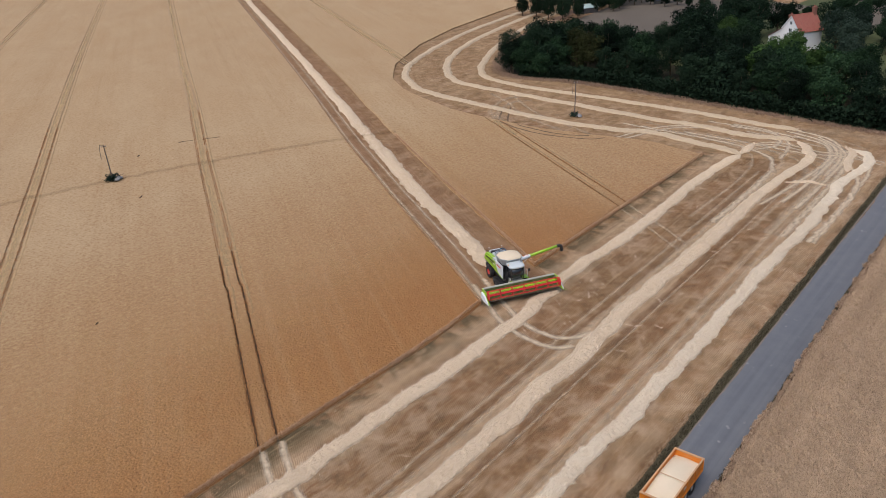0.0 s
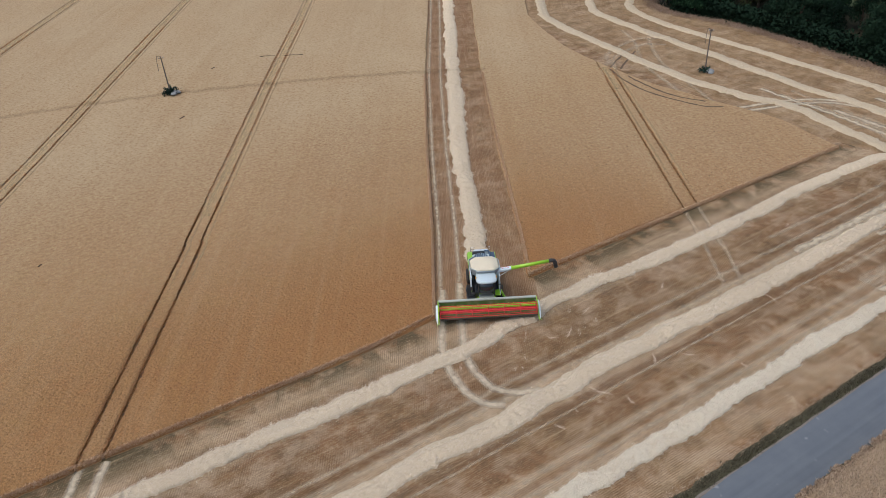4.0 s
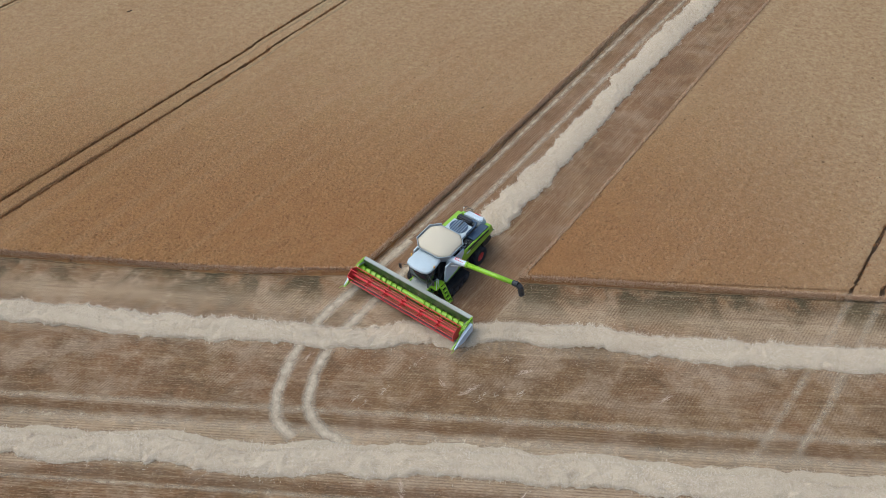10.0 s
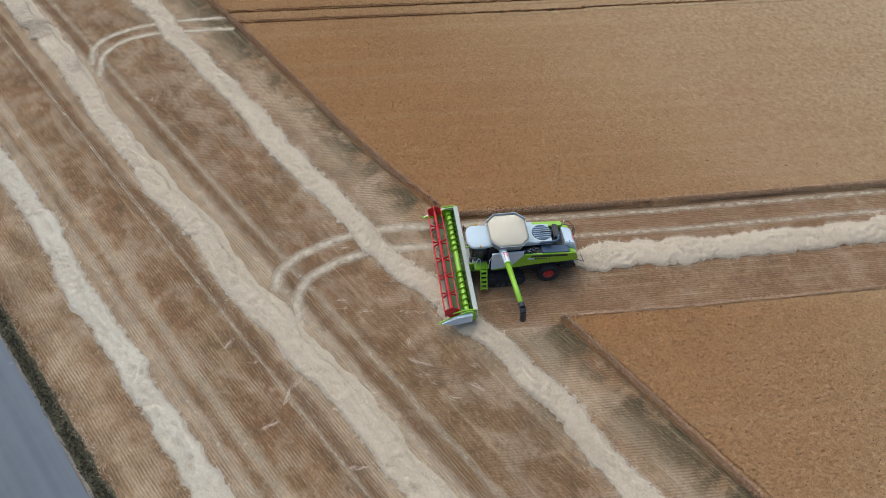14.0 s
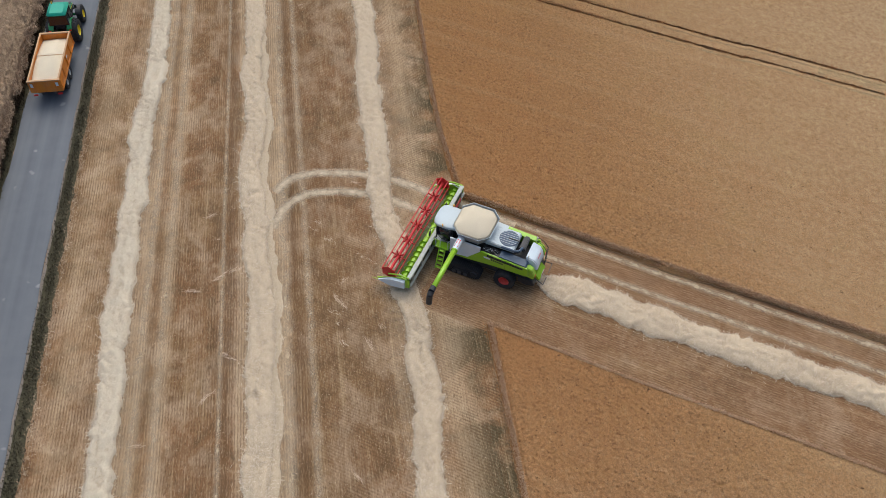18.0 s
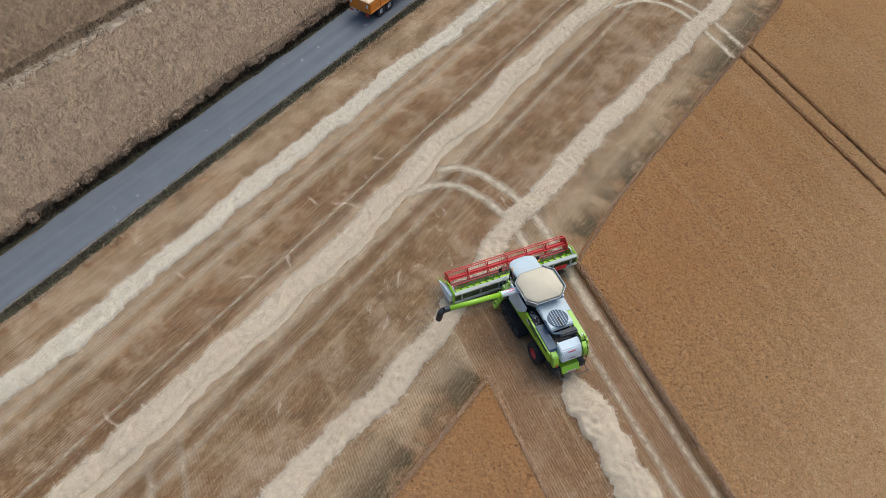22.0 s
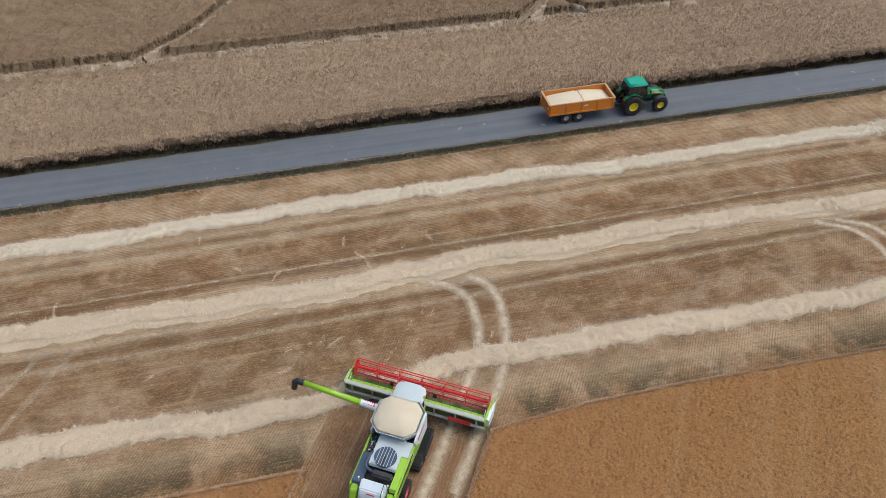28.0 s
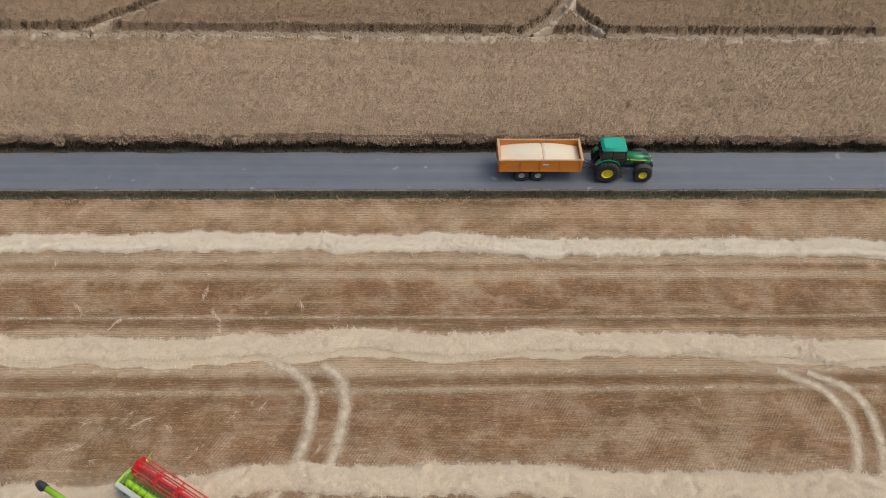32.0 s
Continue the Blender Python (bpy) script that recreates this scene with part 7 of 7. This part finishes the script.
def wood():
    rs = np.random.RandomState(77)
    labels = ["dark green broadleaf tree in the wood", "mid-green broadleaf tree in the wood", "bright fresh-green tree in the wood", "olive-yellow tree in the wood", "grey-green willow-like tree by the house"]
    kinds = []
    for i in range(11):
        leaf = [0, 0, 1, 1, 0, 1, 2, 3, 4, 0, 1][i]
        h = [10, 11, 9, 10.5, 12.5, 8, 8.5, 11, 9.5, 6, 5][i]
        t = tree_kind(900 + i, h, h * [0.42, 0.38, 0.46, 0.4, 0.36, 0.5, 0.45, 0.42, 0.45, 0.55, 0.6][i], LEAVES[leaf], 3700)
        tagged(t, labels[leaf], "tree", "trees of the wood")
        kinds.append((t, leaf, h))
    used = set()

    def plant(k, x, y, h):
        t, leaf, h0 = kinds[k]
        q = h / h0
        m = pose(x, y, 0, 0, 0, rs.uniform(0, 360)) @ Matrix.Diagonal((q * rs.uniform(0.9, 1.15), q * rs.uniform(0.9, 1.15), q, 1))
        if k in used:
            ob = copy_thing(t, m)
        else:
            used.add(k)
            ob = t
        ob.matrix_basis = m

    edge = rough_line([(p[0] + 3.2, p[1]) for p in WOOD_EDGE[:6]] + [(174, 114)], 1.0)
    spots = []

    def scatter(n, pick, gap, hs, ks):
        for _ in range(n * 12):
            x, y = pick()
            if all((x - a) ** 2 + (y - b) ** 2 > gap * gap for a, b in spots):
                spots.append((x, y))
                plant(ks[rs.randint(len(ks))], x, y, rs.uniform(*hs))
                n -= 1
                if n <= 0:
                    break

    def by_edge(lo, hi, y0=-10, y1=200):
        def pick():
            while True:
                p = edge[rs.randint(len(edge))]
                q = (p[0] + rs.uniform(lo, hi), p[1] + rs.uniform(-1, 1))
                if y0 < q[1] < y1:
                    return q
        return pick

    def within(x0, x1, y0, y1):
        return lambda: (rs.uniform(x0, x1), rs.uniform(y0, y1))

    # trees that stand out
    for k, x, y, h in ((4, 172, 117, 11.0), (2, 170.5, 111.5, 8.5), (1, 172.5, 106.5, 8.0), (0, 170.5, 115.5, 9.0), (5, 169.5, 107, 6.0), (7, 178, 98, 10.5), (0, 175, 112, 12.0), (7, 181, 103, 11.0), (4, 186, 118, 12.0), (2, 176, 106, 9.0), (6, 215, 77, 10.0), (8, 229, 54.0, 11.0), (8, 233, 50, 10.5), (8, 226, 49, 9.0), (1, 238, 54, 10), (4, 244, 60, 11), (4, 205, 82, 14.5), (0, 200, 81, 13.5), (1, 209, 86, 13.0), (6, 198, 60, 8.6),
                       (6, 205, 57, 9.4), (4, 240, 78, 12.0), (0, 236, 84, 12.5), (2, 213, 73, 9.6), (0, 208, 70, 9.0), (1, 203, 73, 9.4), (0, 217, 72, 9.0), (1, 198, 67, 8.6), (0, 193, 72, 8.0), (4, 220, 80, 11.0)):
        spots.append((x, y))
        plant(k, x, y, h)
    scatter(20, by_edge(0.5, 3), 5.6, (6.5, 9.5), [0, 1, 4, 0, 2, 9, 1])
    scatter(30, by_edge(5, 12), 5.6, (9.5, 13.0), [0, 1, 4, 3, 0, 1, 4, 2])
    scatter(34, by_edge(12, 22, -10, 78), 5.0, (7.5, 10.5), [0, 1, 2, 3, 5, 2, 6, 0, 1])
    scatter(22, by_edge(11, 24, 88, 125), 4.3, (8.0, 11), [0, 1, 3, 4])
    scatter(20, within(225, 262, 26, 58), 4.5, (6.0, 9.5), [0, 1, 8, 5])
    scatter(16, within(202, 222, 77, 96), 4.4, (6, 9), [0, 1, 4, 3])
    scatter(18, within(185, 212, 0, 46), 5.0, (6.0, 8.5), [1, 2, 3, 8])
    scatter(8, within(226, 260, 70, 92), 5.0, (8, 12), [0, 4, 1])
    scatter(22, within(244, 270, 142, 166), 4.5, (5, 8), [0, 4, 0])
    scatter(16, within(280, 298, 98, 152), 4.5, (4, 7), [0, 4, 0])
    scatter(12, within(262, 330, 62, 74), 5.0, (3, 5), [9, 10])
    scatter(14, within(300, 340, 20, 60), 5.0, (4, 7), [9, 10, 0])
    scatter(26, within(262, 292, 138, 168), 4.5, (5.5, 8.5), [0, 1, 3, 4, 0])
    # near-black ground strip paints the trees' shade between the trunks
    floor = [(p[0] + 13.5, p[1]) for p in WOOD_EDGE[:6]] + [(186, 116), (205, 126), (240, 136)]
    tagged(ribbon("wood_floor", floor, 25.0, 0.03, soil_material("wood_floor_shade", (0.018, 0.017, 0.010), (0.035, 0.032, 0.018), 0.5), 2.0, 0.12, 79), "dark wood floor under the trees, their shade put into its colour", "wood floor", kind="structure")
    tagged(ribbon("wood_floor", [(p[0] + 26, p[1]) for p in WOOD_EDGE[:5]], 50.0, 0.024, MEADOW, 2.0, 0.05, 80), "shaded green floor deeper in the wood", "wood floor", kind="structure")
    # undergrowth along the front
    n = 26000
    k = rs.randint(0, len(edge), n)
    h = rs.rand(n) ** 1.5 * 2.6
    c = np.column_stack([edge[k] + np.column_stack([rs.normal(-0.6, 1.2, n), rs.normal(0, 0.4, n)]), h])
    v, f = blades(c, 0.5, 0.42, 78, (0.4, 1.6))
    tagged(arrays("undergrowth", v, f, LEAVES[0]), "dark bushy undergrowth along the wood's foot", "undergrowth", kind="stuff")


wood()


# ---- house ----
def house(where, turn):
    """A gabled cottage; +x is the gable's outward side, y runs along the gable."""
    root = thing("house", where, turn, "white rendered cottage with a steep red tile roof and brick chimneys", "house")
    L, hw, eave, ridge = 9.2, 3.6, 5.9, 10.0
    bm = bmesh.new()
    a = [(0, -hw, 0), (0, hw, 0), (0, hw, eave), (0, 0, ridge - 0.2), (0, -hw, eave)]
    loft(bm, [a, [(-L, y, z) for _, y, z in a]])
    part("wall", bm, RENDERED, root, "white rendered wall")
    bm = bmesh.new()
    a = [(0, 0, 0), (0, 0, 6.6), (0, -hw, 5.8), (0, -hw - 5.0, 3.2), (0, -hw - 5.0, 0)]
    loft(bm, [[(x - 0.02, y, z) for x, y, z in a], [(-7.0, y, z) for _, y, z in a]])
    part("wall", bm, RENDERED, root, "white rendered lean-to wall")
    slope = math.atan2(ridge - eave, hw)
    for s in (-1, 1):
        roof = thing("roof")
        roof.parent = root
        bm = bmesh.new()
        ln = math.hypot(hw + 0.35, (ridge - eave) * (hw + 0.35) / hw)
        m = Matrix.Translation((-L / 2, 0, ridge)) @ Matrix.Rotation(-s * slope, 4, "X")
        box(bm, (0, s * ln / 2, 0), (L + 0.5, ln, 0.16), m)
        part("roof_slab", bm, ROOF_TILE, roof, "red clay tiled roof slope")
        for k in range(18):
            bm = bmesh.new()
            box(bm, (0, s * (ln * (k + 0.5) / 18), 0.10), (L + 0.5, ln / 18 * 0.96, 0.05), m @ Matrix.Translation((0, 0, 0)) )
            part("tile_course", bm, ROOF_TILE, roof)
        bm = bmesh.new()
        box(bm, (L / 2 + 0.26, s * ln / 2, -0.02), (0.06, ln, 0.24), m)
        part("barge_board", bm, WHITE, roof)
    bm = bmesh.new()
    rod(bm, (-L - 0.2, 0, ridge + 0.12), (0.25, 0, ridge + 0.12), 0.16, None, 8)
    part("ridge_tile", bm, ROOF_TILE, root)
    low = thing("roof")
    low.parent = root
    m = Matrix.Translation((-3.4, -hw + 0.2, 6.05)) @ Matrix.Rotation(math.atan2(2.7, 5.0), 4, "X")
    bm = bmesh.new()
    box(bm, (0, -2.9, 0), (7.4, 6.1, 0.18), m)
    part("roof_slab", bm, OLD_TILE, low, "dark brown tiled lean-to roof")
    for k in range(10):
        bm = bmesh.new()
        box(bm, (0, -6.0 * (k + 0.5) / 10, 0.11), (7.4, 0.58, 0.05), m)
        part("tile_course", bm, OLD_TILE, low)
    for x, y, h, w in ((-8.6, 0.2, 11.8, 0.9), (-4.5, -4.6, 9.4, 1.0)):
        bm = bmesh.new()
        box(bm, (x, y, h / 2 + 2), (w, w * 1.2, h - 4))
        box(bm, (x, y, h - 0.25), (w + 0.2, w * 1.2 + 0.2, 0.2))
        ch = part("chimney", bm, BRICK, root, "tall old brick chimney")
        for s in (-1, 1):
            bm = bmesh.new()
            rod(bm, (x, y + s * 0.25, h), (x, y + s * 0.25, h + 0.5), 0.14, 0.11, 10)
            part("chimney_pot", bm, ROOF_TILE, ch)
    for y, z, w, h in ((0.0, 8.0, 0.8, 0.9), (0.0, 6.0, 1.2, 0.9), (1.7, 3.5, 1.1, 1.4), (-1.6, 3.5, 1.1, 1.3), (0.6, 1.3, 1.2, 1.4), (-2.6, 1.3, 1.0, 1.4), (-5.6, 1.9, 1.1, 1.1)):
        win = thing("window")
        win.parent = root
        bm = bmesh.new()
        for dy, dz, sy, sz in ((0, h / 2, w + 0.16, 0.1), (0, -h / 2, w + 0.16, 0.1), (w / 2, 0, 0.1, h), (-w / 2, 0, 0.1, h), (0, 0, 0.07, h)):
            box(bm, (0.04, y + dy, z + dz), (0.1, sy, sz))
        part("window_frame", bm, WHITE, win)
        for s in (-1, 1):
            bm = bmesh.new()
            box(bm, (0.015, y + s * w / 4, z), (0.03, w / 2 - 0.08, h - 0.08))
            part("pane", bm, GLASS, win)
        bm = bmesh.new()
        box(bm, (0.08, y, z - h / 2 - 0.08), (0.2, w + 0.3, 0.07))
        part("window_sill", bm, WHITE, win)
    return root


cottage = house((224.3, 64.3, 0), 152)
cottage.scale = (0.86, 0.86, 0.9)


def shelter(where, size, turn, mat, name, label):
    root = thing(name, where, turn, label, "shed")
    bm = bmesh.new()
    loft(bm, [[(x * size[0] / 2, y * size[1] / 2, 0) for x, y in ((-1, -1), (1, -1), (1, 1), (-1, 1))], [(x * size[0] / 2, y * size[1] / 2, size[2] * 0.65) for x, y in ((-1, -1), (1, -1), (1, 1), (-1, 1))]])
    part("wall", bm, DARK_STEEL, root)
    bm = bmesh.new()
    prism(bm, [(-size[0] * 0.55, size[2] * 0.6), (0, size[2]), (size[0] * 0.55, size[2] * 0.6), (0, size[2] * 0.93)], -size[1] * 0.55, size[1] * 0.55)
    part("roof", bm, mat, root)


shelter((292, 131, 0), (7, 5, 2.6), 20, BLUE_SHEET, "covered_stack", "low stack under a pale blue sheet by the pasture")
shelter((262, 146, 0), (4, 8, 3.0), 60, TEAL_SHEET, "field_shed", "low shed with a pale green roof beside the wood")


# ---- poles in the field ----
def pole(where, height, label, lean, wide, stone):
    root = thing("utility_pole", where, 0, label, "utility pole", "poles in the field")
    top = Vector((lean[0], lean[1], height))
    bm = bmesh.new()
    rod(bm, (0, 0, -0.3), top, 0.12, 0.08, 10)
    part("pole_shaft", bm, POLE_WOOD, root)
    bm = bmesh.new()
    rod(bm, top + Vector((-wide, wide * 0.5, -0.25)), top + Vector((wide, -wide * 0.5, -0.25)), 0.06, None, 8)
    part("cross_arm", bm, POLE_WOOD, root)
    for s in (-1, 1):
        bm = bmesh.new()
        c = top + Vector((s * wide, -s * wide * 0.5, -0.25))
        rod(bm, c, c + Vector((0, 0, 0.22)), 0.06, 0.04, 8)
        part("insulator", bm, STONE, root)
    bm = bmesh.new()
    c = top + Vector((-wide, wide * 0.5, -0.2))
    pipe(bm, [top, top + Vector((-0.5, 0.3, 0.15)), c + Vector((-0.3, 0.2, -0.5)), c + Vector((-0.35, 0.2, -2.2))], 0.035)
    part("hanging_cable", bm, BLACK, root)
    if stone:
        for k in range(5):
            bm = bmesh.new()
            bmesh.ops.create_icosphere(bm, subdivisions=2, radius=0.5)
            for v in bm.verts:
                v.co = Vector((v.co.x * 1.2, v.co.y, v.co.z * 0.7)) * (0.8 + 0.5 * noise.noise(v.co * 2 + Vector((k, 0, 0))))
            st = part("base_stone", bm, STONE, root)
            st.location = (0.5 + 0.5 * math.cos(k * 1.9), -0.6 + 0.5 * math.sin(k * 2.3), 0.75 if stone > 1 else 0.2)
    rs = np.random.RandomState(int(where[0]))
    n = 420 if stone > 1 else 160
    p = rs.normal(0, 1, (n, 3)) * np.array((0.6, 0.5, 0.25)) * (1.0 if stone > 1 else 0.7) + np.array((0, 0, 0.75 if stone > 1 else 0.35))
    p[:, 2] = np.maximum(p[:, 2], 0.02)
    v, f = blades(p, 0.35, 0.22, int(where[1]), (0.2, 1.5))
    bush = arrays("weed_clump", v + np.array(where), f, LEAVES[4])
    tagged(bush, "grey-green weeds round the foot of a pole", "weeds", kind="stuff")


pole((67.15, 130.4, 0), 6.9, "weathered leaning pole with a hanging cable in the wheat", (-0.4, -0.1), 0.35, 2)
pole((142.2, 81.3, 0), 7.2, "slim grey pole standing in the stubble", (0.3, 0.0), 0.3, 1)


# ---- ripe rape beyond the lane ----
def path_gap(x, y, pts, half):
    d = np.full(x.shape, 99.0)
    for (ax, ay), (bx, by) in zip(pts, pts[1:]):
        t = np.clip(((x - ax) * (bx - ax) + (y - ay) * (by - ay)) / ((bx - ax) ** 2 + (by - ay) ** 2), 0, 1)
        d = np.minimum(d, np.hypot(x - ax - t * (bx - ax), y - ay - t * (by - ay)))
    return d < half, d


TRACKS = [([(-300, 1.9), (0, 1.5), (13, 1.4), (45, 1.4), (60, 1.35), (82, 1.2), (104, 1.1), (200, 0.8), (320, 0.4)], 1.0),
          ([(89.0, 0.5), (85.5, -2.0), (82.8, -4.7), (79.1, -9.8), (72, -20), (55, -45)], 0.7),
          ([(48.4, 1.2), (45.8, -1.2), (44.3, -3.6), (42.0, -8), (35, -20), (22, -44)], 0.8),
          ([(40.7, 1.2), (42.6, -1.2), (43.8, -3.4)], 0.6)]


def rape_height(x, y):
    z = 1.18 + 0.22 * (lattice(x * 0.7, y * 0.9, 201) - 0.5) + 0.34 * (lattice(x * 2.2, y * 2.6, 202) - 0.5) + 0.26 * (lattice(y * 0.45 + 50, x * 0.03, 203) - 0.5)
    for pts, half in TRACKS:
        cut, d = path_gap(x, y, pts, half)
        z = np.where(cut, 0.22 + 0.25 * lattice(x * 1.3, y * 1.3, 204), z)
    return z


def rape_sheet(name, x0, x1, y0, y1, step, skirt):
    xs, ys = np.arange(x0, x1 + 0.01, step), np.arange(y0, y1 + 0.01, step)
    gx, gy = np.meshgrid(xs, ys, indexing="ij")
    if step < 1:
        jit = np.random.RandomState(9)
        gx = gx + jit.uniform(-0.3, 0.3, gx.shape) * step
        gy = gy + jit.uniform(-0.3, 0.3, gy.shape) * step
    if skirt:
        gy[:, -1] = y1 + 0.35 * (lattice(gx[:, -1] * 0.8, gx[:, -1] * 0, 205) - 0.5)
    z = rape_height(gx, gy)
    v = np.column_stack([gx.ravel(), gy.ravel(), z.ravel()])
    nx, ny = gx.shape
    k = (np.arange(nx - 1)[:, None] * ny + np.arange(ny - 1)[None]).ravel()
    f = np.column_stack([k, k + ny, k + ny + 1, k + 1])
    if skirt:
        e = np.arange(nx) * ny + ny - 1
        base = len(v)
        low = v[e].copy()
        low[:, 2] = 0.0
        v = np.vstack([v, low])
        i = np.arange(nx - 1)
        f = np.vstack([f, np.column_stack([e[:-1], e[1:], base + i + 1, base + i])])
    ob = arrays(name, v, f, RAPE, soft=step > 1)
    return tagged(ob, "tall ripe brown rape crop with trodden wheel tracks", "rape field", "sheets of rape crop", kind="structure")


rape_sheet("rape_crop", -12, 140, -22, 15.7, 0.33, True)
rape_sheet("rape_crop", -412, -12, -22, 15.7, 2.5, True)
rape_sheet("rape_crop", 140, 240, -22, 15.7, 2.5, True)
rape_sheet("rape_crop", -412, 240, -322, -22, 4.0, False)


def rape_stems():
    rs = np.random.RandomState(210)
    n = 330000
    x, y = rs.uniform(-12, 140, n), 15.9 - 36 * rs.rand(n) ** 1.25
    z = rape_height(x, y)
    thin = np.clip((x + 12) / 30, 0, 1) * np.clip((140 - x) / 40, 0, 1) * np.clip((y + 20) / 22, 0, 1)
    some = rs.rand(n) < thin
    x, y, z = x[some], y[some], z[some]
    keep = z > 0.7
    c = np.column_stack([x, y, z - 0.08])[keep]
    v, f = blades(c, 0.26, 0.045, 211, (0.05, 0.8))
    tagged(arrays("rape_stems", v, f, RAPE_BLADE), "brown seed-laden rape stems over the crop", "rape", kind="stuff")
    low = np.column_stack([x, y, z])[~keep]
    v, f = blades(low, 0.5, 0.08, 212, (0.9, 1.5))
    tagged(arrays("lodged_stems", v, f, LODGED), "pale flattened stems in the rape's wheel tracks", "rape", kind="stuff")
    # extra pale stems lying along the tracks, and the ragged wall towards the lane
    cs = []
    for pts, half in TRACKS:
        line = rough_line([p for p in pts if -20 < p[0] < 150], 0.05)
        m = 26 * int(len(line) * 0.05)
        k = rs.randint(0, len(line), m)
        off = rs.normal(half * 0.35, half * 0.45, m)
        cs.append(np.column_stack([line[k] + sides(line)[k] * off[:, None], rs.uniform(0.25, 0.5, m)]))
    v, f = blades(np.vstack(cs), 0.55, 0.07, 213, (0.9, 1.5))
    tagged(arrays("lodged_stems", v, f, LODGED), "pale lodged stems along the trodden tracks", "rape", kind="stuff")
    for q, (pts, half) in enumerate(TRACKS):
        line = rough_line([p for p in pts if -30 < p[0] < 170], 0.16)
        nrm = sides(line)
        run = np.arange(len(line)) * 0.16
        m = 9
        s = np.linspace(-1, 1, m)
        wid = half * (0.75 if q == 0 else 0.45) * (0.7 + 0.7 * lattice(run * 0.9, run * 0, 230 + q))
        side = 1.0 if q in (0, 3) else -1.0
        xy = (line + nrm * (side * half * (1.15 if q == 0 else 0.9)))[:, None, :] + nrm[:, None, :] * (s[None] * wid[:, None])[:, :, None]
        z = 0.4 + 0.85 * np.sqrt(np.clip(1 - s[None] ** 2, 0, 1)) * (0.45 + 0.5 * lattice(run * 1.1, run * 0 + 3, 240 + q)[:, None] + 0.4 * lattice(xy[:, :, 0] * 3.2, xy[:, :, 1] * 3.2, 250))
        k = (np.arange(len(line) - 1)[:, None] * m + np.arange(m - 1)[None]).ravel()
        ob = arrays("lodged_row", np.concatenate([xy, z[:, :, None]], 2).reshape(-1, 3), np.column_stack([k, k + m, k + m + 1, k + 1]), LODGED)
        tagged(ob, "lumpy row of pale lodged rape along a trodden track", "rape", "lodged rows", kind="structure")
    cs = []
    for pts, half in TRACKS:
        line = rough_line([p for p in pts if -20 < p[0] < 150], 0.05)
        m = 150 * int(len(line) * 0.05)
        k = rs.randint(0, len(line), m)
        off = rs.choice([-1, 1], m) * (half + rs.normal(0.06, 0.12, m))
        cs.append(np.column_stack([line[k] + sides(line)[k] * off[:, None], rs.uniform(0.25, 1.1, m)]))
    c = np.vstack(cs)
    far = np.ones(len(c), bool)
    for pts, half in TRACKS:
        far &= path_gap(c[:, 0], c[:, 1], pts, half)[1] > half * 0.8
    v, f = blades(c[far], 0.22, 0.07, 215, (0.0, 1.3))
    tagged(arrays("track_edge_stems", v, f, STEM_SHADE), "ragged stems along the trodden tracks, wall shade in their colour", "rape", kind="stuff")
    m = 420
    bx = rs.uniform(-12, 140, m)
    by, bz, br = 15.98 + 0.3 * (lattice(bx * 0.8, bx * 0, 205) - 0.5) + rs.normal(0, 0.08, m), rs.uniform(0.72, 1.05, m), rs.uniform(0.28, 0.5, m)
    n = 64000
    k = rs.randint(0, m, n)
    d = rs.normal(size=(n, 3))
    d /= np.linalg.norm(d, axis=1)[:, None]
    c = np.column_stack([bx, by, bz])[k] + d * (br[k] * rs.uniform(0.6, 1.0, n))[:, None] * np.array((1.15, 0.8, 0.75))
    c[:, 2] = np.maximum(c[:, 2], 0.06)
    v, f = blades(c, 0.15, 0.06, 214, (0.1, 1.5))
    tagged(arrays("rape_edge_stems", v, f, POD_TUFT), "ragged brown stems on the crop's edge by the lane", "rape", kind="stuff")
    # lower stalks coloured as in the shade under the overhanging edge
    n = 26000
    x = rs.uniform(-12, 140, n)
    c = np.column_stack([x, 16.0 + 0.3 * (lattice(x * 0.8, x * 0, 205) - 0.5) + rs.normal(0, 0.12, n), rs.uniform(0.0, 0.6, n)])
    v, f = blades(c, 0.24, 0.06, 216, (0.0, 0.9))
    tagged(arrays("rape_stalk_feet", v, f, STEM_SHADE), "bare lower stalks of the rape by the lane, shade in their colour", "rape", kind="stuff")


rape_stems()
